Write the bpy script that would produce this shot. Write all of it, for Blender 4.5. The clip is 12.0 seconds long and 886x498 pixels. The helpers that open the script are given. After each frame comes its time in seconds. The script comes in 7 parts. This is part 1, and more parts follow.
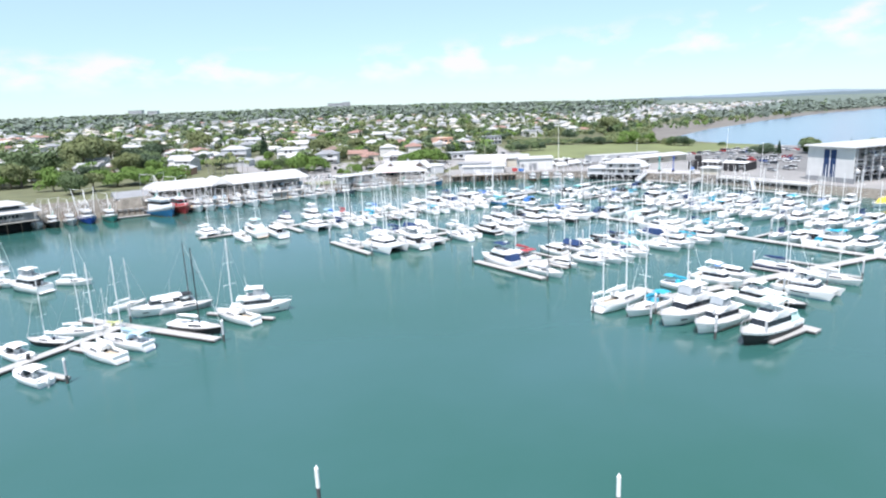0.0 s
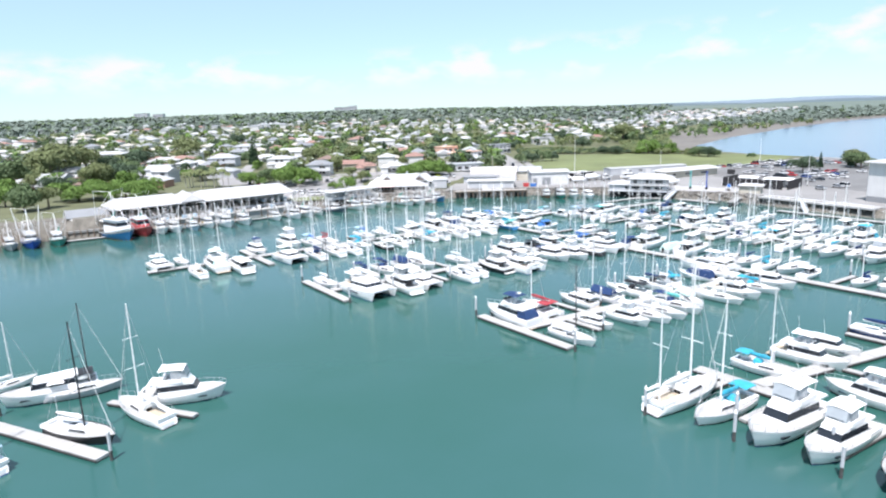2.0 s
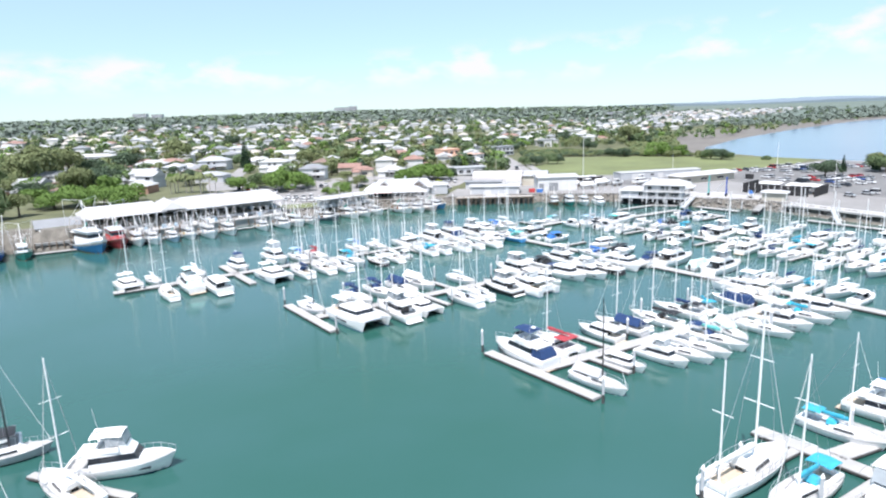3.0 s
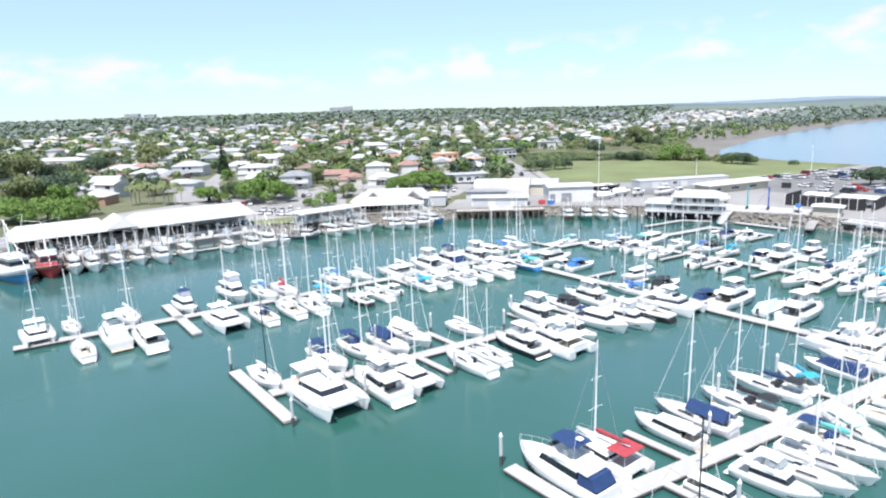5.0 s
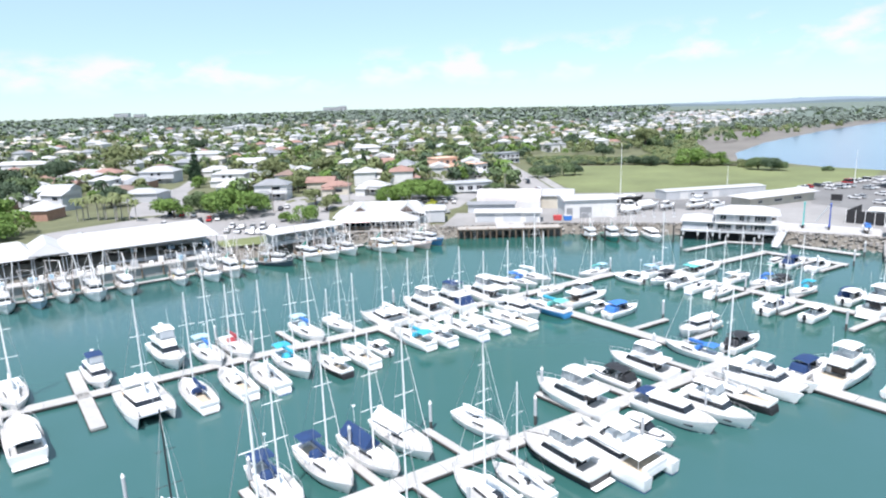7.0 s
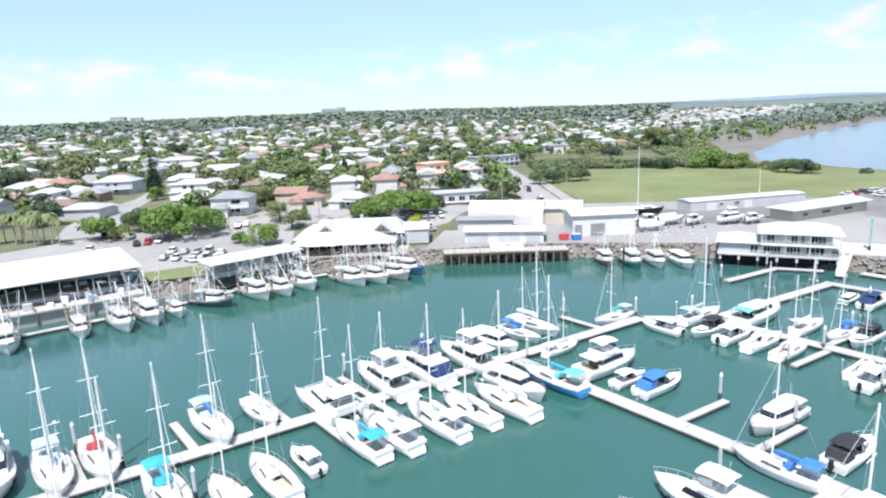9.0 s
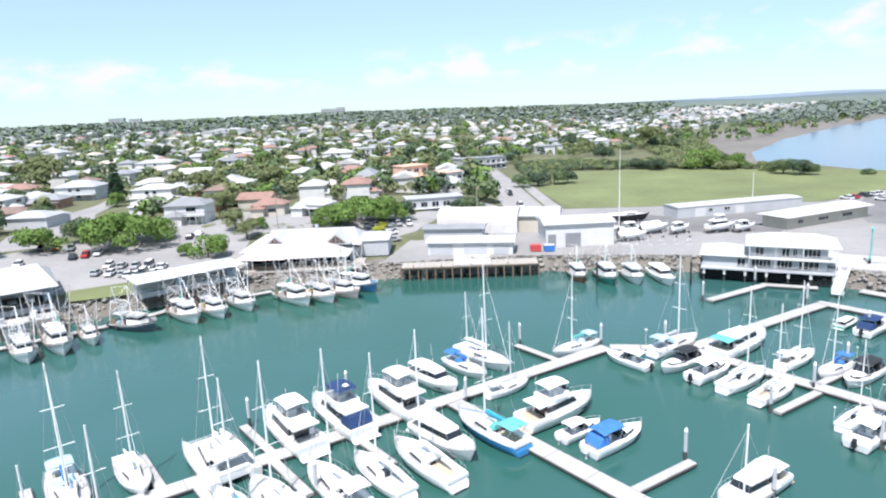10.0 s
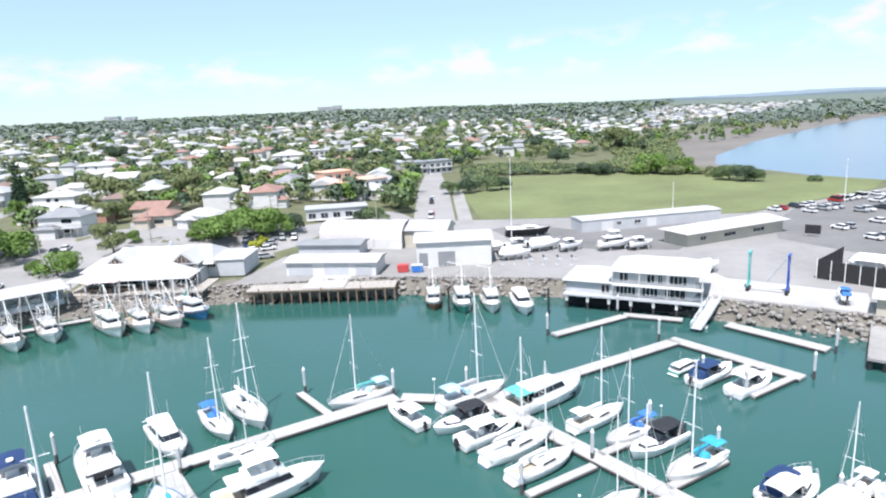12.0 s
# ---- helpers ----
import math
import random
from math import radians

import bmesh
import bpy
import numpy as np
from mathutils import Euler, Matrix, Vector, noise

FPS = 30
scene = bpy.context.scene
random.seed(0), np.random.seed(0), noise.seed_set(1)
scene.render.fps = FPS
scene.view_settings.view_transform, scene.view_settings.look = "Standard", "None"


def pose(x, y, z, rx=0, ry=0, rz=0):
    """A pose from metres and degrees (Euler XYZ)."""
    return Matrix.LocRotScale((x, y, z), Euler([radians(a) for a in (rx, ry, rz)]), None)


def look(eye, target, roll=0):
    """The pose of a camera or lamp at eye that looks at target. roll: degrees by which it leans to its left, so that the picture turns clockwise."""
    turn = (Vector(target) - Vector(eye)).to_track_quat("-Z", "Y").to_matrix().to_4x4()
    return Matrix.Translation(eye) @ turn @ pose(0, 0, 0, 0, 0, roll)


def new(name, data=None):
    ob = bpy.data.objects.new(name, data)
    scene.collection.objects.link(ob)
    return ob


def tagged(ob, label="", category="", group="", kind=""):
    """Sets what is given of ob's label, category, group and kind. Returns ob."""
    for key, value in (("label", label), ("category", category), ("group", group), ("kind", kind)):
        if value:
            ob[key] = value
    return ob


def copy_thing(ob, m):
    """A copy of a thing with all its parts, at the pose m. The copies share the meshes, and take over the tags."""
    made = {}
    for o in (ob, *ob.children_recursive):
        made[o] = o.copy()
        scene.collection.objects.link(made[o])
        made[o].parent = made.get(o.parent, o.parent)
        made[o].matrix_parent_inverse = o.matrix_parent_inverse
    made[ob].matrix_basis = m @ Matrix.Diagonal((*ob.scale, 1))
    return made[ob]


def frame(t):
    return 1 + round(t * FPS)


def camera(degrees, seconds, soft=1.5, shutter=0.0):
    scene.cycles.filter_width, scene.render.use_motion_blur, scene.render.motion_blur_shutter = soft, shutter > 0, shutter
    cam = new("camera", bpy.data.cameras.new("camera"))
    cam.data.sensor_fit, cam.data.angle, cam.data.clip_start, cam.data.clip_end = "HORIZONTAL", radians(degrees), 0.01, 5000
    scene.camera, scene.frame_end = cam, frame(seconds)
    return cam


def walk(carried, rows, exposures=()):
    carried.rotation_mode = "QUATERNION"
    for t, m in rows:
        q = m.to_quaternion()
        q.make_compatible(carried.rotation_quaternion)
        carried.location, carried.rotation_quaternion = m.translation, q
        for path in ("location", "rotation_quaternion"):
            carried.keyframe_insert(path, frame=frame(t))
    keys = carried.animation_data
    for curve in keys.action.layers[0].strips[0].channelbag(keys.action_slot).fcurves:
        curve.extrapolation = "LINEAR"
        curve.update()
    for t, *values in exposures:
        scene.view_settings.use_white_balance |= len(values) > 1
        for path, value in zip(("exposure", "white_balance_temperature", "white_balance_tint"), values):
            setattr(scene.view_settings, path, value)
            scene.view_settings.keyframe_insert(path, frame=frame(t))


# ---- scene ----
cam = camera(69.2, 12.0, soft=2.15)
PATH = [
    (0, (3.207, -0.969, 39.682), (4.408, 0.567, 39.238), -2.2),
    (0.5, (9.797, 5.116, 39.754), (10.993, 6.657, 39.314), -1.9),
    (1, (16.08, 11.757, 40.04), (17.271, 13.304, 39.603), -1.9),
    (1.5, (22.161, 18.983, 40.382), (23.349, 20.533, 39.949), -1.9),
    (2, (27.898, 26.32, 40.649), (29.084, 27.872, 40.218), -1.9),
    (2.5, (33.566, 33.743, 40.817), (34.751, 35.295, 40.387), -1.9),
    (3, (39.246, 41.082, 40.858), (40.431, 42.635, 40.428), -1.9),
    (3.2, (41.457, 43.996, 40.879), (42.642, 45.548, 40.448), -1.9),
    (4.8, (58.612, 66.571, 40.859), (59.803, 68.119, 40.428), -1.8),
    (5, (60.728, 69.413, 40.827), (61.921, 70.96, 40.397), -1.9),
    (5.5, (66.079, 76.684, 40.729), (67.275, 78.229, 40.301), -1.9),
    (6, (71.38, 83.901, 40.713), (72.579, 85.443, 40.285), -1.8),
    (6.5, (76.762, 91.435, 40.779), (77.965, 92.974, 40.35), -1.8),
    (7, (82.281, 99.147, 40.793), (83.487, 100.684, 40.362), -1.8),
    (7.2, (84.725, 102.06, 40.765), (85.925, 103.6, 40.333), -1.9),
    (8.8, (106.11, 122.675, 39.897), (107.305, 124.22, 39.469), -2.4),
    (9, (109.243, 124.596, 39.861), (110.443, 126.138, 39.432), -2.4),
    (9.5, (117.953, 127.765, 39.641), (119.149, 129.31, 39.211), -2.7),
    (10, (126.991, 129.802, 39.504), (128.183, 131.349, 39.074), -2.7),
    (10.5, (135.953, 129.913, 39.624), (137.141, 131.463, 39.193), -2.6),
    (11, (144.921, 128.281, 39.906), (146.106, 129.833, 39.475), -2.6),
    (11.5, (153.751, 125.056, 40.074), (154.933, 126.61, 39.639), -2.6),
    (12, (162.474, 120.721, 40.016), (163.654, 122.275, 39.58), -2.7),
]
walk(cam, [(t, look(eye, target, roll)) for t, eye, target, roll in PATH], [(0, 1.05, 6220, 17), (12, 1.05, 6220, 17)])


def P(x, y, z=0.0):
    return Vector((x, y, z))


# ---- world and sun ----
SUN_DIR = Vector((-0.36, -0.24, 0.90)).normalized()
world = bpy.data.worlds.new("world")
scene.world = world
world.use_nodes = True
wn, wl = world.node_tree.nodes, world.node_tree.links
sky = wn.new("ShaderNodeTexSky")
sky.sky_type, sky.sun_disc = "NISHITA", False
sky.sun_elevation = math.asin(SUN_DIR.z)
sky.sun_rotation = math.atan2(SUN_DIR.x, SUN_DIR.y)
sky.air_density, sky.dust_density, sky.ozone_density = 1.0, 0.1, 2.5
tint = wn.new("ShaderNodeMix")
tint.data_type, tint.blend_type = "RGBA", "MULTIPLY"
tint.inputs[0].default_value, tint.inputs[7].default_value = 1.0, (0.66, 0.86, 0.93, 1)
wl.new(sky.outputs[0], tint.inputs[6])
veil = wn.new("ShaderNodeMix")
veil.data_type = "RGBA"
veil.inputs[0].default_value, veil.inputs[7].default_value = 0.6, (3.0, 3.85, 4.05, 1)
wl.new(tint.outputs[2], veil.inputs[6])
wtex, wsep = wn.new("ShaderNodeTexCoord"), wn.new("ShaderNodeSeparateXYZ")
wmap, wnoise, wramp, wband, wmul, wmix = (wn.new("ShaderNode" + k) for k in ("Mapping", "TexNoise", "ValToRGB", "ValToRGB", "Math", "Mix"))
wmap.inputs["Scale"].default_value = (8.0, 8.0, 17.0)
wnoise.inputs["Scale"].default_value, wnoise.inputs["Detail"].default_value = 1.6, 5.0
wramp.color_ramp.elements[0].position, wramp.color_ramp.elements[1].position = 0.50, 0.66
for at in (0.045, 0.075):
    wband.color_ramp.elements.new(at)
for k, (at, v) in enumerate(((0.022, 0), (0.045, 1), (0.07, 1), (0.088, 0))):
    wband.color_ramp.elements[k].position, wband.color_ramp.elements[k].color = at, (v, v, v, 1)
wmul.operation = "MULTIPLY"
wmix.data_type = "RGBA"
wmix.inputs[7].default_value = (4.5, 4.55, 4.6, 1)
wl.new(wtex.outputs["Generated"], wmap.inputs[0])
wl.new(wtex.outputs["Generated"], wsep.inputs[0])
wside, wtall, wlow = wn.new("ShaderNodeVectorMath"), wn.new("ShaderNodeMapRange"), wn.new("ShaderNodeMath")
wside.operation, wlow.operation = "DOT_PRODUCT", "DIVIDE"
wside.inputs[1].default_value = (0.79, -0.61, 0)
for k, v in ((1, -0.1), (2, 0.5), (3, 1.0), (4, 1.4)):
    wtall.inputs[k].default_value = v
wl.new(wtex.outputs["Generated"], wside.inputs[0])
wl.new(wside.outputs["Value"], wtall.inputs[0])
wl.new(wsep.outputs["Z"], wlow.inputs[0])
wl.new(wtall.outputs[0], wlow.inputs[1])
wl.new(wlow.outputs[0], wband.inputs[0])
wl.new(wmap.outputs[0], wnoise.inputs["Vector"])
wl.new(wnoise.outputs["Fac"], wramp.inputs[0])
wl.new(wramp.outputs[0], wmul.inputs[0])
wl.new(wband.outputs[0], wmul.inputs[1])
wl.new(wmul.outputs[0], wmix.inputs[0])
wl.new(veil.outputs[2], wmix.inputs[6])
wl.new(wmix.outputs[2], wn["Background"].inputs[0])
wn["Background"].inputs[1].default_value = 0.105
sun = new("sun", bpy.data.lights.new("sun", "SUN"))
sun.data.energy, sun.data.angle, sun.data.color = 3.9, radians(0.53), (1.0, 0.96, 0.9)
sun.matrix_basis = look(SUN_DIR * 500, (0, 0, 0))


# ---- materials ----
def mat(name, color, rough=0.6, metal=0.0, vary=0.12, scale=1.5, fine=0.0, bump=0.0, isl=0.0, rnd=0.0, spec=0.5, stretch=(1, 1, 1)):
    """A surface with wear at two scales: broad stains and a fine grain."""
    m = bpy.data.materials.new(name)
    m.use_nodes = True
    n, l = m.node_tree.nodes, m.node_tree.links
    b = n["Principled BSDF"]
    b.inputs["Roughness"].default_value, b.inputs["Metallic"].default_value = rough, metal
    b.inputs["Specular IOR Level"].default_value = spec
    tc, mp = n.new("ShaderNodeTexCoord"), n.new("ShaderNodeMapping")
    mp.inputs["Scale"].default_value = stretch
    l.new(tc.outputs["Object"], mp.inputs[0])
    big, small = n.new("ShaderNodeTexNoise"), n.new("ShaderNodeTexNoise")
    big.inputs["Scale"].default_value, big.inputs["Detail"].default_value = scale, 4.0
    small.inputs["Scale"].default_value, small.inputs["Detail"].default_value = scale * 9, 3.0
    l.new(mp.outputs[0], big.inputs["Vector"])
    l.new(mp.outputs[0], small.inputs["Vector"])
    mix = n.new("ShaderNodeMath")
    mix.operation = "MULTIPLY_ADD"
    mix.inputs[1].default_value = 0.45
    l.new(small.outputs["Fac"], mix.inputs[0])
    l.new(big.outputs["Fac"], mix.inputs[2])
    last = mix.outputs[0]
    if isl or rnd:
        src = n.new("ShaderNodeNewGeometry").outputs["Random Per Island"] if isl else n.new("ShaderNodeObjectInfo").outputs["Random"]
        add = n.new("ShaderNodeMath")
        add.operation = "MULTIPLY_ADD"
        add.inputs[1].default_value = isl or rnd
        l.new(src, add.inputs[0])
        l.new(last, add.inputs[2])
        last = add.outputs[0]
    ramp = n.new("ShaderNodeValToRGB")
    top = 1.1 + (isl or rnd)
    ramp.color_ramp.elements[0].position, ramp.color_ramp.elements[1].position = 0.35, min(1.0, top)
    c = np.array(color[:3])
    lo, hi = np.clip(c * (1 - vary), 0, 1), np.clip(c * (1 + vary), 0, 0.9)
    ramp.color_ramp.elements[0].color, ramp.color_ramp.elements[1].color = (*lo, 1), (*hi, 1)
    l.new(last, ramp.inputs[0])
    l.new(ramp.outputs[0], b.inputs["Base Color"])
    if bump:
        bp = n.new("ShaderNodeBump")
        bp.inputs["Strength"].default_value, bp.inputs["Distance"].default_value = bump, 0.05
        l.new(small.outputs["Fac"], bp.inputs["Height"])
        l.new(bp.outputs[0], b.inputs["Normal"])
    return m


M = {}


def paint(name, color, **kw):
    M[name] = mat(name, color, **kw)


paint("gelcoat", (0.80, 0.80, 0.79), rough=0.28, vary=0.06, scale=0.7)
paint("deck", (0.40, 0.395, 0.38), rough=0.55, vary=0.10, scale=1.2)
paint("teak", (0.40, 0.34, 0.26), rough=0.7, vary=0.3, scale=3)
paint("glass", (0.018, 0.022, 0.028), rough=0.08, vary=0.3)
paint("alu", (0.62, 0.63, 0.64), rough=0.35, metal=0.7, vary=0.1)
paint("mast_white", (0.74, 0.74, 0.73), rough=0.35, vary=0.06)
paint("mast_black", (0.025, 0.025, 0.028), rough=0.4, vary=0.3)
paint("wire", (0.45, 0.46, 0.47), rough=0.4, metal=0.6)
paint("rubber", (0.03, 0.03, 0.032), rough=0.8, vary=0.3)
paint("antifoul", (0.05, 0.10, 0.20), rough=0.7, vary=0.3)
paint("vinyl", (0.34, 0.37, 0.39), rough=0.12, vary=0.15, scale=0.8)
paint("white", (0.72, 0.72, 0.70), rough=0.75, vary=0.10)
paint("navy", (0.010, 0.034, 0.105), rough=0.85, vary=0.25)
paint("blue", (0.035, 0.15, 0.44), rough=0.8, vary=0.2)
paint("lightblue", (0.32, 0.46, 0.56), rough=0.8, vary=0.15)
paint("cyan", (0.03, 0.30, 0.42), rough=0.8, vary=0.18)
paint("teal", (0.10, 0.40, 0.38), rough=0.8, vary=0.18)
paint("mint", (0.48, 0.68, 0.63), rough=0.85, vary=0.12)
paint("red", (0.30, 0.04, 0.05), rough=0.8, vary=0.25)
paint("black", (0.018, 0.019, 0.022), rough=0.6, vary=0.3)
paint("grey", (0.40, 0.41, 0.42), rough=0.8, vary=0.15)
paint("olive", (0.46, 0.48, 0.22), rough=0.85, vary=0.15)
paint("green", (0.045, 0.27, 0.22), rough=0.5, vary=0.2)
paint("seablue", (0.035, 0.19, 0.40), rough=0.4, vary=0.15)
paint("royal", (0.02, 0.07, 0.36), rough=0.4, vary=0.15)
paint("fishred", (0.45, 0.06, 0.06), rough=0.5, vary=0.2)
paint("rust", (0.24, 0.12, 0.07), rough=0.85, vary=0.4, scale=3)
paint("yellow", (0.70, 0.50, 0.04), rough=0.5, vary=0.15)
paint("pontoon", (0.34, 0.337, 0.325), rough=0.85, vary=0.16, scale=0.6, bump=0.15, rnd=0.15)
paint("pontoon_side", (0.06, 0.06, 0.058), rough=0.9, vary=0.35)
paint("slate", (0.055, 0.085, 0.12), rough=0.5, vary=0.25)
paint("rig", (0.46, 0.425, 0.40), rough=0.75, vary=0.35, scale=1.5)
paint("timber", (0.17, 0.125, 0.09), rough=0.9, vary=0.4, scale=2, rnd=0.2)
paint("timber_deck", (0.32, 0.30, 0.27), rough=0.9, vary=0.25, scale=1.2)
paint("concrete", (0.25, 0.246, 0.235), rough=0.9, vary=0.22, scale=0.12, bump=0.1)
paint("hardstand", (0.23, 0.226, 0.22), rough=0.9, vary=0.22, scale=0.05)
paint("asphalt", (0.145, 0.145, 0.143), rough=0.95, vary=0.25, scale=0.08)
paint("road", (0.25, 0.245, 0.24), rough=0.95, vary=0.2, scale=0.06)
paint("lawn", (0.128, 0.150, 0.062), rough=0.95, vary=0.30, scale=0.035)
paint("verge", (0.10, 0.108, 0.055), rough=0.95, vary=0.35, scale=0.12)
paint("sand", (0.145, 0.135, 0.120), rough=0.95, vary=0.25, scale=0.02)
paint("rock", (0.175, 0.166, 0.152), rough=0.95, vary=0.45, scale=1.0, rnd=0.35, bump=0.4)
paint("roof_white", (0.44, 0.44, 0.437), rough=0.5, vary=0.08, scale=0.15, rnd=0.06)
paint("roof_grey", (0.20, 0.208, 0.217), rough=0.55, vary=0.2, scale=0.2, rnd=0.3)
paint("roof_lightgrey", (0.34, 0.348, 0.355), rough=0.5, vary=0.12, scale=0.2, rnd=0.2)
paint("roof_pale", (0.40, 0.40, 0.395), rough=0.5, vary=0.12, scale=0.2, rnd=0.2)
paint("roof_red", (0.22, 0.135, 0.11), rough=0.8, vary=0.25, scale=0.4, rnd=0.25)
paint("roof_brown", (0.16, 0.115, 0.095), rough=0.8, vary=0.25, scale=0.4, rnd=0.25)
paint("roof_cream", (0.40, 0.37, 0.32), rough=0.7, vary=0.15, scale=0.3, rnd=0.2)
paint("wall_white", (0.56, 0.56, 0.55), rough=0.85, vary=0.10, scale=0.3, rnd=0.1)
paint("wall_cream", (0.46, 0.43, 0.36), rough=0.85, vary=0.12, scale=0.3, rnd=0.15)
paint("wall_grey", (0.42, 0.435, 0.45), rough=0.85, vary=0.12, scale=0.3)
paint("wall_brick", (0.32, 0.19, 0.14), rough=0.9, vary=0.2, scale=0.8, rnd=0.2)
paint("wall_peach", (0.58, 0.37, 0.27), rough=0.85, vary=0.1, scale=0.3)
paint("pink", (0.66, 0.50, 0.47), rough=0.7, vary=0.12, scale=0.3)
paint("canvas", (0.50, 0.475, 0.465), rough=0.8, vary=0.15, scale=0.25)
paint("steel", (0.52, 0.54, 0.56), rough=0.5, metal=0.4, vary=0.15)
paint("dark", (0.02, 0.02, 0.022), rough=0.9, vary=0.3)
paint("bark", (0.10, 0.08, 0.06), rough=0.95, vary=0.35, scale=2)
paint("apron", (0.36, 0.355, 0.345), rough=0.9, vary=0.15, scale=0.1)
paint("bank", (0.14, 0.13, 0.11), rough=0.95, vary=0.4, scale=0.5)
# Ground of the far woods, paled by haze put into the colour
paint("scrub", (0.105, 0.135, 0.112), rough=1.0, vary=0.3, scale=0.02)
paint("car_white", (0.66, 0.66, 0.66), rough=0.25, vary=0.04)
paint("car_silver", (0.48, 0.49, 0.50), rough=0.3, metal=0.5, vary=0.05)
paint("car_dark", (0.035, 0.04, 0.05), rough=0.25, vary=0.2)
paint("car_red", (0.40, 0.03, 0.03), rough=0.25, vary=0.1)
paint("car_blue", (0.04, 0.08, 0.25), rough=0.25, vary=0.1)
# The grey-green of the far woods has distance haze mixed into its colour
for nm, col in (("leaf_dark", (0.048, 0.073, 0.043)), ("leaf", (0.078, 0.113, 0.052)), ("leaf_bright", (0.092, 0.152, 0.036)), ("leaf_olive", (0.118, 0.140, 0.062)), ("leaf_hazy", (0.145, 0.180, 0.150)), ("leaf_yellow", (0.22, 0.24, 0.03)), ("leaf_pine", (0.022, 0.042, 0.022))):
    M[nm] = mat(nm, col, rough=0.7, vary=0.2 if nm == "leaf_hazy" else 0.38, scale=0.35, isl=0.2 if nm == "leaf_hazy" else 0.55, spec=0.2)


# Hazy daylight on the ranges is put in as emission over near-black
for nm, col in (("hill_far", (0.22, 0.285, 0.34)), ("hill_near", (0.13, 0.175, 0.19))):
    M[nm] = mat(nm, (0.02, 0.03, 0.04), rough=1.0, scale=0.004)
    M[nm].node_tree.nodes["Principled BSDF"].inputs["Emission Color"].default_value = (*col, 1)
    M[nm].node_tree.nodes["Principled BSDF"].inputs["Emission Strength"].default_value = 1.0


def water_material(name, dark, pale):
    m = bpy.data.materials.new(name)
    m.use_nodes = True
    n, l = m.node_tree.nodes, m.node_tree.links
    b = n["Principled BSDF"]
    b.inputs["Roughness"].default_value = 0.14
    b.inputs["IOR"].default_value = 1.50
    tc = n.new("ShaderNodeTexCoord")
    # Murky tone and bluish sky reflection, both put into the base colour as patches
    murk_and_sky, ramp = n.new("ShaderNodeTexNoise"), n.new("ShaderNodeValToRGB")
    murk_and_sky.inputs["Scale"].default_value, murk_and_sky.inputs["Detail"].default_value = 0.013, 6.0
    ramp.color_ramp.elements[0].position, ramp.color_ramp.elements[1].position = 0.33, 0.68
    ramp.color_ramp.elements[0].color, ramp.color_ramp.elements[1].color = dark, pale
    l.new(tc.outputs["Object"], murk_and_sky.inputs["Vector"])
    l.new(murk_and_sky.outputs["Fac"], ramp.inputs[0])
    l.new(ramp.outputs[0], b.inputs["Base Color"])
    swell, ripple, add, bp = n.new("ShaderNodeTexNoise"), n.new("ShaderNodeTexNoise"), n.new("ShaderNodeMath"), n.new("ShaderNodeBump")
    swell.inputs["Scale"].default_value, swell.inputs["Detail"].default_value = 0.35, 3.0
    ripple.inputs["Scale"].default_value, ripple.inputs["Detail"].default_value = 1.8, 4.0
    add.operation = "MULTIPLY_ADD"
    add.inputs[1].default_value = 0.35
    l.new(tc.outputs["Object"], swell.inputs["Vector"])
    l.new(tc.outputs["Object"], ripple.inputs["Vector"])
    l.new(ripple.outputs["Fac"], add.inputs[0])
    l.new(swell.outputs["Fac"], add.inputs[2])
    l.new(add.outputs[0], bp.inputs["Height"])
    bp.inputs["Strength"].default_value, bp.inputs["Distance"].default_value = 0.10, 0.14
    l.new(bp.outputs[0], b.inputs["Normal"])
    return m


M["water"] = water_material("water", (0.018, 0.082, 0.062, 1), (0.036, 0.102, 0.104, 1))
# The bay's grazing sky reflection is put into this pale blue base colour
M["bay"] = water_material("bay", (0.105, 0.150, 0.215, 1), (0.12, 0.168, 0.235, 1))
M["bay"].node_tree.nodes["Principled BSDF"].inputs["Roughness"].default_value = 0.18


# ---- mesh helpers ----
def mesh_of(bm, name, material):
    me = bpy.data.meshes.new(name)
    bm.to_mesh(me)
    bm.free()
    for m in material if isinstance(material, (list, tuple)) else (material,):
        me.materials.append(M[m] if isinstance(m, str) else m)
    return me


def part(name, bm, material, parent, label=""):
    """Links a bmesh as one mesh object under a thing or under a part."""
    ob = new(name, mesh_of(bm, name, material))
    ob.parent = parent
    if label:
        ob["label"] = label
    return ob


def piece(name, me, parent, m=None):
    ob = new(name, me)
    ob.parent = parent
    if m is not None:
        ob.matrix_basis = m
    return ob


def thing(name, m, label, category, group="", kind=""):
    ob = new(name)
    ob.empty_display_size = 0.2
    ob.matrix_basis = m
    return tagged(ob, label, category, group, kind)


def quad_box(bm, bottom, top):
    """Eight corners, bottom and top rings of four in turn."""
    v = [bm.verts.new(p) for p in (*bottom, *top)]
    bm.faces.new(v[3::-1])
    bm.faces.new(v[4:])
    for i in range(4):
        j = (i + 1) % 4
        bm.faces.new((v[i], v[j], v[4 + j], v[4 + i]))
    return v


def box(x0, x1, y0, y1, z0, z1, bev=0.0, bm=None):
    bm = bm or bmesh.new()
    quad_box(bm, [(x0, y0, z0), (x1, y0, z0), (x1, y1, z0), (x0, y1, z0)], [(x0, y0, z1), (x1, y0, z1), (x1, y1, z1), (x0, y1, z1)])
    if bev:
        bmesh.ops.bevel(bm, geom=bm.edges[:], offset=bev, segments=2, affect="EDGES", profile=0.5)
    return bm


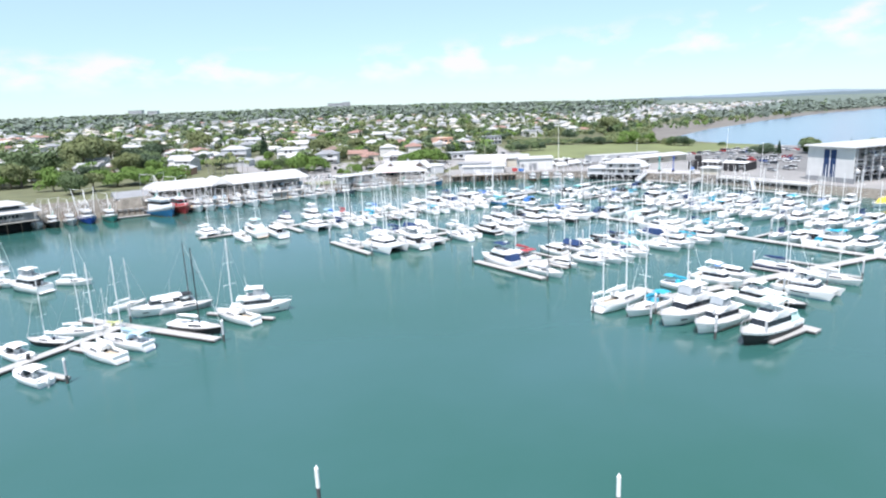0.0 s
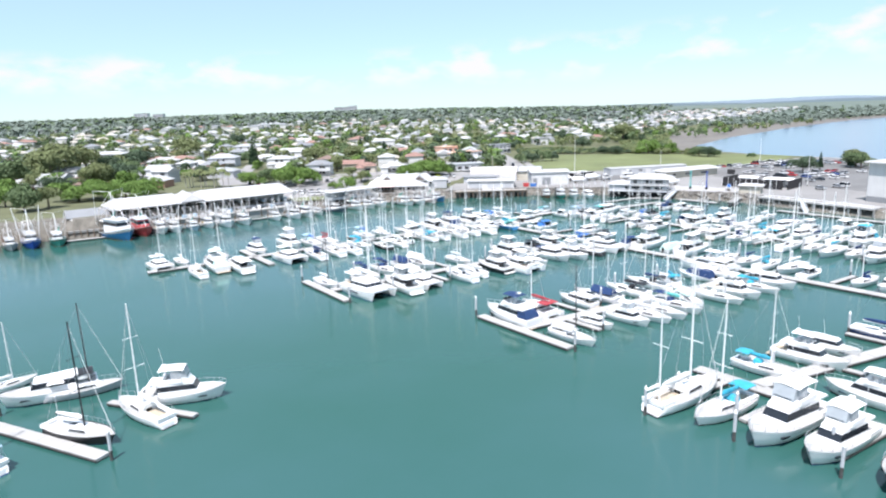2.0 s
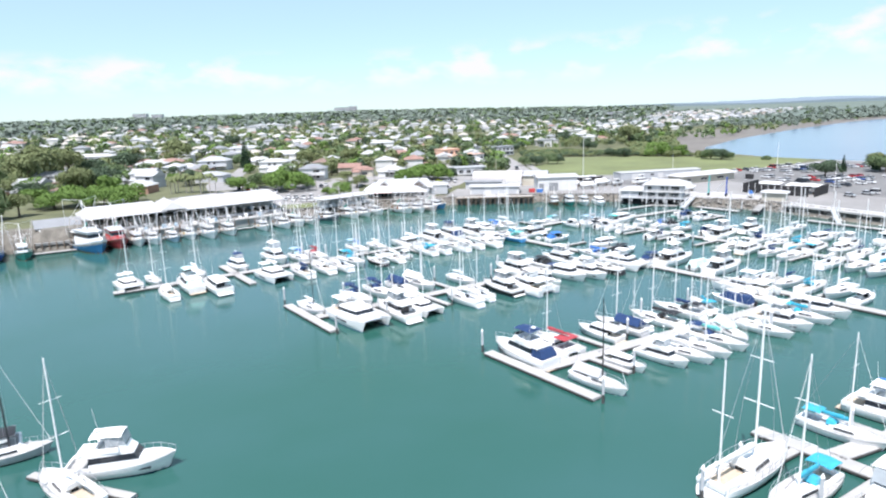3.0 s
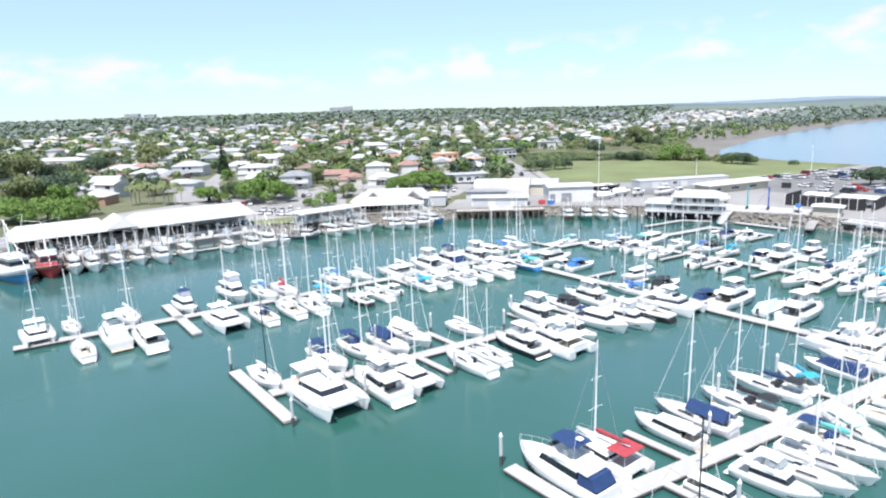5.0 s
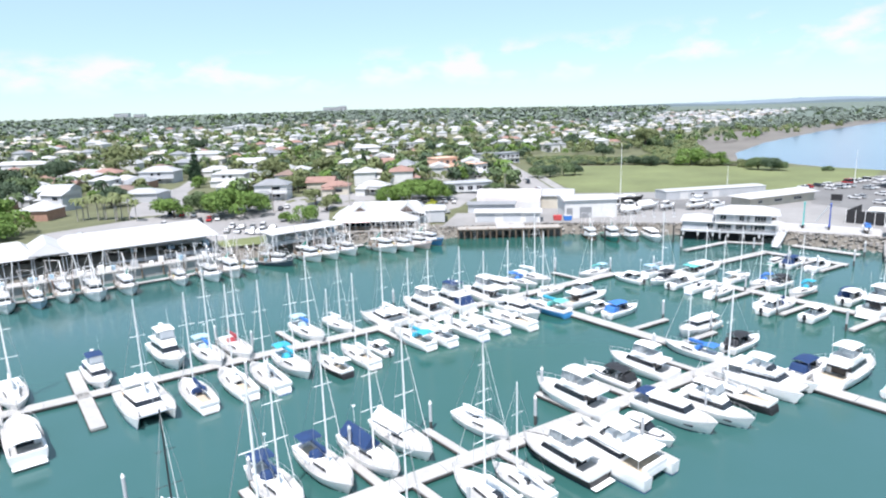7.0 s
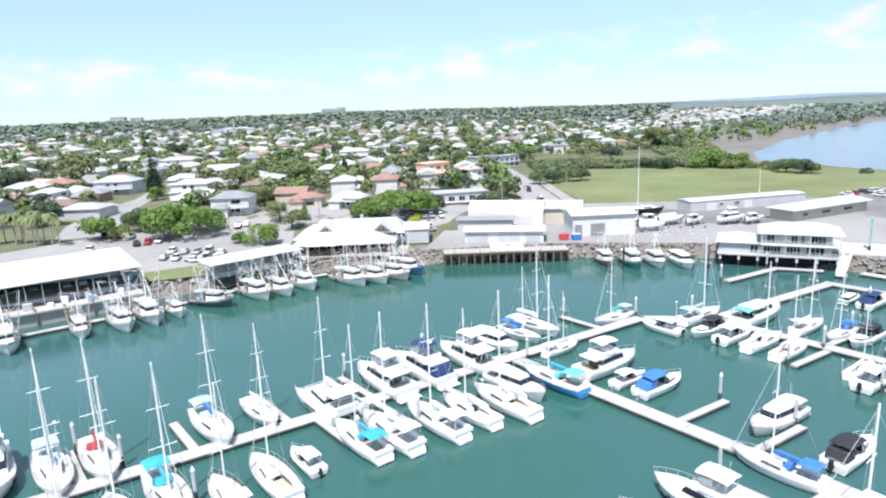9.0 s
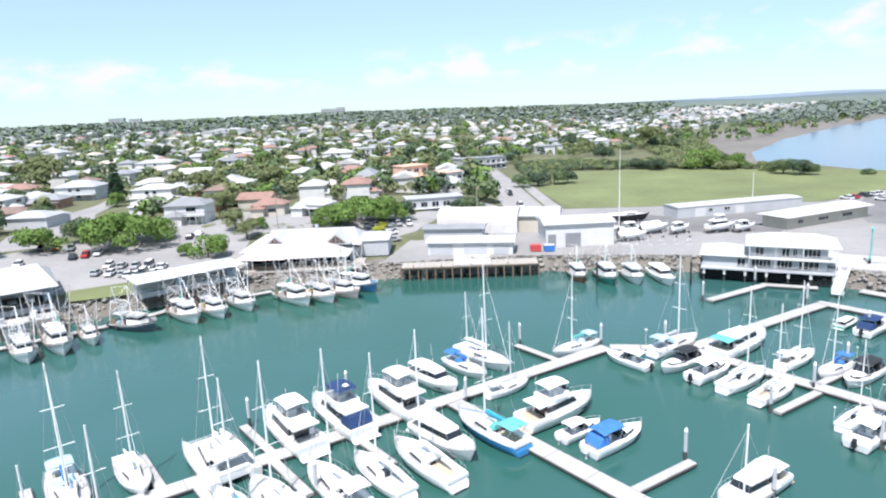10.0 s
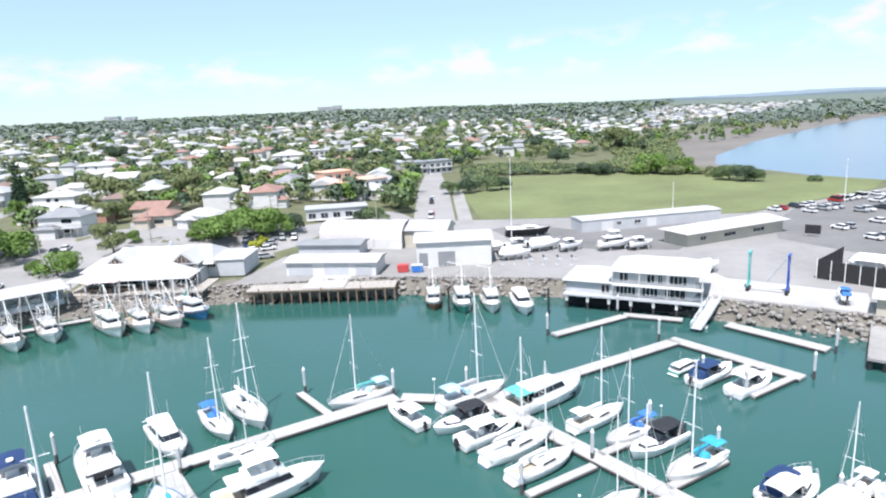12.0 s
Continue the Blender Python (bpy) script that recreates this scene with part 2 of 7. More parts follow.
def house_block(x0, x1, wa, wf, z0, z1, ra=0.0, rf=0.0, tw=0.9, bev=0.05, bm=None):
    """A boat's cabin: aft and front width, raked ends, sides that lean in."""
    bm = bm or bmesh.new()
    a, f = wa / 2, wf / 2
    quad_box(bm, [(x0, -a, z0), (x1, -f, z0), (x1, f, z0), (x0, a, z0)], [(x0 + ra, -a * tw, z1), (x1 - rf, -f * tw, z1), (x1 - rf, f * tw, z1), (x0 + ra, a * tw, z1)])
    if bev:
        bmesh.ops.bevel(bm, geom=bm.edges[:], offset=bev, segments=2, affect="EDGES", profile=0.5)
    return bm


def band(x0, x1, wa, wf, z0, z1, ra, rf, tw, s0, s1, proud=0.02):
    """A strip of window between two heights of the same cabin, a little proud."""
    def at(s):
        k = 1 + (tw - 1) * s
        return x0 + ra * s - proud, x1 - rf * s + proud, wa / 2 * k + proud, wf / 2 * k + proud, z0 + (z1 - z0) * s
    bm = bmesh.new()
    rings = []
    for s in (s0, s1):
        xa, xf, a, f, z = at(s)
        rings.append([(xa, -a, z), (xf, -f, z), (xf, f, z), (xa, a, z)])
    quad_box(bm, *rings)
    return bm


def rod(p, q, r, n=6, bm=None, r2=None):
    bm = bm or bmesh.new()
    p, q = Vector(p), Vector(q)
    d = q - p
    m = Matrix.Translation((p + q) / 2) @ d.to_track_quat("Z", "Y").to_matrix().to_4x4()
    bmesh.ops.create_cone(bm, cap_ends=True, segments=n, radius1=r, radius2=r if r2 is None else r2, depth=d.length, matrix=m)
    return bm


def roll_cover(p, q, r0, r1, n=8, bm=None):
    """A sail flaked along its boom under a cover: thick at the mast, thin at the end."""
    bm = bm or bmesh.new()
    p, q = Vector(p), Vector(q)
    rings = []
    for i in range(7):
        s = i / 6
        c = p.lerp(q, s)
        r = r0 + (r1 - r0) * s
        r *= 0.55 if i in (0, 6) else 1.0 + 0.08 * math.sin(i * 2.1)
        rings.append([bm.verts.new(c + Vector((0, 0.55 * r * math.cos(a), r * math.sin(a) + 0.15 * r))) for a in (2 * math.pi * k / n for k in range(n))])
    for a, b in zip(rings, rings[1:]):
        for k in range(n):
            bm.faces.new((a[k], a[(k + 1) % n], b[(k + 1) % n], b[k]))
    bm.faces.new(rings[0][::-1])
    bm.faces.new(rings[-1])
    return bm


def hull(L, B, fb, bow=0.45, stern=0.8, full=1.7, draft=0.35, n=13, y=0.0, bm=None, rake=0.0):
    """A hull lofted from its sections: rising sheer, raked stem, flared topsides, flat transom."""
    bm = bm or bmesh.new()
    rows = []
    for i in range(n):
        s = i / (n - 1)
        if s < 0.42:
            b = B / 2 * (stern + (1 - stern) * math.sin(s / 0.42 * math.pi / 2))
        else:
            b = B / 2 * max(0.012, math.cos(((s - 0.42) / 0.58) ** full * math.pi / 2))
        top = fb + bow * s ** 2 + 0.05 * (1 - s)
        wl = 0.90 - 0.42 * s ** 3
        xt = (s - 0.5) * L
        back = rake if i == 0 else 0.0
        xw = xt * 0.985 - 0.075 * L * s ** 4
        xk = xt * 0.97 - 0.15 * L * s ** 4
        rows.append([(xk, 0, -draft), (xw, b * wl * 0.8, -0.12), (xw * 0.5 + xt * 0.5 + back * 0.5, b * (wl * 0.4 + 0.6), top * 0.55), (xt + back, b * (1 - 0.25 * back), top)])
    grid = [[bm.verts.new((p[0], p[1] * sgn + y, p[2])) for sgn, p in [(-1, r[3]), (-1, r[2]), (-1, r[1]), (1, r[0]), (1, r[1]), (1, r[2]), (1, r[3])]] for r in rows]
    for a, b in zip(grid, grid[1:]):
        for k in range(6):
            f = bm.faces.new((a[k], a[k + 1], b[k + 1], b[k]))
            f.smooth = True
    bm.faces.new(grid[0][::-1])
    return bm, rows


def deck_of(rows, drop=0.07, inset=0.05, y=0.0, upto=1.0):
    bm = bmesh.new()
    ln = []
    for r in rows[: max(2, int(len(rows) * upto))]:
        w = max(r[3][1] - inset, 0.004)
        ln.append([bm.verts.new((r[3][0], s * w + y, r[3][2] - drop + (0.05 if s == 0 else 0))) for s in (-1, 0, 1)])
    for a, b in zip(ln, ln[1:]):
        bm.faces.new((a[0], a[1], b[1], b[0]))
        bm.faces.new((a[1], a[2], b[2], b[1]))
    return bm


def stripe_of(rows, h0, h1, proud=0.015, y=0.0):
    """A painted band along the topsides between two parts of the freeboard."""
    bm = bmesh.new()
    for sgn in (-1, 1):
        ln = []
        for r in rows:
            a, b = Vector(r[2]), Vector(r[3])
            ln.append([bm.verts.new((q.x + (proud if r is rows[-1] else 0), sgn * (q.y + proud) + y, q.z)) for q in (a.lerp(b, h0), a.lerp(b, h1))])
        for a, b in zip(ln, ln[1:]):
            bm.faces.new((a[0], b[0], b[1], a[1]) if sgn < 0 else (a[1], b[1], b[0], a[0]))
    return bm


def waterline_of(rows, z0, z1, proud=0.012, y=0.0):
    """A painted band round the hull between two heights just above the water."""
    bm = bmesh.new()
    for sgn in (-1, 1):
        ln = []
        for r in rows:
            a, b = Vector(r[1]), Vector(r[2])
            ln.append([bm.verts.new((q.x + (proud * 3 if r is rows[-1] else -proud if r is rows[0] else 0), sgn * (q.y + proud) + y, q.z)) for q in (a.lerp(b, (z - a.z) / (b.z - a.z)) for z in (z0, z1))])
        for a, b in zip(ln, ln[1:]):
            bm.faces.new((a[0], b[0], b[1], a[1]) if sgn < 0 else (a[1], b[1], b[0], a[0]))
        if sgn < 0:
            first = ln[0]
        else:
            bm.faces.new((ln[0][0], first[0], first[1], ln[0][1]))
    return bm


def canopy(x0, x1, w, z, rise=0.18, drop=0.12, n=5):
    """Stretched canvas over bows, with a little thickness."""
    bm = bmesh.new()
    for dz in (0, -0.03):
        rows = []
        for i in range(5):
            x = x0 + (x1 - x0) * i / 4
            rows.append([bm.verts.new((x, (k / (n - 1) - 0.5) * w, z + dz + rise * math.sin(math.pi * k / (n - 1)) - drop * (2 * i / 4 - 1) ** 2)) for k in range(n)])
        for a, b in zip(rows, rows[1:]):
            for k in range(n - 1):
                bm.faces.new((a[k], a[k + 1], b[k + 1], b[k]))
    return bm


def tubes(edges, r, n=4):
    """Round bars welded to each other where they share an end."""
    bm = bmesh.new()
    nodes = {}

    def node(p):
        key = tuple(round(c, 3) for c in p)
        if key not in nodes:
            nodes[key] = bm.verts.new(p)
        return nodes[key]

    for p, q in edges:
        p, q = Vector(p), Vector(q)
        d = (q - p).normalized()
        u = d.orthogonal().normalized()
        v = d.cross(u)
        a, b = node(p), node(q)
        ring = [[bm.verts.new(c + (u * math.cos(t) + v * math.sin(t)) * r) for t in (6.2832 * k / n for k in range(n))] for c in (p, q)]
        for k in range(n):
            j = (k + 1) % n
            bm.faces.new((ring[0][k], ring[0][j], ring[1][j], ring[1][k]))
            bm.faces.new((a, ring[0][j], ring[0][k]))
            bm.faces.new((b, ring[1][k], ring[1][j]))
    return bm


def rail(points, h, r=0.018, step=1):
    """Stanchions and one wire along deck points."""
    up = Vector((0, 0, h))
    pts = [Vector(p) for p in points]
    return tubes([(p, p + up) for p in pts[::step]] + [(p + up, q + up) for p, q in zip(pts, pts[1:])], r)


def hoops(rows, w_foot, w_top, r=0.024):
    """Bent bows of a canopy: feet, uprights and a bar across, tied fore and aft along the top."""
    edges, last = [], None
    for xf, zf, xt, zt in rows:
        a, b = Vector((xf, -w_foot, zf)), Vector((xf, w_foot, zf))
        c, d = Vector((xt, -w_top, zt)), Vector((xt, w_top, zt))
        edges += [(a, c), (c, d), (d, b)]
        if last:
            edges += [(last[0], c), (last[1], d)]
        last = (c, d)
    return tubes(edges, r)


# ---- ground, water, distance ----
SHORE = [(-480, 330), (-80, 300), (10, 296), (48, 284), (57, 283), (57.5, 277.5), (70, 275.6), (73, 281), (140, 277), (162, 275), (184, 270), (207, 257), (236, 236), (259, 209.5), (269, 176.5), (277, 155), (273, 139), (271, 124), (270, 108), (268, 78), (266, 40), (330, 10),
         (430, 60), (458, 150), (460, 216), (462, 242), (476, 272), (513, 318), (562, 345), (686, 382), (900, 420), (1150, 446), (1400, 430), (2200, 300), (4964, 180), (4964, 5100), (-4964, 5100), (-4964, 390)]
LAND = 3.1


def inland(x, y):
    """Metres in from the shore, negative over water."""
    pts = np.array(SHORE)
    x, y = np.asarray(x, float), np.asarray(y, float)
    best, inside = np.full(x.shape, 1e9), np.zeros(x.shape, bool)
    for (ax, ay), (bx, by) in zip(pts, np.roll(pts, -1, 0)):
        dx, dy = bx - ax, by - ay
        t = np.clip(((x - ax) * dx + (y - ay) * dy) / (dx * dx + dy * dy), 0, 1)
        best = np.minimum(best, np.hypot(x - ax - t * dx, y - ay - t * dy))
        cross = (ay > y) != (by > y)
        with np.errstate(divide="ignore", invalid="ignore"):
            inside ^= cross & (x < (bx - ax) * (y - ay) / (by - ay if by != ay else 1e-9) + ax)
    return np.where(inside, best, -best)


def smooth(a, b, v):
    t = np.clip((np.asarray(v, float) - a) / (b - a), 0, 1)
    return t * t * (3 - 2 * t)


def rise(x, y):
    """How high the land stands: flat along the quay, a step up to the first streets, a long slope to a low ridge, low mud towards the bay."""
    x, y = np.asarray(x, float), np.asarray(y, float)
    dx, dy = x - 200, y - 250
    d = np.hypot(dx, dy)
    turn = np.degrees(np.arctan2(dy, dx))
    side, k = smooth(28, 62, turn), smooth(78, 112, turn)
    step = np.clip((d - 38 - 7 * k) / (26 + 44 * k), 0, 1)
    z = LAND + side * (3.5 * step * step * (3 - 2 * step) + 12 * smooth(190, 1100, d) + 8 * smooth(1200, 3300, d) + 2.0 * smooth(300, 700, d) * np.sin(x * 0.011) * np.cos(y * 0.008))
    shore = np.where((x > 470) & (y < 640), inland(x, y), 1e3)
    return np.where(shore < 400, np.minimum(z, 0.45 + 2.65 * smooth(40, 150, shore)), z)


def ground_z(x, y):
    return float(rise(x, y))


def lines(near0, near1, step, far0, far1, grow=1.22):
    out, v, s = list(np.arange(near0, near1 + 0.1, step)), near1, step
    while v < far1:
        s *= grow
        v += s
        out.append(min(v, far1))
    v, s = near0, step
    while v > far0:
        s *= grow
        v -= s
        out.insert(0, max(v, far0))
    return np.array(out)


def build_ground():
    xs, ys = lines(-20, 780, 3.0, -4500, 4700), lines(40, 520, 3.0, -600, 4500)
    gx, gy = np.meshgrid(xs, ys)
    sd = inland(gx, gy)
    z = np.where(sd > -6, -2.0 + (rise(gx, gy) + 2.0) * smooth(-3.5, 3.0, sd), -3.0)
    verts = np.stack([gx, gy, z], -1).reshape(-1, 3)
    nx = len(xs)
    i = (np.arange(len(ys) - 1)[:, None] * nx + np.arange(nx - 1)).reshape(-1)
    me = bpy.data.meshes.new("ground")
    me.from_pydata(verts.tolist(), [], np.stack([i, i + 1, i + nx + 1, i + nx], -1).tolist())
    me.materials.append(M["verge"])
    me.materials.append(M["bank"])
    q = sd.reshape(-1)[i]
    me.materials.append(M["scrub"])
    mid = verts[i]
    wood = (np.hypot(mid[:, 0] - 200, mid[:, 1] - 250) > 850) & (q > 60)
    me.materials.append(M["sand"])
    kind = np.where(wood, 2, ((q > -8) & (q < 5.5)).astype(np.int32))
    flat = (mid[:, 0] > 470) & (q > -8) & (q < 14 + 74 * smooth(488, 700, mid[:, 0]) - 40 * smooth(760, 1150, mid[:, 0]))
    kind = np.where(flat, 3, kind)
    me.polygons.foreach_set("material_index", kind.astype(np.int32))
    tagged(new("ground", me), "dry grass and bare earth of the foreshore and suburb", "ground", kind="structure")
    bm = bmesh.new()
    v = [bm.verts.new(p) for p in ((-4800, -900, 0), (4800, -900, 0), (4800, 4800, 0), (-4800, 4800, 0))]
    bm.faces.new(v)
    w = new("water", mesh_of(bm, "water", "water"))
    tagged(w, "calm green harbour water with fine ripples", "water", kind="structure")
    bm = bmesh.new()
    bm.faces.new([bm.verts.new(p) for p in ((445, -900, 0.03), (4800, -900, 0.03), (4800, 620, 0.03), (445, 620, 0.03))])
    tagged(new("bay", mesh_of(bm, "bay", "bay")), "open bay water, pale from sky reflection put into its colour", "water", kind="structure")


def sheet(name, pts, z, material, label, category, thick=0.5, drape=False):
    """A slab of ground: a plan outline with its top at z, or laid over the rising land."""
    bm = bmesh.new()
    top = [bm.verts.new(P(x, y, z)) for x, y in pts]
    f = bm.faces.new(top)
    if f.normal.z < 0:
        f.normal_flip()
    if drape:
        bmesh.ops.triangulate(bm, faces=bm.faces[:])
        for k in (0, 1):
            lo, hi = min(p[k] for p in pts), max(p[k] for p in pts)
            for i in range(1, int((hi - lo) / 6) + 1):
                co, no = [0, 0, 0], [0, 0, 0]
                co[k], no[k] = lo + 6 * i, 1
                bmesh.ops.bisect_plane(bm, geom=bm.verts[:] + bm.edges[:] + bm.faces[:], plane_co=co, plane_no=no)
        h = rise(np.array([v.co.x for v in bm.verts]), np.array([v.co.y for v in bm.verts]))
        for v, g in zip(bm.verts, h):
            v.co.z = float(g) + z - LAND + 0.03
    else:
        r = bmesh.ops.extrude_face_region(bm, geom=[f])
        bmesh.ops.translate(bm, verts=[e for e in r["geom"] if isinstance(e, bmesh.types.BMVert)], vec=(0, 0, -thick))
    bmesh.ops.recalc_face_normals(bm, faces=bm.faces[:])
    return tagged(new(name, mesh_of(bm, name, material)), label, category, kind="structure")


build_ground()
G = LAND + 0.02
sheet("hardstand", [(208, 260), (237, 239), (261, 211.5), (271.5, 177.5), (279.5, 156), (276, 139), (274, 124), (273, 107), (271, 80), (269, 43), (330, 14), (427, 63), (454, 150), (456, 206), (430, 208), (357, 219), (297, 277), (283, 291), (258, 297), (236, 283)], G, "hardstand", "pale worn concrete hardstand of the boatyard", "yard")
sheet("slip_apron", [(269, 193), (272.6, 178), (279.8, 158), (291, 163), (284, 186), (292, 200), (280, 203)], G + 0.02, "apron", "white-painted concrete apron round the boat slip", "yard")
sheet("park_lawn", [(297.5, 277.5), (357, 220.5), (430, 210), (457, 216), (459, 243), (447, 262), (428, 318), (386, 358), (346, 331), (333, 330)], G + 0.02, "lawn", "wide mown lawn of a waterside park", "lawn")
sheet("car_park", [(143, 286), (163, 283), (180, 284), (196, 312), (220, 325), (216, 338), (175, 345), (106, 327), (104, 296)], G, "road", "worn grey asphalt car park behind the sheds", "car park", drape=True)
sheet("road", [(277, 287), (286.5, 276.5), (334.5, 341), (372, 395), (385, 412.6), (377, 416.2), (366.5, 402), (326, 352)], G + 0.03, "road", "straight suburban street running inland", "road", drape=True)
sheet("footpath", [(288, 277), (292, 274.5), (339, 337), (336, 341)], G + 0.05, "concrete", "pale concrete footpath beside the street", "footpath", drape=True)
sheet("verge_lawn", [(143, 279), (157, 276.8), (178, 273.5), (180, 279), (165, 283), (158.5, 288.5), (144, 288)], G + 0.04, "lawn", "strip of dry grass above the rocks", "lawn", drape=True)
sheet("street_yard", [(208, 352), (219, 344), (220, 318), (231, 321), (246, 304), (258, 307), (277, 324), (288, 311), (283, 292), (258, 298), (236, 284), (221, 282), (216, 300), (198, 314), (205, 338)], G + 0.015, "road", "grey asphalt of a side street and parking", "road", drape=True)
sheet("back_street", [(133, 340), (146, 338), (163, 362), (170, 396), (182, 420), (196, 450), (189, 453), (175, 424), (160, 404), (148, 382), (140, 366)], G + 0.01, "road", "pale suburban street climbing between houses", "road", drape=True)
sheet("gravel_lot", [(299, 262), (304, 241), (342, 222), (338, 216), (300, 207), (288, 222), (280, 240), (288, 262)], G + 0.012, "asphalt", "dark grey gravel of the boatyard", "yard")
sheet("trailer_park", [(327, 196), (345, 206), (374, 213), (430, 205), (450, 196), (446, 150), (425, 75), (335, 35), (305, 95), (316, 150)], G + 0.014, "asphalt", "grey asphalt lot crowded with parked cars", "car park")
sheet("side_street", [(196, 322), (204, 318), (224, 328), (219, 334), (205, 332)], G + 0.01, "road", "narrow street behind the restaurant", "road", drape=True)


def backdrop():
    """The far ranges across the bay, lit by their own emission."""
    for nm, r, base, top, seed, a0, a1 in (("far_range", 4300, -5, 62, 3, -8, 46), ("near_range", 3900, -5, 34, 8, 0, 60)):
        bm = bmesh.new()
        rows = []
        n = 160
        for i in range(n + 1):
            a = radians(a0 + (a1 - a0) * i / n)
            h = top * (0.55 + 0.45 * noise.noise((i * 0.035 + seed, seed, 0))) * (1 - 0.75 * smooth(0.45, 1.0, i / n)) + 2.5 * noise.noise((i * 0.4, seed, 0))
            c = Vector((200 + r * math.cos(a), 100 + r * math.sin(a), 0))
            rows.append([bm.verts.new(c + Vector((0, 0, z))) for z in (base, max(float(h), base + 1))])
        for a, b in zip(rows, rows[1:]):
            bm.faces.new((a[0], b[0], b[1], a[1]))
        tagged(new(nm, mesh_of(bm, nm, "hill_far" if nm == "far_range" else "hill_near")), "low hills on the horizon, hazy blue by their own glow", "hills", kind="structure")


backdrop()

# ---- boats ----
def wires(points, r=0.014):
    return tubes(points, r, 3)


def sloop(o, hull_m, cover, mast_m, ketch=False, shade=None, seed=0, bare=False):
    """A cruising yacht of ten metres."""
    rng = random.Random(seed)
    L, B, fb = 10.0, 3.25, 0.95
    bm, rows = hull(L, B, fb, 0.32, 0.66 if seed % 2 else 0.58, 1.7, 0.5, rake=0.55)
    hl = part("hull", bm, hull_m, o)
    part("waterline", waterline_of(rows, -0.08, 0.13), ("antifoul", "black", "navy")[seed % 3], hl)
    if seed % 3 == 2:
        part("cove_stripe", stripe_of(rows, 0.6, 0.74), "grey", hl)
    part("deck", deck_of(rows), "deck", o)
    zc = fb + 0.02
    part("coachroof", house_block(-1.1, 2.6, 2.0, 1.15, zc, zc + 0.55, 0.05, 0.7, 0.86), "gelcoat", o)
    for s in (-1, 1):
        w = bmesh.new()
        quad_box(w, [(-0.6, s * 0.965, zc + 0.16), (1.6, s * 0.73, zc + 0.16), (1.6, s * 0.70, zc + 0.16), (-0.6, s * 0.93, zc + 0.16)], [(-0.5, s * 0.925, zc + 0.40), (1.4, s * 0.70, zc + 0.40), (1.4, s * 0.66, zc + 0.40), (-0.5, s * 0.88, zc + 0.40)])
        part("window", w, "glass", o)
    part("cockpit_sole", box(-3.9, -1.2, -0.62, 0.62, zc - 0.02, zc + 0.05), "teak" if seed % 2 else "grey", o)
    co = bmesh.new()
    for s in (-1, 1):
        box(-4.2, -1.1, s * 0.92 - 0.24, s * 0.92 + 0.24, zc - 0.03, zc + 0.3, 0.0, co)
    box(-4.6, -4.15, -1.1, 1.1, zc - 0.03, zc + 0.3, 0.0, co)
    part("coaming", co, "gelcoat", o)
    if bare:
        return L
    H = 13.0
    mx = 0.75
    mast = part("mast", rod((mx, 0, zc + 0.5), (mx - 0.1, 0, H), 0.095, 8, None, 0.075), mast_m, o)
    for z, w in ((5.6, 1.15), (9.0, 0.9)):
        part("spreader", rod((mx, -w, z + 0.1), (mx, w, z + 0.1), 0.035, 4, rod((mx, 0, z), (mx - 0.05, 0, z + 0.1), 0.05, 4)), mast_m, mast)
    part("boom", rod((mx - 0.1, 0, zc + 1.15), (-3.4, 0, zc + 1.3), 0.07, 6), mast_m, o)
    if seed > 2:
        part("boom_tent", house_block(-4.0, mx - 0.1, 2.3, 1.9, zc + 0.75, zc + 1.75, 0.1, 0.1, 0.12, 0.04), shade, o, "%s canvas tent laced over the boom" % shade)
        shade = None
    part("sail_cover", roll_cover((mx - 0.12, 0, zc + 1.45), (-3.3, 0, zc + 1.45), 0.36, 0.18), cover, o, "%s canvas sail cover" % cover)
    part("furled_sail", rod((4.75, 0, fb + 0.5), (mx + 0.05, 0, H - 0.7), 0.034, 5, None, 0.016), "white", o)
    part("rigging", wires([((-4.9, 0, fb + 0.2), (mx, 0, H - 0.3)), ((mx - 0.25, -1.5, fb), (mx, -1.15, 5.7)), ((mx - 0.25, 1.5, fb), (mx, 1.15, 5.7)), ((mx, -1.15, 5.7), (mx, 0, H - 0.3)), ((mx, 1.15, 5.7), (mx, 0, H - 0.3))]), "wire", o)
    edge = [(r[3][0], r[3][1] - 0.06, r[3][2]) for r in rows]
    part("lifeline", rail([(p[0], -p[1], p[2]) for p in edge[1:]] + edge[:0:-1], 0.6, 0.017), "alu", o)
    part("companionway", box(-1.16, -0.35, -0.3, 0.3, zc + 0.05, zc + 0.585, 0.02), "glass", o, "smoked companionway hatch")
    if seed in (1, 3):
        part("deck_hatch", box(2.9, 3.4, -0.27, 0.27, zc - 0.02, zc + 0.09, 0.02), "glass", o)
    if shade:
        c = part("bimini", canopy(-4.1, -2.1, 2.1, zc + 1.62, 0.12, 0.08), shade, o, "%s canvas bimini" % shade)
        part("frame", hoops([(-3.2, zc + 0.2, -4.0, zc + 1.55), (-3.1, zc + 0.2, -2.2, zc + 1.55)], 1.1, 1.02), "alu", c)
    if seed % 2 or shade:
        part("dodger", house_block(-1.45, -0.4, 1.9, 1.5, zc + 0.45, zc + 1.05, 0.0, 0.5, 0.8, 0.1), shade or cover, o)
    if ketch:
        mz = part("mizzen_mast", rod((-3.6, 0, zc), (-3.7, 0, H * 0.78), 0.085, 8, None, 0.06), mast_m, o)
        part("spreader", rod((-3.65, -0.8, 6.2), (-3.65, 0.8, 6.2), 0.03, 4), mast_m, mz)
        part("mizzen_cover", roll_cover((-3.7, 0, zc + 1.5), (-5.4, 0, zc + 1.5), 0.26, 0.14), cover, o)
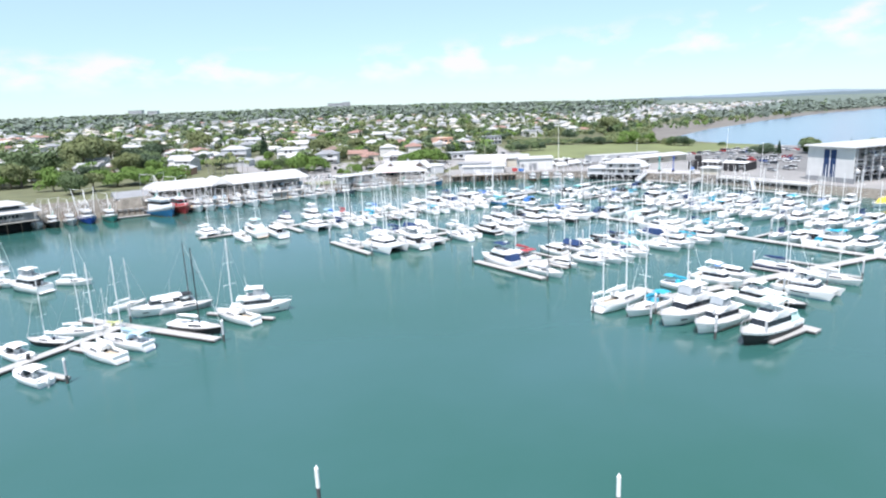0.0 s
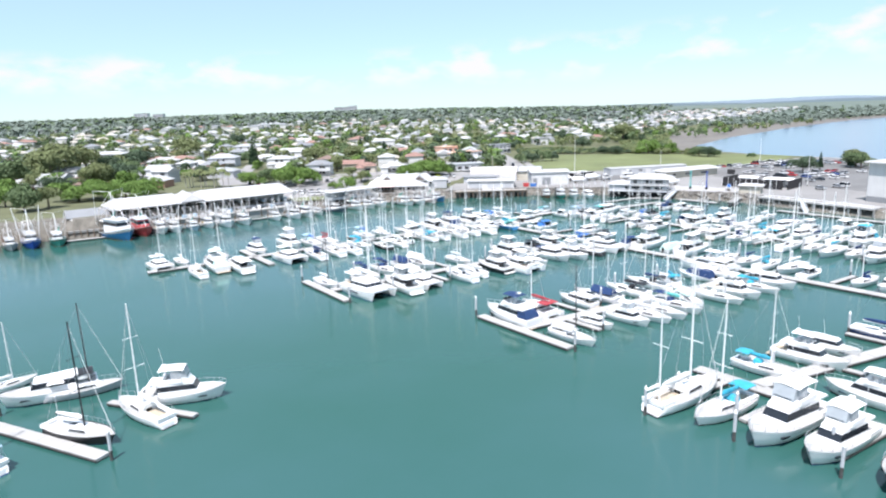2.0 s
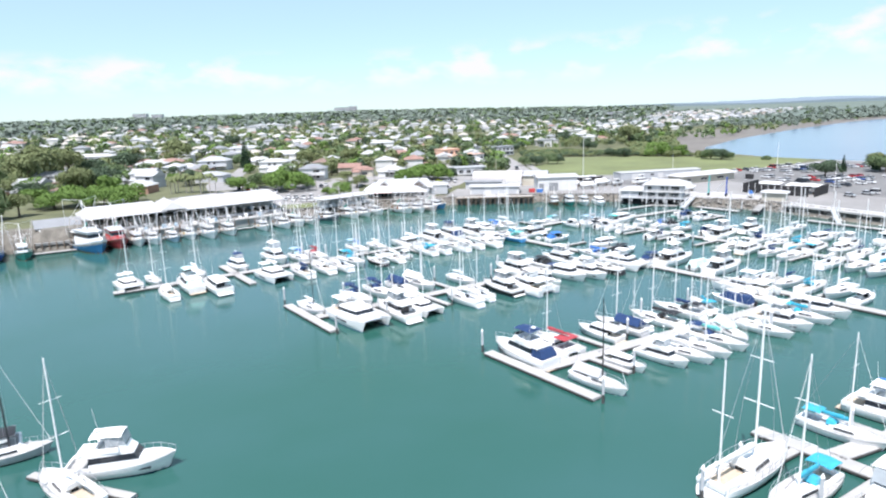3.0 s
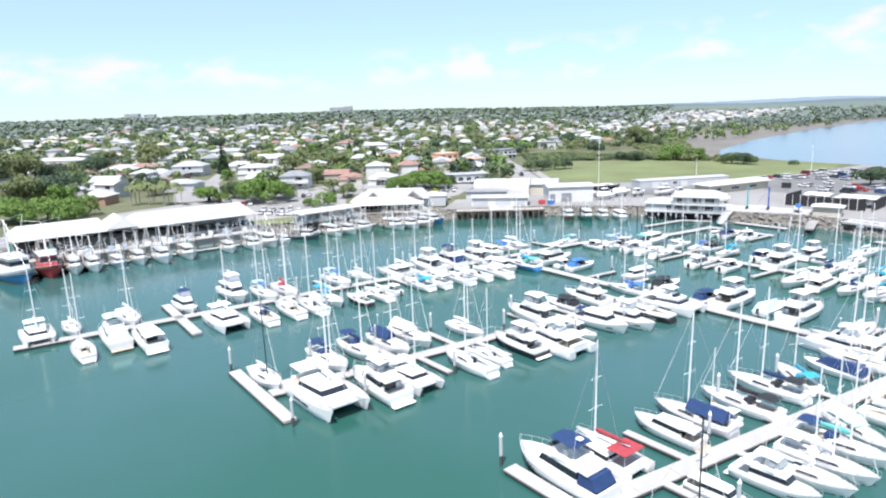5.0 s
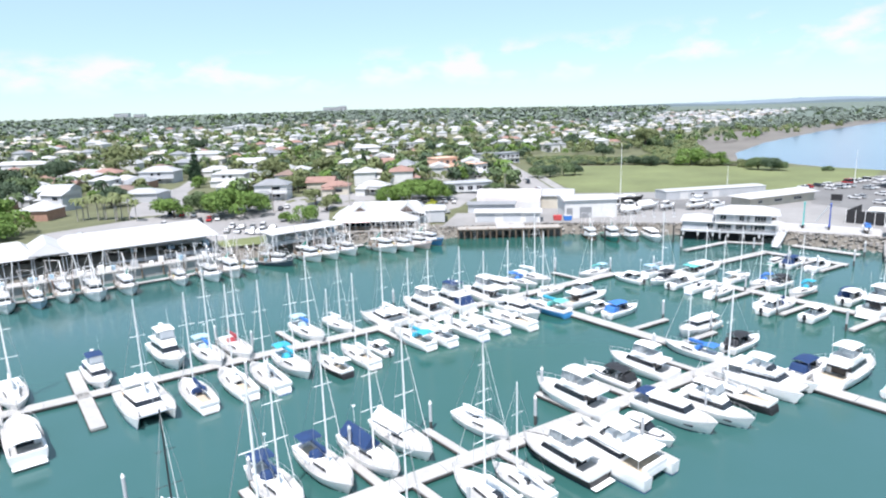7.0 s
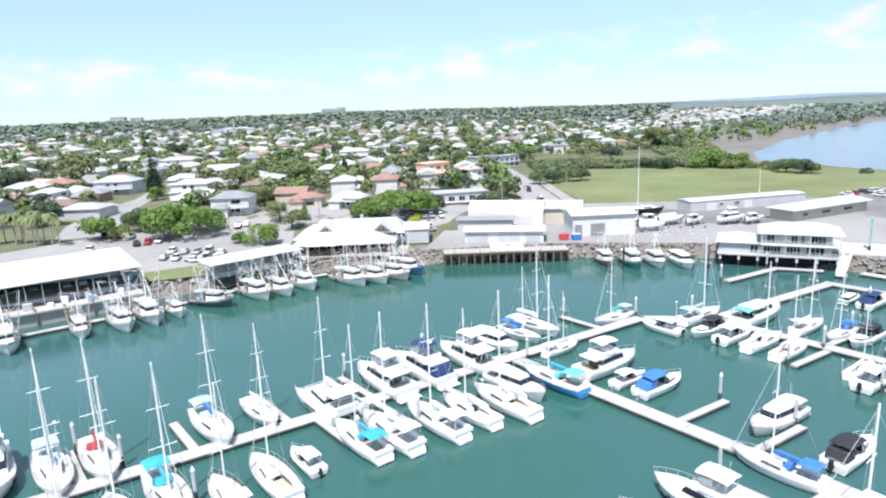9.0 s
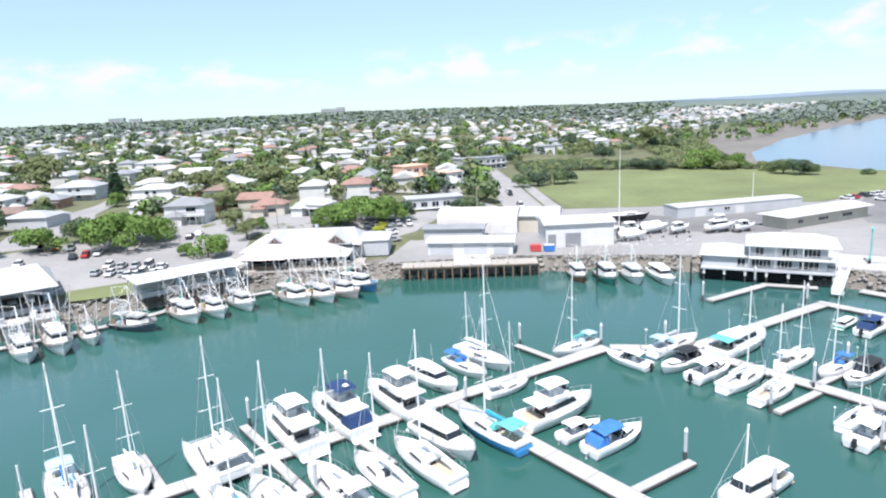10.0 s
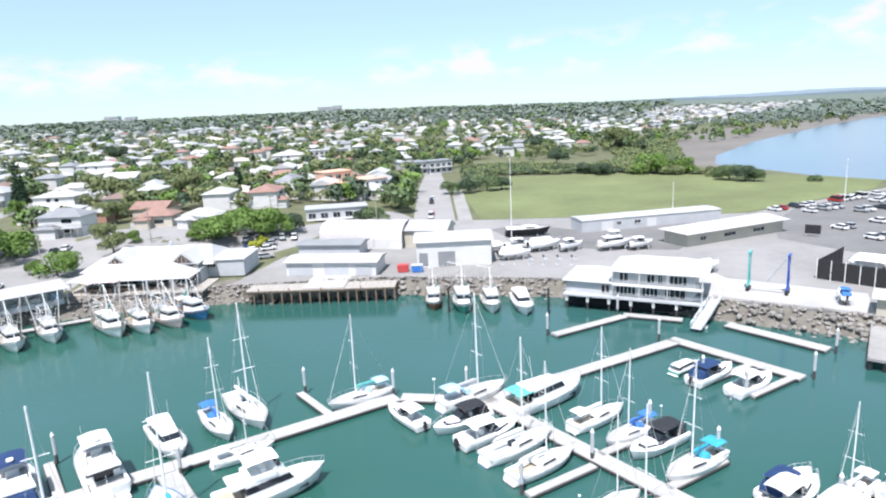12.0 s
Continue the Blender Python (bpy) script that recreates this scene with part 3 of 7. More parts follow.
    if seed % 3 == 0:
        part("antenna_pole", rod((-4.6, 1.1, fb), (-4.6, 1.1, fb + 2.6), 0.03, 5, box(-4.75, -4.45, 0.95, 1.25, fb + 2.6, fb + 2.75, 0.04)), "mast_white", o)
    return L


def cruiser(o, hull_m, cover, mast_m=None, fly=True, seed=0):
    """A motor cruiser of twelve metres, with a flying bridge or a hard top."""
    L, B, fb = 12.0, 4.1, 1.25
    bm, rows = hull(L, B, fb, 0.75, 0.92, 2.2, 0.4)
    hl = part("hull", bm, hull_m, o)
    part("waterline", waterline_of(rows, -0.08, 0.16), "black" if seed % 2 else "navy", hl)
    if hull_m == "black":
        part("topside_band", stripe_of(rows, 0.72, 1.0, 0.03), "gelcoat", hl, "white upper topsides")
    part("deck", deck_of(rows, 0.1), "deck", o)
    for s in (-1, 1):
        part("hull_window", box(0.6, 3.3, s * 1.78 - 0.16, s * 1.78 + 0.16, fb * 0.72, fb * 0.72 + 0.2), "glass", o).matrix_basis = pose(0, 0, 0, 0, 0, -s * 4.5)
    part("swim_platform", box(-6.75, -5.95, -1.7, 1.7, 0.3, 0.42, 0.04), "teak" if seed % 2 else "gelcoat", o)
    z = fb + 0.05
    part("foredeck_cabin", house_block(1.2, 4.3, 2.9, 1.0, z, z + 0.75, 0.0, 1.4, 0.82, 0.1), "gelcoat", o)
    sal = (-3.2, 2.6, 3.3, 2.5, z, z + 1.75, 0.05, 1.1, 0.88)
    sa = part("saloon", house_block(*sal), "gelcoat", o)
    part("window_band", band(*sal, 0.45, 0.86), "glass", sa)
    part("cockpit_sole", box(-5.7, -3.2, -1.65, 1.65, z - 0.1, z - 0.02), "teak" if seed % 2 else "deck", o)
    cs = bmesh.new()
    for s in (-1, 1):
        box(-5.9, -3.1, s * 1.8 - 0.14, s * 1.8 + 0.14, z - 0.1, z + 0.45, 0.0, cs)
    box(-6.0, -5.75, -1.75, 1.75, z - 0.1, z + 0.44, 0.0, cs)
    part("cockpit_coaming", cs, "gelcoat", o)
    part("saloon_door", box(-3.26, -3.18, -0.9, 0.9, z + 0.1, z + 1.6), "glass", o)
    zt = z + 1.75
    if fly:
        part("flybridge", house_block(-4.6, 1.5, 3.2, 2.3, zt - 0.06, zt + 0.2, 0.0, 0.25, 1.0, 0.06), "gelcoat", o)
        co = bmesh.new()
        house_block(-0.2, 1.3, 2.7, 2.1, zt + 0.15, zt + 0.85, 0.4, 0.5, 0.9, 0.08, co)
        for s in (-1, 1):
            box(-2.9, 0.2, s * 1.32 - 0.09, s * 1.32 + 0.09, zt + 0.15, zt + 0.72, 0.0, co)
        part("coaming", co, "gelcoat", o)
        part("windscreen", house_block(0.45, 0.95, 2.1, 1.8, zt + 0.85, zt + 1.15, 0.2, 0.1, 0.9, 0.0), "glass", o)
        part("helm_seat", box(-1.2, -0.6, -0.6, 0.6, zt + 0.2, zt + 0.95, 0.1), "white", o)
        part("bench", box(-2.8, -2.2, -1.1, 1.1, zt + 0.2, zt + 0.6, 0.08), "white", o)
        top = part("bimini", canopy(-2.9, 0.6, 2.7, zt + 2.1), cover, o, "%s top over the flying bridge" % cover)
        part("frame", hoops([(-2.4, zt + 0.6, -2.8, zt + 2.0), (-0.4, zt + 0.6, -0.9, zt + 2.05), (-0.2, zt + 0.6, 0.5, zt + 2.0)], 1.28, 1.28, 0.028), "alu", top)
        if seed % 2 == 0:
            part("clear_screen", house_block(-1.2, 0.95, 2.5, 2.1, zt + 0.84, zt + 2.0, 0.0, 0.35, 1.0, 0.0), "vinyl", top, "clear vinyl screens round the helm")
        if cover != "white":
            part("aft_cover", house_block(-5.7, -3.25, 3.2, 3.1, z + 0.42, zt - 0.12, 0.7, 0.0, 0.86, 0.1), cover, o, "%s canvas over the cockpit" % cover)
        part("radar", box(-2.6, -2.0, -0.3, 0.3, zt + 2.35, zt + 2.6, 0.08, rod((-2.3, 0, zt + 2.1), (-2.3, 0, zt + 2.4), 0.06)), "gelcoat", o)
        part("antenna", rod((-2.5, 1.25, zt + 0.6), (-3.0, 1.25, zt + 4.6), 0.022, 4), "mast_white", o)
    else:
        part("hard_top", house_block(-3.7, 1.6, 3.0, 2.2, zt - 0.05, zt + 0.1, 0.0, 0.2, 0.98, 0.05), "gelcoat", o)
        ca = part("aft_canopy", canopy(-5.6, -3.1, 3.1, zt - 0.1), cover, o, "%s canvas over the cockpit" % cover)
        part("frame", hoops([(-5.5, z + 0.4, -5.5, zt - 0.17), (-4.3, z + 0.4, -4.3, zt - 0.12)], 1.5, 1.5, 0.028), "alu", ca)
        part("antenna", rod((-1.5, 0.9, zt), (-1.9, 0.9, zt + 3.4), 0.022, 4), "mast_white", o)
    edge = [(r[3][0], r[3][1] - 0.12, r[3][2]) for r in rows]
    part("bow_rail", rail([(p[0], -p[1], p[2]) for p in edge[6:]] + edge[:5:-1], 0.7, 0.024), "alu", o)
    return L


def runabout(o, hull_m, cover, mast_m=None, closed=False, seed=0):
    """An open or half-cabin sports boat of eight metres."""
    L, B, fb = 8.0, 2.8, 0.85
    bm, rows = hull(L, B, fb, 0.45, 0.94, 2.0, 0.3)
    hl = part("hull", bm, hull_m, o)
    part("waterline", waterline_of(rows, -0.08, 0.11), "black" if seed % 2 else "antifoul", hl)
    part("deck", deck_of(rows, 0.06), "gelcoat", o)
    z = fb + 0.02
    if closed:
        c = house_block(-3.9, 3.0, 2.75, 0.7, z - 0.1, z + 1.35, 0.6, 1.9, 0.55, 0.22)
        part("boat_cover", c, cover, o, "%s tarpaulin tied over the whole boat" % cover)
        part("ridge_pole", rod((-3.2, 0, z + 1.33), (1.2, 0, z + 1.37), 0.04, 5), "alu", o)
    else:
        cab = (0.1, 3.0, 2.2, 0.9, z, z + 0.62, 0.0, 1.4, 0.8)
        ca = part("cabin", house_block(*cab, 0.12), "gelcoat", o)
        part("port_light", band(*cab, 0.35, 0.65), "glass", ca)
        ws = (-0.55, 0.75, 2.1, 1.7, z + 0.55, z + 1.15, 0.1, 0.55, 0.88)
        part("windscreen", house_block(*ws, 0.0), "glass", o)
        part("cockpit_sole", box(-3.5, 0.0, -0.95, 0.95, z - 0.02, z + 0.04), "grey", o)
        sd = bmesh.new()
        for s in (-1, 1):
            box(-3.9, 0.1, s * 1.18 - 0.14, s * 1.18 + 0.14, z - 0.05, z + 0.3, 0, sd)
        part("coaming", sd, "gelcoat", o)
        part("seat", box(-1.5, -0.95, -0.28, 0.28, z + 0.05, z + 0.75, 0.08), "white", o)
        part("bench", box(-3.4, -2.9, -0.9, 0.9, z + 0.03, z + 0.45, 0.07), "white", o)
        cn = part("canopy", canopy(-2.9, 0.3, 2.2, z + 1.65), cover, o, "%s canvas canopy" % cover)
        part("frame", hoops([(-2.2, z + 0.25, -2.8, z + 1.55), (-1.0, z + 0.25, 0.2, z + 1.55)], 1.08, 1.05), "alu", cn)
        if cover in ("navy", "blue", "black"):
            part("aft_curtain", house_block(-3.6, -2.0, 2.2, 2.2, z + 0.3, z + 1.2, 0.5, 0.0, 0.9, 0.1), cover, o)
    ob = bmesh.new()
    house_block(-4.65, -4.1, 0.5, 0.5, 0.6, 1.5, 0.05, 0.1, 0.8, 0.1, ob)
    box(-4.45, -4.25, -0.08, 0.08, -0.3, 0.7, 0.0, ob)
    part("outboard_motor", ob, "black" if seed % 2 else "white", o)
    edge = [(r[3][0], r[3][1] - 0.1, r[3][2]) for r in rows]
    part("bow_rail", rail([(p[0], -p[1], p[2]) for p in edge[7:]] + edge[:6:-1], 0.5, 0.02), "alu", o)
    return L


def catamaran(o, hull_m, cover, mast_m, sail=True, seed=0):
    """Two hulls, a bridge deck and a wide cabin; with a rig, or with a hard roof and engines."""
    L, B, fb = 12.0, 6.4, 1.35
    decks = bmesh.new()
    for s in (-1, 1):
        bm, rows = hull(L, 1.75, fb, 0.35, 0.75, 2.0, 0.4, 11, s * 2.3)
        hl = part("hull", bm, hull_m, o)
        part("waterline", waterline_of(rows, -0.08, 0.16, 0.012, s * 2.3), "antifoul" if seed % 2 else "black", hl)
        part("hull_window", box(-2.0, 1.6, s * 3.14 - 0.02, s * 3.14 + 0.02, 0.85, 1.1), "glass", hl)
        part("side_deck", deck_of(rows, 0.05, 0.04, s * 2.3), "deck", o)
    part("bridge_deck", box(-5.4, 2.6, -2.2, 2.2, 0.75, fb + 0.12, 0.08), "gelcoat", o)
    z = fb + 0.1
    cab = (-2.6, 2.9, 4.5, 3.4, z, z + 1.25, 0.1, 1.5, 0.84)
    ca = part("cabin", house_block(*cab, 0.14), "gelcoat", o)
    part("window_band", band(*cab, 0.34, 0.72), "glass", ca)
    if sail:
        tr = bmesh.new()
        box(2.5, 5.0, -1.6, 1.6, fb + 0.02, fb + 0.05, 0.0, tr)
        part("trampoline", tr, "grey", o)
        part("cross_beam", rod((5.1, -2.3, fb + 0.2), (5.1, 2.3, fb + 0.2), 0.1, 8), "alu", o)
        mast = part("mast", rod((0.9, 0, z + 1.2), (0.8, 0, 16.0), 0.12, 8, None, 0.09), mast_m, o)
        for zz, w in ((7.0, 1.3), (11.0, 1.0)):
            part("spreader", rod((0.9, -w, zz), (0.9, w, zz), 0.04, 4), mast_m, mast)
        part("boom", rod((0.8, 0, z + 2.2), (-4.4, 0, z + 2.4), 0.09, 6), mast_m, o)
        part("sail_cover", roll_cover((0.75, 0, z + 2.55), (-4.3, 0, z + 2.6), 0.42, 0.24), cover, o, "%s sail bag along the boom" % cover)
        part("rigging", wires([((5.1, 0, fb + 0.2), (0.85, 0, 15.0)), ((-0.6, -3.0, fb), (0.8, 0, 15.2)), ((-0.6, 3.0, fb), (0.8, 0, 15.2))], 0.03), "wire", o)
        part("hard_bimini", house_block(-5.2, -2.2, 3.9, 3.9, z + 1.95, z + 2.08, 0.1, 0.1, 0.96, 0.05), "gelcoat" if cover == "white" else cover, o)
        part("bimini_frame", hoops([(-5.0, z, -5.0, z + 1.96), (-2.7, z, -2.7, z + 1.96)], 1.85, 1.8, 0.04), "alu", o)
    else:
        part("roof", house_block(-4.9, 1.9, 4.6, 3.3, z + 1.25, z + 1.42, 0.1, 0.5, 0.97, 0.06), "gelcoat", o, "white coach roof reaching over the cockpit")
        part("windscreen", house_block(0.3, 1.1, 2.2, 1.8, z + 1.4, z + 1.95, 0.15, 0.45, 0.9, 0.0), "glass", o)
        part("helm_console", house_block(-0.6, 0.5, 1.8, 1.6, z + 1.4, z + 2.0, 0.1, 0.2, 0.9, 0.06), "gelcoat", o)
        part("helm_seat", box(-1.7, -1.1, -0.8, 0.8, z + 1.4, z + 2.05, 0.1), "white", o)
        top = part("bimini", canopy(-2.4, 0.6, 2.6, z + 3.0), cover, o, "%s canvas over the raised helm" % cover)
        part("frame", hoops([(-2.0, z + 1.42, -2.3, z + 2.88), (0.0, z + 1.42, 0.5, z + 2.88)], 1.2, 1.25, 0.028), "alu", top)
        part("roof_post", hoops([(-4.6, z, -4.6, z + 1.24)], 2.0, 2.0, 0.045), "alu", o)
        part("foredeck", box(2.4, 5.0, -1.7, 1.7, fb - 0.25, fb + 0.05, 0.05), "deck", o)
        part("antenna", rod((-2.4, 1.2, z + 1.4), (-2.7, 1.2, z + 4.6), 0.024, 4), "mast_white", o)
    part("cockpit_sole", box(-5.3, -2.6, -2.0, 2.0, z + 0.0, z + 0.06), "teak" if seed % 2 else "grey", o)
    part("transom_seat", box(-5.4, -4.9, -1.8, 1.8, z, z + 0.5, 0.08), "white", o)
    part("bow_rail", rail([(-1.0, -3.05, fb + 0.1), (2.0, -3.0, fb + 0.15), (4.2, -2.8, fb + 0.25), (5.5, -2.4, fb + 0.32)], 0.6, 0.02, 1), "alu", o)
    part("bow_rail", rail([(-1.0, 3.05, fb + 0.1), (2.0, 3.0, fb + 0.15), (4.2, 2.8, fb + 0.25), (5.5, 2.4, fb + 0.32)], 0.6, 0.02, 1), "alu", o)
    return L


def trawler(o, hull_m, cover, mast_m=None, seed=0):
    """A prawn trawler of fourteen metres with its booms hoisted."""
    L, B, fb = 14.0, 4.6, 1.25
    big = cover == "ship"
    bm, rows = hull(L, B, fb, 1.55, 0.88, 2.3, 0.7)
    hl = part("hull", bm, hull_m, o)
    part("waterline", waterline_of(rows, -0.08, 0.24), "rust" if seed % 2 else "black", hl)
    part("rub_rail", stripe_of(rows, 0.55, 0.68, 0.07), "timber" if seed % 2 else "white", hl)
    part("bulwark_cap", stripe_of(rows, 0.93, 1.03, 0.06), "white" if hull_m != "gelcoat" else ("seablue" if seed % 3 == 0 else "teak"), hl)
    part("deck", deck_of(rows, 0.45), "timber_deck", o)
    z = fb - 0.1
    wh = (-2.4, 4.2, 3.7, 2.9, z, z + 3.0, 0.0, 0.7, 0.92) if big else (-0.8, 3.4, 3.0, 2.4, z, z + 2.5, 0.0, 0.45, 0.92)
    w = part("wheelhouse", house_block(*wh, 0.08), hull_m if hull_m == "fishred" else "gelcoat", o)
    if big and hull_m != "fishred":
        part("topside_band", stripe_of(rows, 0.42, 0.92, 0.04), "gelcoat", hl, "white upper topsides")
    part("window_band", band(*wh, 0.62, 0.86), "glass", w)
    part("roof", house_block(-2.8, 4.0, 3.9, 3.1, z + 3.0, z + 3.18, 0.0, 0.1, 0.98, 0.05) if big else house_block(-1.0, 3.3, 3.1, 2.5, z + 2.5, z + 2.62, 0.0, 0.1, 0.98, 0.05), ("deck", "wall_grey", "grey")[seed % 3], w)
    zr = z + (3.2 if big else 2.64)
    part("roof_rail", rail([(-0.8, -1.4, zr), (1.2, -1.3, zr), (2.9, -1.1, zr), (2.9, 1.1, zr), (1.2, 1.3, zr), (-0.8, 1.4, zr)], 0.75, 0.035), "mast_white", o)
    part("life_raft", rod((0.2, -0.5, zr + 0.25), (1.3, -0.5, zr + 0.25), 0.28, 10), "white", o)
    part("fish_bin", box(-4.4, -3.2, -1.0, 0.4, z + 0.05, z + 0.75, 0.05), ("lightblue", "grey", "yellow")[seed % 3], o)
    part("mast", rod((-0.6, 0, z + 2.5), (-0.8, 0, z + 9.0), 0.14, 8, None, 0.09), "mast_white", o)
    for s in (-1, 1):
        if big:
            break
        tip = 3.2 + 0.4 * (seed % 2)
        along = [Vector((-0.9 - 0.7 * t, s * (2.1 + (tip - 2.1) * t), z + 0.6 + 9.0 * t)) for t in (0, 0.15, 0.3, 0.45, 0.6, 0.75, 1.0)]
        ob = part("outrigger", tubes(list(zip(along, along[1:])), 0.1, 6), "rig" if seed % 3 else "mast_white", o)
        part("boom_stay", wires([(along[k], along[k] + Vector((0.1, -s * (1.9 + 0.1 * k), 1.2))) for k in (2,)] + [(along[2] + Vector((0.1, -s * 2.1, 1.2)), along[k]) for k in (3, 4, 5)], 0.036), "mast_white", ob)
        part("trawl_board", box(-4.6, -3.0, s * 2.35 - 0.06, s * 2.35 + 0.06, z + 0.5, z + 1.6), "timber", o)
    e = []
    for s in (-1, 1):
        e += [((-5.8, s * 1.8, z - 0.2), (-5.6, s * 1.4, z + 2.6)), ((-5.6, s * 1.4, z + 2.6), (-5.4, s * 1.0, z + 5.2)), ((-5.4, s * 1.0, z + 5.2), (-1.8, s * 0.9, z + 5.0)), ((-2.2, s * 1.6, z), (-1.8, s * 0.9, z + 5.0)), ((-5.6, s * 1.4, z + 2.6), (-1.8, s * 0.9, z + 5.0))]
    e += [((-5.4, -1.0, z + 5.2), (-5.4, 1.0, z + 5.2)), ((-5.6, -1.4, z + 2.6), (-5.6, 1.4, z + 2.6)), ((-1.8, -0.9, z + 5.0), (-1.8, 0.9, z + 5.0))]
    g = tubes(e, 0.075, 6)
    part("gantry", g, "rig" if seed % 3 else "mast_white", o)
    part("shade_awning", box(-5.2, -2.0, -1.5, 1.5, z + 2.4, z + 2.48), "white" if seed % 2 else "grey", o)
    part("winch", rod((-2.4, -0.9, z + 0.5), (-2.4, 0.9, z + 0.5), 0.42, 10), "rust", o)
    part("rigging", wires([((-0.8, 0, z + 9.0), (6.7, 0, fb + 1.5)), ((-0.8, 0, z + 9.0), (-5.4, -0.9, z + 5.2)), ((-0.8, 0, z + 9.0), (-5.4, 0.9, z + 5.2)), ((-0.8, 0, z + 9.0), (-1.6, -3.2, z + 9.5)), ((-0.8, 0, z + 9.0), (-1.6, 3.2, z + 9.5)), ((-1.6, -3.2, z + 9.5), (-5.8, -1.9, z + 0.6)), ((-1.6, 3.2, z + 9.5), (-5.8, 1.9, z + 0.6))], 0.04), "mast_white", o)
    part("hung_net", roll_cover((-4.6, -1.9, z + 3.4), (-5.0, -1.6, z + 0.5), 0.3, 0.3), ("canvas", "timber_deck", "rust")[seed % 3], o, "brown trawl net hung up to dry")
    part("net", roll_cover((-2.6, 1.2, z + 4.2), (-5.4, 0.7, z + 1.4), 0.35, 0.45), "green" if seed % 2 else "grey", o)
    edge = [(r[3][0], r[3][1] - 0.1, r[3][2]) for r in rows]
    part("bow_rail", rail([(p[0], -p[1], p[2]) for p in edge[8:]] + edge[:7:-1], 0.7, 0.03), "mast_white", o)
    for x in (-3.0,):
        for s in (-1, 1):
            t = bmesh.new()
            bmesh.ops.create_cone(t, cap_ends=True, segments=10, radius1=0.45, radius2=0.45, depth=0.22, matrix=pose(x, s * 2.42, 0.75, 90, 0, 0))
            part("tyre_fender", t, "rubber", o)
    return L


def dinghy(o, hull_m, cover, mast_m=None, seed=0):
    bm, rows = hull(3.2, 1.5, 0.45, 0.15, 0.9, 2.0, 0.1, 9)
    part("hull", bm, hull_m, o)
    part("floor", deck_of(rows, 0.22, 0.12), "grey", o)
    part("thwart", box(-0.3, 0.1, -0.62, 0.62, 0.3, 0.36), "white", o)
    part("outboard_motor", box(-1.85, -1.6, -0.15, 0.15, 0.2, 0.9, 0.05), "black", o)
    return 3.2


KINDS = {"sloop": (sloop, "sailing yacht", "yacht"), "ketch": (sloop, "two-masted ketch", "yacht"), "hulk": (sloop, "mastless yacht hull", "yacht"), "cruiser": (cruiser, "flybridge motor cruiser", "motor boat"),
         "sedan": (cruiser, "hard-top motor cruiser", "motor boat"), "runabout": (runabout, "half-cabin sports boat", "motor boat"), "covered": (runabout, "sports boat under tarpaulin", "motor boat"),
         "sailcat": (catamaran, "sailing catamaran", "catamaran"), "powercat": (catamaran, "long-roofed power catamaran", "catamaran"),
         "trawler": (trawler, "prawn trawler with hoisted booms", "fishing boat"), "dinghy": (dinghy, "small dinghy", "dinghy")}
NAMES = {"sloop": "sailing_yacht", "ketch": "ketch", "hulk": "yacht_hull", "cruiser": "motor_cruiser", "sedan": "motor_cruiser", "runabout": "sports_boat", "covered": "covered_boat", "sailcat": "sailing_catamaran", "powercat": "power_catamaran", "trawler": "fishing_trawler", "dinghy": "dinghy"}
COLOUR = {"gelcoat": "white", "seablue": "blue", "royal": "royal blue", "fishred": "red"}
built = {}


def berth(kind, x, y, heading, length, cover="white", hull_m="gelcoat", mast_m="mast_white", shade=None, where="beside a floating pontoon", z=0.0, style=0):
    key = (kind, cover, hull_m, mast_m, shade, style)
    fn, words, cat = KINDS[kind]
    label = "%s %s%s, %s" % (COLOUR.get(hull_m, hull_m), words, "" if kind in ("trawler", "dinghy") else ", %s canvas" % cover, where)
    group = "trawlers along the quay" if kind == "trawler" else "boats in the marina"
    at = pose(x, y, z, 0, 0, heading)
    if key in built:
        ob, L = built[key]
        k = length / L / ob.scale[0]
        return tagged(copy_thing(ob, at @ Matrix.Diagonal((k, k, k, 1))), label, cat, group)
    ob = thing(NAMES[kind], pose(0, 0, 0), label, cat, group)
    if kind in ("sloop", "ketch", "hulk"):
        L = sloop(ob, hull_m, cover, mast_m, kind == "ketch", shade, style, kind == "hulk")
    elif kind in ("cruiser", "sedan"):
        L = cruiser(ob, hull_m, cover, mast_m, kind == "cruiser", style)
    elif kind in ("runabout", "covered"):
        L = runabout(ob, hull_m, cover, mast_m, kind == "covered", style)
    elif kind in ("sailcat", "powercat"):
        L = catamaran(ob, hull_m, cover, mast_m, kind == "sailcat", style)
    else:
        L = fn(ob, hull_m, cover, seed=style)
    k = length / L
    ob.matrix_basis = at @ Matrix.Diagonal((k, k, k, 1))
    built[key] = (ob, L)
    return ob




# ---- buildings along the water ----
def frame_of(a, b, z=0.0):
    """A local frame with its origin at plan point a, x towards b, y to the left of that."""
    a, b = P(*a), P(*b)
    d = b - a
    return Matrix.Translation((a.x, a.y, z)) @ pose(0, 0, 0, 0, 0, math.degrees(math.atan2(d.y, d.x))), d.length


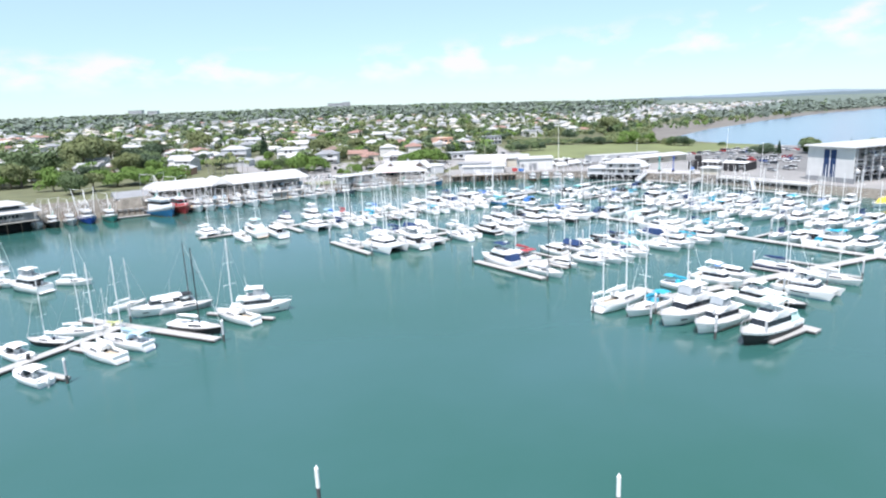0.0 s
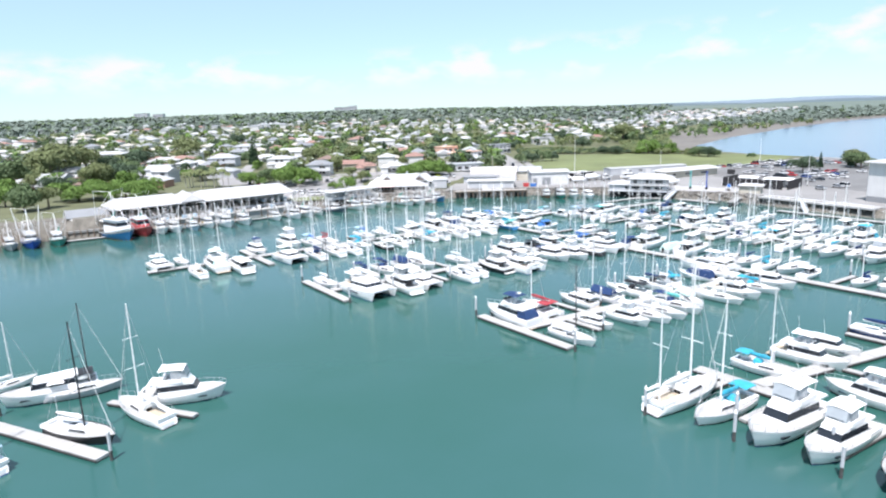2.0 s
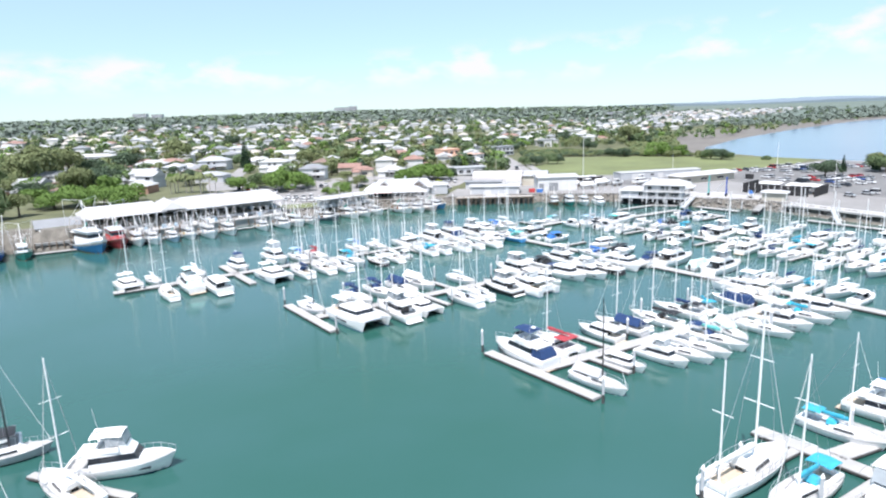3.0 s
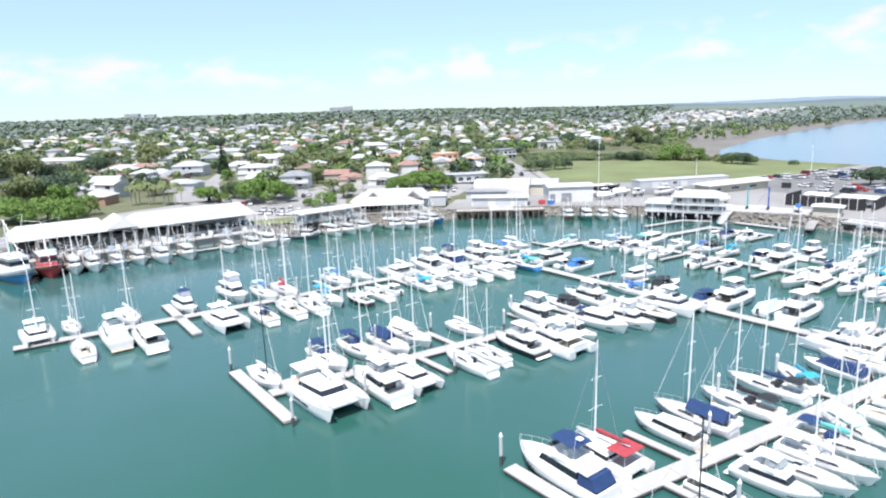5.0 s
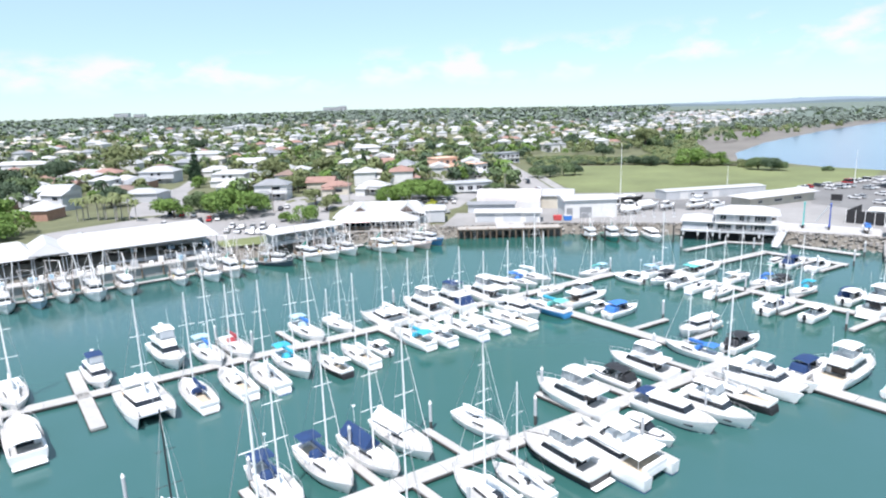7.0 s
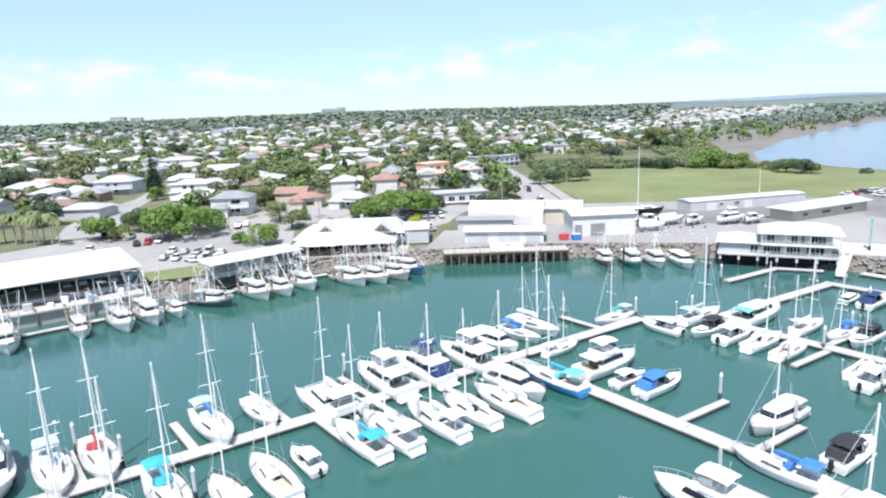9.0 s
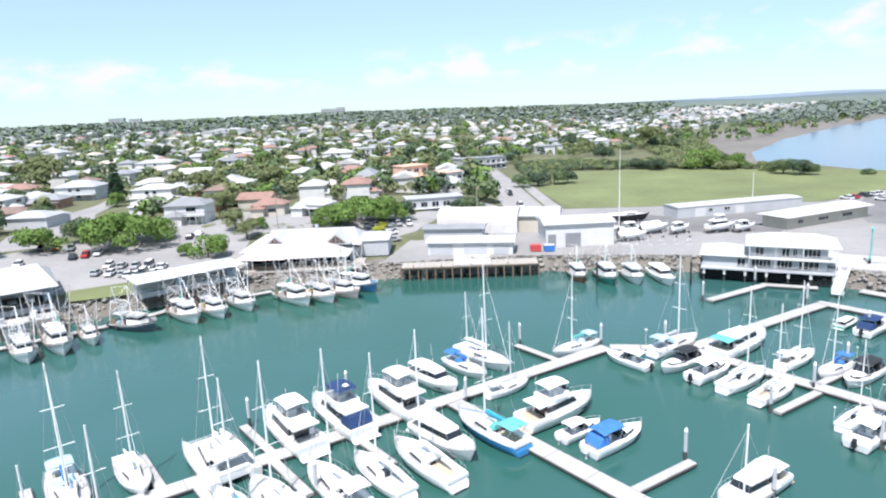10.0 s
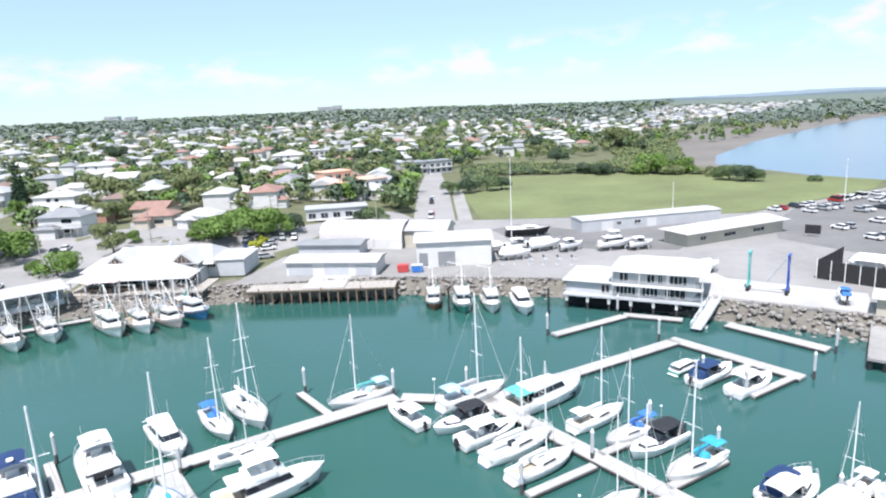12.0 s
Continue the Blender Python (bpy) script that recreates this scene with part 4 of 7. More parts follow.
def hip_roof(x0, x1, y0, y1, z, h, over=0.5, hip=1.0, t=0.14, bm=None):
    """A hipped or gabled roof with eaves; hip 0 makes gables."""
    bm = bm or bmesh.new()
    x0, x1, y0, y1 = x0 - over, x1 + over, y0 - over, y1 + over
    w, l = y1 - y0, x1 - x0
    if l >= w:
        r = min(w / 2 * hip, l / 2 - 0.05)
        ridge = [(x0 + r, (y0 + y1) / 2), (x1 - r, (y0 + y1) / 2)]
    else:
        r = min(l / 2 * hip, w / 2 - 0.05)
        ridge = [((x0 + x1) / 2, y0 + r), ((x0 + x1) / 2, y1 - r)]
    low = [bm.verts.new((x, y, z - t)) for x, y in ((x0, y0), (x1, y0), (x1, y1), (x0, y1))]
    e = [bm.verts.new((x, y, z)) for x, y in ((x0, y0), (x1, y0), (x1, y1), (x0, y1))]
    rv = [bm.verts.new((x, y, z + h)) for x, y in ridge]
    for i in range(4):
        j = (i + 1) % 4
        bm.faces.new((low[i], low[j], e[j], e[i]))
    bm.faces.new(low[::-1])
    if l >= w:
        for f in ((e[0], e[1], rv[1], rv[0]), (e[1], e[2], rv[1]), (e[2], e[3], rv[0], rv[1]), (e[3], e[0], rv[0])):
            bm.faces.new(f)
    else:
        for f in ((e[0], e[1], rv[0]), (e[1], e[2], rv[1], rv[0]), (e[2], e[3], rv[1]), (e[3], e[0], rv[0], rv[1])):
            bm.faces.new(f)
    return bm


def opening(o, x0, x1, z0, z1, y, glass="glass", frame="wall_white", name="window", bars=2, face=-1):
    """A framed window or door set in a wall that lies along x at y."""
    w = part(name, box(x0, x1, min(y, y + face * 0.06), max(y, y + face * 0.06), z0, z1), glass, o)
    f = bmesh.new()
    a, b = min(y + face * 0.04, y + face * 0.12), max(y + face * 0.04, y + face * 0.12)
    for xx in [x0 + (x1 - x0) * i / bars for i in range(bars + 1)]:
        box(xx - 0.05, xx + 0.05, a, b, z0 - 0.05, z1 + 0.05, 0, f)
    for zz in (z0, z1):
        box(x0, x1, a - 0.005, b + 0.005, zz - 0.05, zz + 0.05, 0, f)
    part("window_frame", f, frame, w)
    return w


def office():
    m, L = frame_of((255, 203.1), (266.3, 180.6))
    o = thing("marina_office", m, "two-storey white weatherboard marina office on concrete piers over the water", "building")
    D, z0 = 11.0, 3.1
    part("floor_slab", box(-0.3, L + 0.3, -1.4, D, z0 - 0.35, z0, 0.03), "wall_grey", o)
    for i in range(7):
        x = 0.4 + i * (L - 0.8) / 6
        pr = part("pier", rod((x, -0.9, -2.5), (x, -0.9, z0 - 1.4), 0.16, 8), "pontoon_side", o)
        part("pier_cap", box(x - 0.25, x + 0.25, -1.2, -0.65, z0 - 1.5, z0 - 0.35, 0.04), "wall_white", pr, "white concrete collar")
    # Added near-black sheet behind the piers; it paints the shade under the floor
    part("back_wall", box(-0.2, L + 0.2, 1.9, 2.1, -2.5, z0 - 0.36), "dark", o, "near-black sheet in place of the shade under the floor")
    s = L * 0.36
    part("low_wall", box(0, s, 0, D - 0.6, z0, z0 + 2.55), "wall_grey", o)
    part("main_wall", box(s + 0.01, L - 1.6, 0, D - 0.6, z0, z0 + 5.1), "wall_grey", o)
    part("roof", hip_roof(0, s - 0.7, 0, D - 0.6, z0 + 2.55, 1.3, 0.7, 0.8), "roof_white", o, "white sheet-metal hipped roof")
    part("upper_roof", hip_roof(s, L, -0.4, D - 0.6, z0 + 5.1, 1.9, 0.8, 0.7), "roof_white", o, "white sheet-metal hipped roof")
    part("balcony", box(s, L - 0.1, -1.5, 0.0, z0 + 2.4, z0 + 2.55), "wall_white", o)
    for zf, x0 in ((z0, -0.2), (z0 + 2.55, s)):
        r = part("railing", rail([(x0 + (L - x0) * i / 12, -1.38, zf) for i in range(13)], 1.0, 0.04), "wall_white", o)
        for k in (0.35, 0.65):
            part("rail_bar", rod((x0, -1.38, zf + k), (L, -1.38, zf + k), 0.025, 4), "wall_white", r)
    for x in (s + 0.1, s + 5, s + 10, L - 0.2):
        part("post", box(x - 0.08, x + 0.08, -1.42, -1.26, z0, z0 + 5.1), "wall_white", o)
    for x0, x1, zf in ((s - 2.2, s - 0.6, z0), (s + 0.6, s + 4.2, z0), (s + 5.4, s + 8.2, z0), (s + 9.4, s + 13, z0), (s + 1.2, s + 2.8, z0 + 2.6), (s + 6.2, s + 7.6, z0 + 2.6), (s + 8.2, s + 9.0, z0 + 2.6), (s + 10.2, s + 13.2, z0 + 2.6)):
        opening(o, x0, x1, zf + 0.35, zf + 2.05, 0, bars=max(2, round((x1 - x0) / 0.8)))


def shed(name, a, b, depth, z, wall_h, roof_h, label, wall="wall_white", roof="roof_white", hip=0.0, over=0.6, doors=(), windows=(), base=None):
    m, L = frame_of(a, b)
    o = thing(name, m, label, "building")
    part("wall", box(0, L, 0, depth, base if base is not None else z - 0.6, z + wall_h), wall, o)
    part("roof", hip_roof(0, L, 0, depth, z + wall_h + 0.02, roof_h, over, hip), roof, o)
    rib = bmesh.new()
    for i in range(1, int(L / 1.5)):
        box(i * 1.5 - 0.03, i * 1.5 + 0.03, -over, -over + 0.05, z + wall_h - 0.12, z + wall_h + 0.05, 0, rib)
    part("gutter", rib, "steel", o)
    for x0, x1, h, c in doors:
        part("roller_door", box(x0, x1, -0.05, 0.02, z + 0.05, z + h), c, o, "%s roller door" % c.replace("_", " "))
    for x0, x1, z0, z1 in windows:
        opening(o, x0, x1, z + z0, z + z1, 0, bars=max(2, round((x1 - x0) / 1.2)))
    return o, L


def vault(name, a, b, depth, z, eave, h, label):
    """A shelter of white fabric stretched over steel hoops, open at its ends."""
    m, L = frame_of(a, b)
    o = thing(name, m, label, "building")
    n = 6
    for i in range(n):
        bm = bmesh.new()
        x0, x1 = i * L / n + 0.02, (i + 1) * L / n - 0.02
        for dz in (0.0, -0.05):
            rows = []
            for x in (x0, (x0 + x1) / 2, x1):
                sag = 0.12 if x0 < x < x1 else 0.0
                rows.append([bm.verts.new((x, depth * (1 - math.cos(math.pi * k / 10)) / 2, z + eave + (h - sag) * math.sin(math.pi * k / 10) ** 0.8 + dz)) for k in range(11)])
            for p, q in zip(rows, rows[1:]):
                for k in range(10):
                    bm.faces.new((p[k], q[k], q[k + 1], p[k + 1]))
        part("fabric_bay", bm, "canvas", o)
        for y in (0.0, depth):
            part("side_panel", box(x0, x1, y - 0.05, y + 0.05, z, z + eave - 0.02), "wall_white", o)
    for i in range(n + 1):
        for y in (0.0, depth):
            part("post", box(i * L / n - 0.1, i * L / n + 0.1, y - 0.12, y + 0.12, z, z + eave), "steel", o)


def open_shed(name, a, b, depth, z, eave, roof_h, label, posts=8, back="wall_white", low=None):
    """A roof on posts with shade below."""
    m, L = frame_of(a, b)
    o = thing(name, m, label, "building")
    part("roof", hip_roof(0, L, 0, depth, z + eave, roof_h, 0.6, 0.25), "roof_white", o, "long white sheet-metal roof")
    for i in range(posts):
        for y in (0.1, depth - 0.1):
            part("post", box(i * L / (posts - 1) - 0.09, i * L / (posts - 1) + 0.09, y - 0.09, y + 0.09, z if low is None else low, z + eave), "wall_grey", o)
    part("back_wall", box(0, L, depth * 0.55, depth * 0.55 + 0.15, z, z + eave - 0.1), back, o)
    part("counter", box(0.5, L - 0.5, 1.2, 2.0, z, z + 1.1), "wall_grey", o)
    for i in range(posts - 1):
        x = (i + 0.3) * L / (posts - 1)
        part("crate", box(x, x + 1.6, depth * 0.3, depth * 0.45, z, z + 1.5 + 0.4 * (i % 3), 0.05), ("steel", "wall_white", "lightblue")[i % 3], o)
    return o, L


def restaurant():
    m, L = frame_of((182.5, 277.3), (201.4, 262.4))
    o = thing("waterfront_restaurant", m, "white-roofed waterfront restaurant with gablets, on a timber deck over the rocks", "building")
    z = 3.4
    part("deck", box(-4.5, L + 2.5, -2.5, 8, z - 0.4, z, 0.03), "timber_deck", o)
    for i in range(11):
        for y in (-2.2, 1.5, 5):
            part("deck_post", box(-4.2 + i * 3.0, -3.9 + i * 3.0, y - 0.15, y + 0.15, -2, z - 0.4), "timber", o)
    # Shade below the deck, put in as a thin near-black sheet
    part("shade_wall", box(-4.0, L + 2.0, 5.6, 5.8, -1.5, z - 0.4), "dark", o, "near-black sheet in place of the shade below the deck")
    part("wall", box(-2.0, L - 0.5, 5.0, 22, z, z + 3.0), "wall_grey", o)
    for i in range(8):
        part("shopfront", box(-1.6 + i * 3.1, 1.2 + i * 3.1, 4.9, 4.98, z + 0.3, z + 2.6), "glass", o)
    part("skirt_roof", hip_roof(-3.2, L - 1.0, -1.0, 15, z + 2.7, 3.0, 0.5, 0.95), "roof_white", o, "wide low-pitched white sheet roof")
    part("side_roof", hip_roof(-4.5, 3.0, 7, 20, z + 2.9, 2.6, 0.5, 0.8), "roof_white", o)
    part("awning", house_block(0.5, 8.5, 4.2, 4.2, z + 2.85, z + 3.3, 0.9, 0.9, 0.6, 0.05), "pink", o, "faded pink canvas awning").matrix_basis = pose(0, -1.0, 0)
    part("main_roof", hip_roof(-0.5, L + 1.0, 8, 22, z + 3.6, 3.2, 0.6, 0.35), "roof_white", o)
    for x in (4.5, 19.6):
        gb = bmesh.new()
        v = [gb.verts.new(p) for p in ((x - 3.6, 5.2, z + 4.2), (x + 3.6, 5.2, z + 4.2), (x, 5.2, z + 7.0), (x - 3.6, 15, z + 4.2), (x + 3.6, 15, z + 4.2), (x, 15, z + 7.0))]
        for f in ((0, 1, 2), (0, 2, 5, 3), (2, 1, 4, 5), (1, 0, 3, 4), (3, 5, 4)):
            gb.faces.new([v[k] for k in f])
        gt = part("gablet", gb, "roof_white", o)
        gv = bmesh.new()
        gv.faces.new([gv.verts.new(p) for p in ((x - 2.4, 5.15, z + 4.55), (x + 2.4, 5.15, z + 4.55), (x, 5.15, z + 6.45))])
        bmesh.ops.solidify(gv, geom=gv.faces[:], thickness=0.06)
        lv = part("louvre_vent", gv, "roof_brown", gt, "dark triangular louvre vent")
        for k in (-1, 0, 1):
            h = 1.9 - 0.79 * abs(k * 0.9)
            part("louvre_bar", box(x + k * 0.9 - 0.06, x + k * 0.9 + 0.06, 5.02, 5.08, z + 4.6, z + 4.4 + h * 0.95), "roof_pale", lv)
    for i in range(9):
        x = -2.8 + i * (L + 1.5) / 8
        part("post", box(x - 0.1, x + 0.1, -1.2, -1.0, z, z + 2.7), "wall_white", o)
    part("railing", rail([(-4.3 + i * (L + 6.5) / 14, -2.4, z) for i in range(15)], 1.0, 0.05), "timber", o)
    for i in range(6):
        x = -0.5 + i * 4
        part("table", box(x, x + 1.2, 0.5, 1.5, z + 0.68, z + 0.75, 0, box(x + 0.5, x + 0.7, 0.9, 1.1, z, z + 0.7)), "timber", o)
    part("roof_vent", rod((L * 0.55, 15, z + 6.2), (L * 0.55, 15, z + 7.8), 0.45, 10), "steel", o)
    part("wing_wall", box(L - 2, L + 8.0, 9.5, 21, z, z + 4.0), "wall_grey", o, "grey rendered side wing")
    part("wing_roof", hip_roof(L - 2, L + 8.0, 9.5, 21, z + 4.0, 0.9, 0.3, 0.6), "roof_pale", o)
    opening(o, L - 0.6, L + 1.4, z + 2.2, z + 3.2, 9.5, bars=3)


def jetty():
    m, L = frame_of((208.2, 251.7), (232.9, 231))
    o = thing("timber_jetty", m, "old timber jetty with a pale worn deck on dark posts", "jetty")
    z = 3.0
    n = 24
    deck = mesh_of(box(0.02, L / n - 0.02, -0.2, 6.2, z - 0.14, z, 0.02), "plank_bay", "timber_deck")
    for i in range(n):
        piece("plank_bay", deck, o, pose(i * L / n, 0, 0.01 * (i % 3)))
    for y in (0.2, 3.0, 5.8):
        part("beam", box(0, L, y - 0.12, y + 0.12, z - 0.5, z - 0.15), "timber", o)
    post = mesh_of(rod((0, 0, -3), (0, 0, z - 0.14), 0.17, 8), "post", "timber")
    for i in range(17):
        for y in (0.0, 3.0, 5.8):
            piece("post", post, o, pose(i * L / 16, y + 0.07 * (i % 3), 0, 0, 1.5 * ((i * 7) % 3 - 1), 0))
    part("apron", box(L * 0.38, L * 0.66, 1.2, 12.5, z + 0.03, z + 0.22, 0.03), "apron", o, "pale concrete loading apron")
    for k in range(8):
        part("abutment", box(k * L / 8 + 0.5, (k + 0.72) * L / 8, 4.0, 4.4, -2, z - 0.55), "concrete", o)
    part("kerb", box(0, L, -0.25, -0.05, z + 0.02, z + 0.24), "timber", o)
    for x in (3.0, 9.5, 16.5, 25.0):
        part("bollard", rod((x, 0.4, z), (x, 0.4, z + 0.6), 0.13, 8), "rust", o)
    part("ladder", wires([((5, -0.3, -0.5), (5, -0.3, z + 0.6)), ((5.5, -0.3, -0.5), (5.5, -0.3, z + 0.6))], 0.03), "steel", o)


def hangar():
    m, L = frame_of((285, 114), (280, 95))
    o = thing("dry_stack_store", m, "tall white dry-stack boat store with open racks", "building")
    z, h, D = LAND, 13.8, 46.0
    part("front_wall", box(0, L, 0, 0.4, z + 2, z + h), "wall_white", o, "white sheet wall above a dark plinth")
    part("plinth", box(-0.1, L + 0.1, -0.15, 0.5, z - 0.5, z + 2), "roof_grey", o)
    part("stripe_panel", box(L * 0.36, L * 0.62, -0.08, -0.01, z + 2, z + h - 1), "navy", o, "dark blue panel")
    part("stripe_gap", box(L * 0.48, L * 0.505, -0.12, -0.085, z + 2, z + h - 1), "wall_white", o)
    part("side_wall", box(-0.4, 0, 0.5, D, z, z + h), "wall_white", o)
    part("back_wall", box(0, L, D - 0.4, D, z, z + h), "wall_white", o)
    part("roof", house_block(-1.2, L + 1.2, D + 3, D + 3, z + h, z + h + 0.5, 0.1, 0.1, 0.99, 0.05), "roof_white", o).matrix_basis = pose(0, D / 2, 0)
    for i in range(10):
        y = 1.5 + i * (D - 3) / 9
        part("column", box(L - 0.25, L + 0.05, y - 0.15, y + 0.15, z, z + h), "steel", o)
        part("column", box(L - 7.25, L - 6.95, y - 0.15, y + 0.15, z, z + h), "steel", o)
    for k in range(1, 5):
        part("rack_beam", box(L - 0.3, L, 1.5, D - 1.5, z + k * 3.0 - 0.12, z + k * 3.0 + 0.12), "roof_grey", o)
    rng = random.Random(5)
    proto = None
    for k in range(4):
        for i in range(9):
            y = 1.5 + (i + 0.5) * (D - 3) / 9
            if rng.random() < 0.5:
                c = m @ pose(L - 3.8, y, z + k * 3.0 + 0.75, 0, 0, rng.choice((0, 180)))
                e = c.to_euler()
                berth("runabout" if k == 3 else "covered", c.translation.x, c.translation.y, math.degrees(e.z), 6.4, rng.choice(("white", "navy", "black")), where="stored in the dry stack", z=c.translation.z, style=0)


def screen_box(a, b, depth, label):
    """A fenced enclosure with black mesh screens."""
    m, L = frame_of(a, b)
    o = thing("screened_enclosure", m, label, "fence")
    z = LAND
    for i in range(int(L / 2.5)):
        part("screen", box(i * 2.5 + 0.05, i * 2.5 + 2.45, -0.04, 0.04, z + 0.1, z + 3.8), "dark", o)
        part("post", box(i * 2.5 - 0.07, i * 2.5 + 0.07, -0.09, 0.09, z, z + 4.0), "mast_white", o)
    for i in range(int(depth / 2.5)):
        part("screen", box(-0.04, 0.04, i * 2.5 + 0.1, i * 2.5 + 2.45, z + 0.1, z + 3.8), "dark", o)
        part("screen", box(L - 0.04, L + 0.04, i * 2.5 + 0.1, i * 2.5 + 2.45, z + 0.1, z + 3.8), "dark", o)
    for x0, x1 in ((0.15, 0.45), (0.55, 0.98)):
        part("shade_cloth", canopy(L * x0, L * x1, depth * 0.5, z + 3.5, 0.5, 0.06), "white", o, "sagging white shade cloth").matrix_basis = pose(0, depth * 0.62, 0)


office()
restaurant()
jetty()
hangar()
shed("workshop", (220.8, 257.8), (235.4, 242.2), 8.5, G, 3.2, 0.7, "low white workshop with grey roller doors", roof="roof_pale", doors=((0.6, 6.4, 2.8, "wall_grey"), (9.2, 15.0, 2.9, "wall_grey"), (16.6, 20.4, 2.4, "wall_grey")))
shed("boat_shed", (246, 241), (260, 230.5), 12, G, 6.0, 0.9, "tall white boat shed with a canopy over its doors", doors=((0.6, 2.6, 3.4, "roof_grey"), (5.0, 9.0, 3.6, "roof_grey"), (10.5, 16.0, 4.4, "wall_white")))
vault("fabric_shelter", (240.5, 279.5), (255.0, 260.5), 12, G, 2.6, 4.2, "pale fabric shelter with an arched roof behind the workshop")
shed("gabled_store", (253.0, 266.9), (264.0, 253.1), 10, G, 4.6, 2.0, "pale gabled store behind the workshop", wall="wall_cream", roof="roof_lightgrey")
shed("flat_store", (231.5, 273.9), (242.6, 261.6), 7, G, 3.2, 0.5, "flat-roofed grey store beside the workshop", wall="wall_grey", roof="roof_grey")
shed("long_store", (301.5, 238.5), (341, 219.4), 8, G, 3.3, 0.35, "long low grey brick store beside the lawn", wall="wall_grey", roof="roof_pale", over=0.15, doors=((6, 9.5, 2.6, "wall_white"), (20, 23, 2.6, "wall_white")), windows=((10.5, 12, 1.4, 2.4), (16, 18, 1.4, 2.4)))
shed("amenities_block", (303.6, 207.0), (335.6, 199), 8, G, 3.4, 1.3, "long cream amenities block with a white roof", wall="wall_cream", roof="roof_white", hip=0.6, over=1.2, windows=((4, 6, 1.2, 2.2), (12, 16, 1.2, 2.2), (22, 26, 1.2, 2.2)))
shed("site_office", (279.0, 157.6), (281.2, 150.0), 5.5, G, 3.0, 0.8, "small cream site office at the water's edge", wall="wall_cream", roof="roof_white", hip=0.8, over=0.8)
o, L = shed("quay_store", (59.5, 285.0), (72.0, 284.4), 11, G, 3.4, 2.2, "white quay store with a grey gabled roof", wall="wall_white", roof="roof_grey", hip=0.0, doors=((2, 4.5, 2.6, "wall_grey"), (8, 10.5, 2.6, "wall_grey")), windows=((5.5, 7, 1.1, 2.2),))
part("awning", house_block(0.5, L - 0.5, 2.2, 2.2, G + 2.9, G + 3.05, 0.0, 0.0, 1.0, 0.02), "white", o).matrix_basis = pose(0, -1.6, 0)
for i in range(5):
    part("awning_post", box(0.6 + i * 2.9, 0.72 + i * 2.9, -2.6, -2.48, G, G + 2.9), "wall_white", o)
o = thing("wharf", frame_of((57.2, 276.6), (70.2, 274.4))[0], "pale concrete wharf with timber fender posts", "wharf", kind="structure")
part("wharf_deck", box(0, 13.2, 0, 6.0, 2.3, 3.1, 0.04), "concrete", o)
part("wharf_wall", box(0, 13.2, 1.2, 1.6, -2, 2.3), "concrete", o)
for i in range(7):
    part("fender_post", rod((0.4 + i * 2.0, -0.15, -2), (0.4 + i * 2.0, -0.15, 3.4), 0.16, 7), "timber", o)
open_shed("fish_market_shed", (73, 280), (98, 279.4), 19, G, 5.2, 3.0, "long open fish market shed with a white roof", 9)
open_shed("fish_market_shed", (104, 279), (141.5, 277), 20, G, 5.0, 3.2, "long open fish market shed with a white roof", 13)
open_shed("market_link", (97.5, 279.5), (104.8, 279), 17, G, 5.6, 2.6, "white hipped link roof between the market sheds", 3)
open_shed("boat_awning", (155.5, 270.8), (178, 271.2), 9, G, 3.6, 0.6, "low white awning shed above the rocks", 7)
o, L = shed("stilt_restaurant", (-6, 270), (29, 272), 14, 4.2, 3.0, 1.0, "two-tier dark waterside building on timber stilts", wall="roof_grey", roof="roof_pale", hip=0.8, over=2.6, windows=((2, 9, 0.8, 2.4), (12, 20, 0.8, 2.4), (22, 32, 0.8, 2.4)), base=3.8)
part("upper_wall", box(3, L - 3, 3, 12, 7.2, 9.6), "wall_grey", o)
part("upper_roof", hip_roof(3, L - 3, 3, 12, 9.6, 1.5, 1.4, 0.8), "roof_pale", o)
part("clerestory", box(3.5, L - 3.5, 2.92, 2.98, 8.1, 9.2), "glass", o)
for i in range(10):
    part("veranda_post", box(i * L / 9 - 0.08, i * L / 9 + 0.08, -2.5, -2.34, 4.1, 7.1), "wall_white", o)
for i in range(9):
    part("stilt", rod((i * L / 8, -1.0, -2), (i * L / 8, -1.0, 4.0), 0.16, 6), "timber", o)
# Near-black sheet between the stilts gives the floor its shade below
part("shade_wall", box(0, L, 5.9, 6.1, -1, 3.8), "dark", o, "near-black sheet in place of the shade below the floor")
part("veranda", box(-1, L + 1, -3, 0, 3.8, 4.1), "timber_deck", o)
part("veranda_rail", rail([(i * L / 12, -2.9, 4.1) for i in range(13)], 1.0, 0.05), "wall_white", o)
screen_box((295.2, 173.6), (297.0, 146.8), 15, "enclosure of black mesh screens round boats on the hardstand")


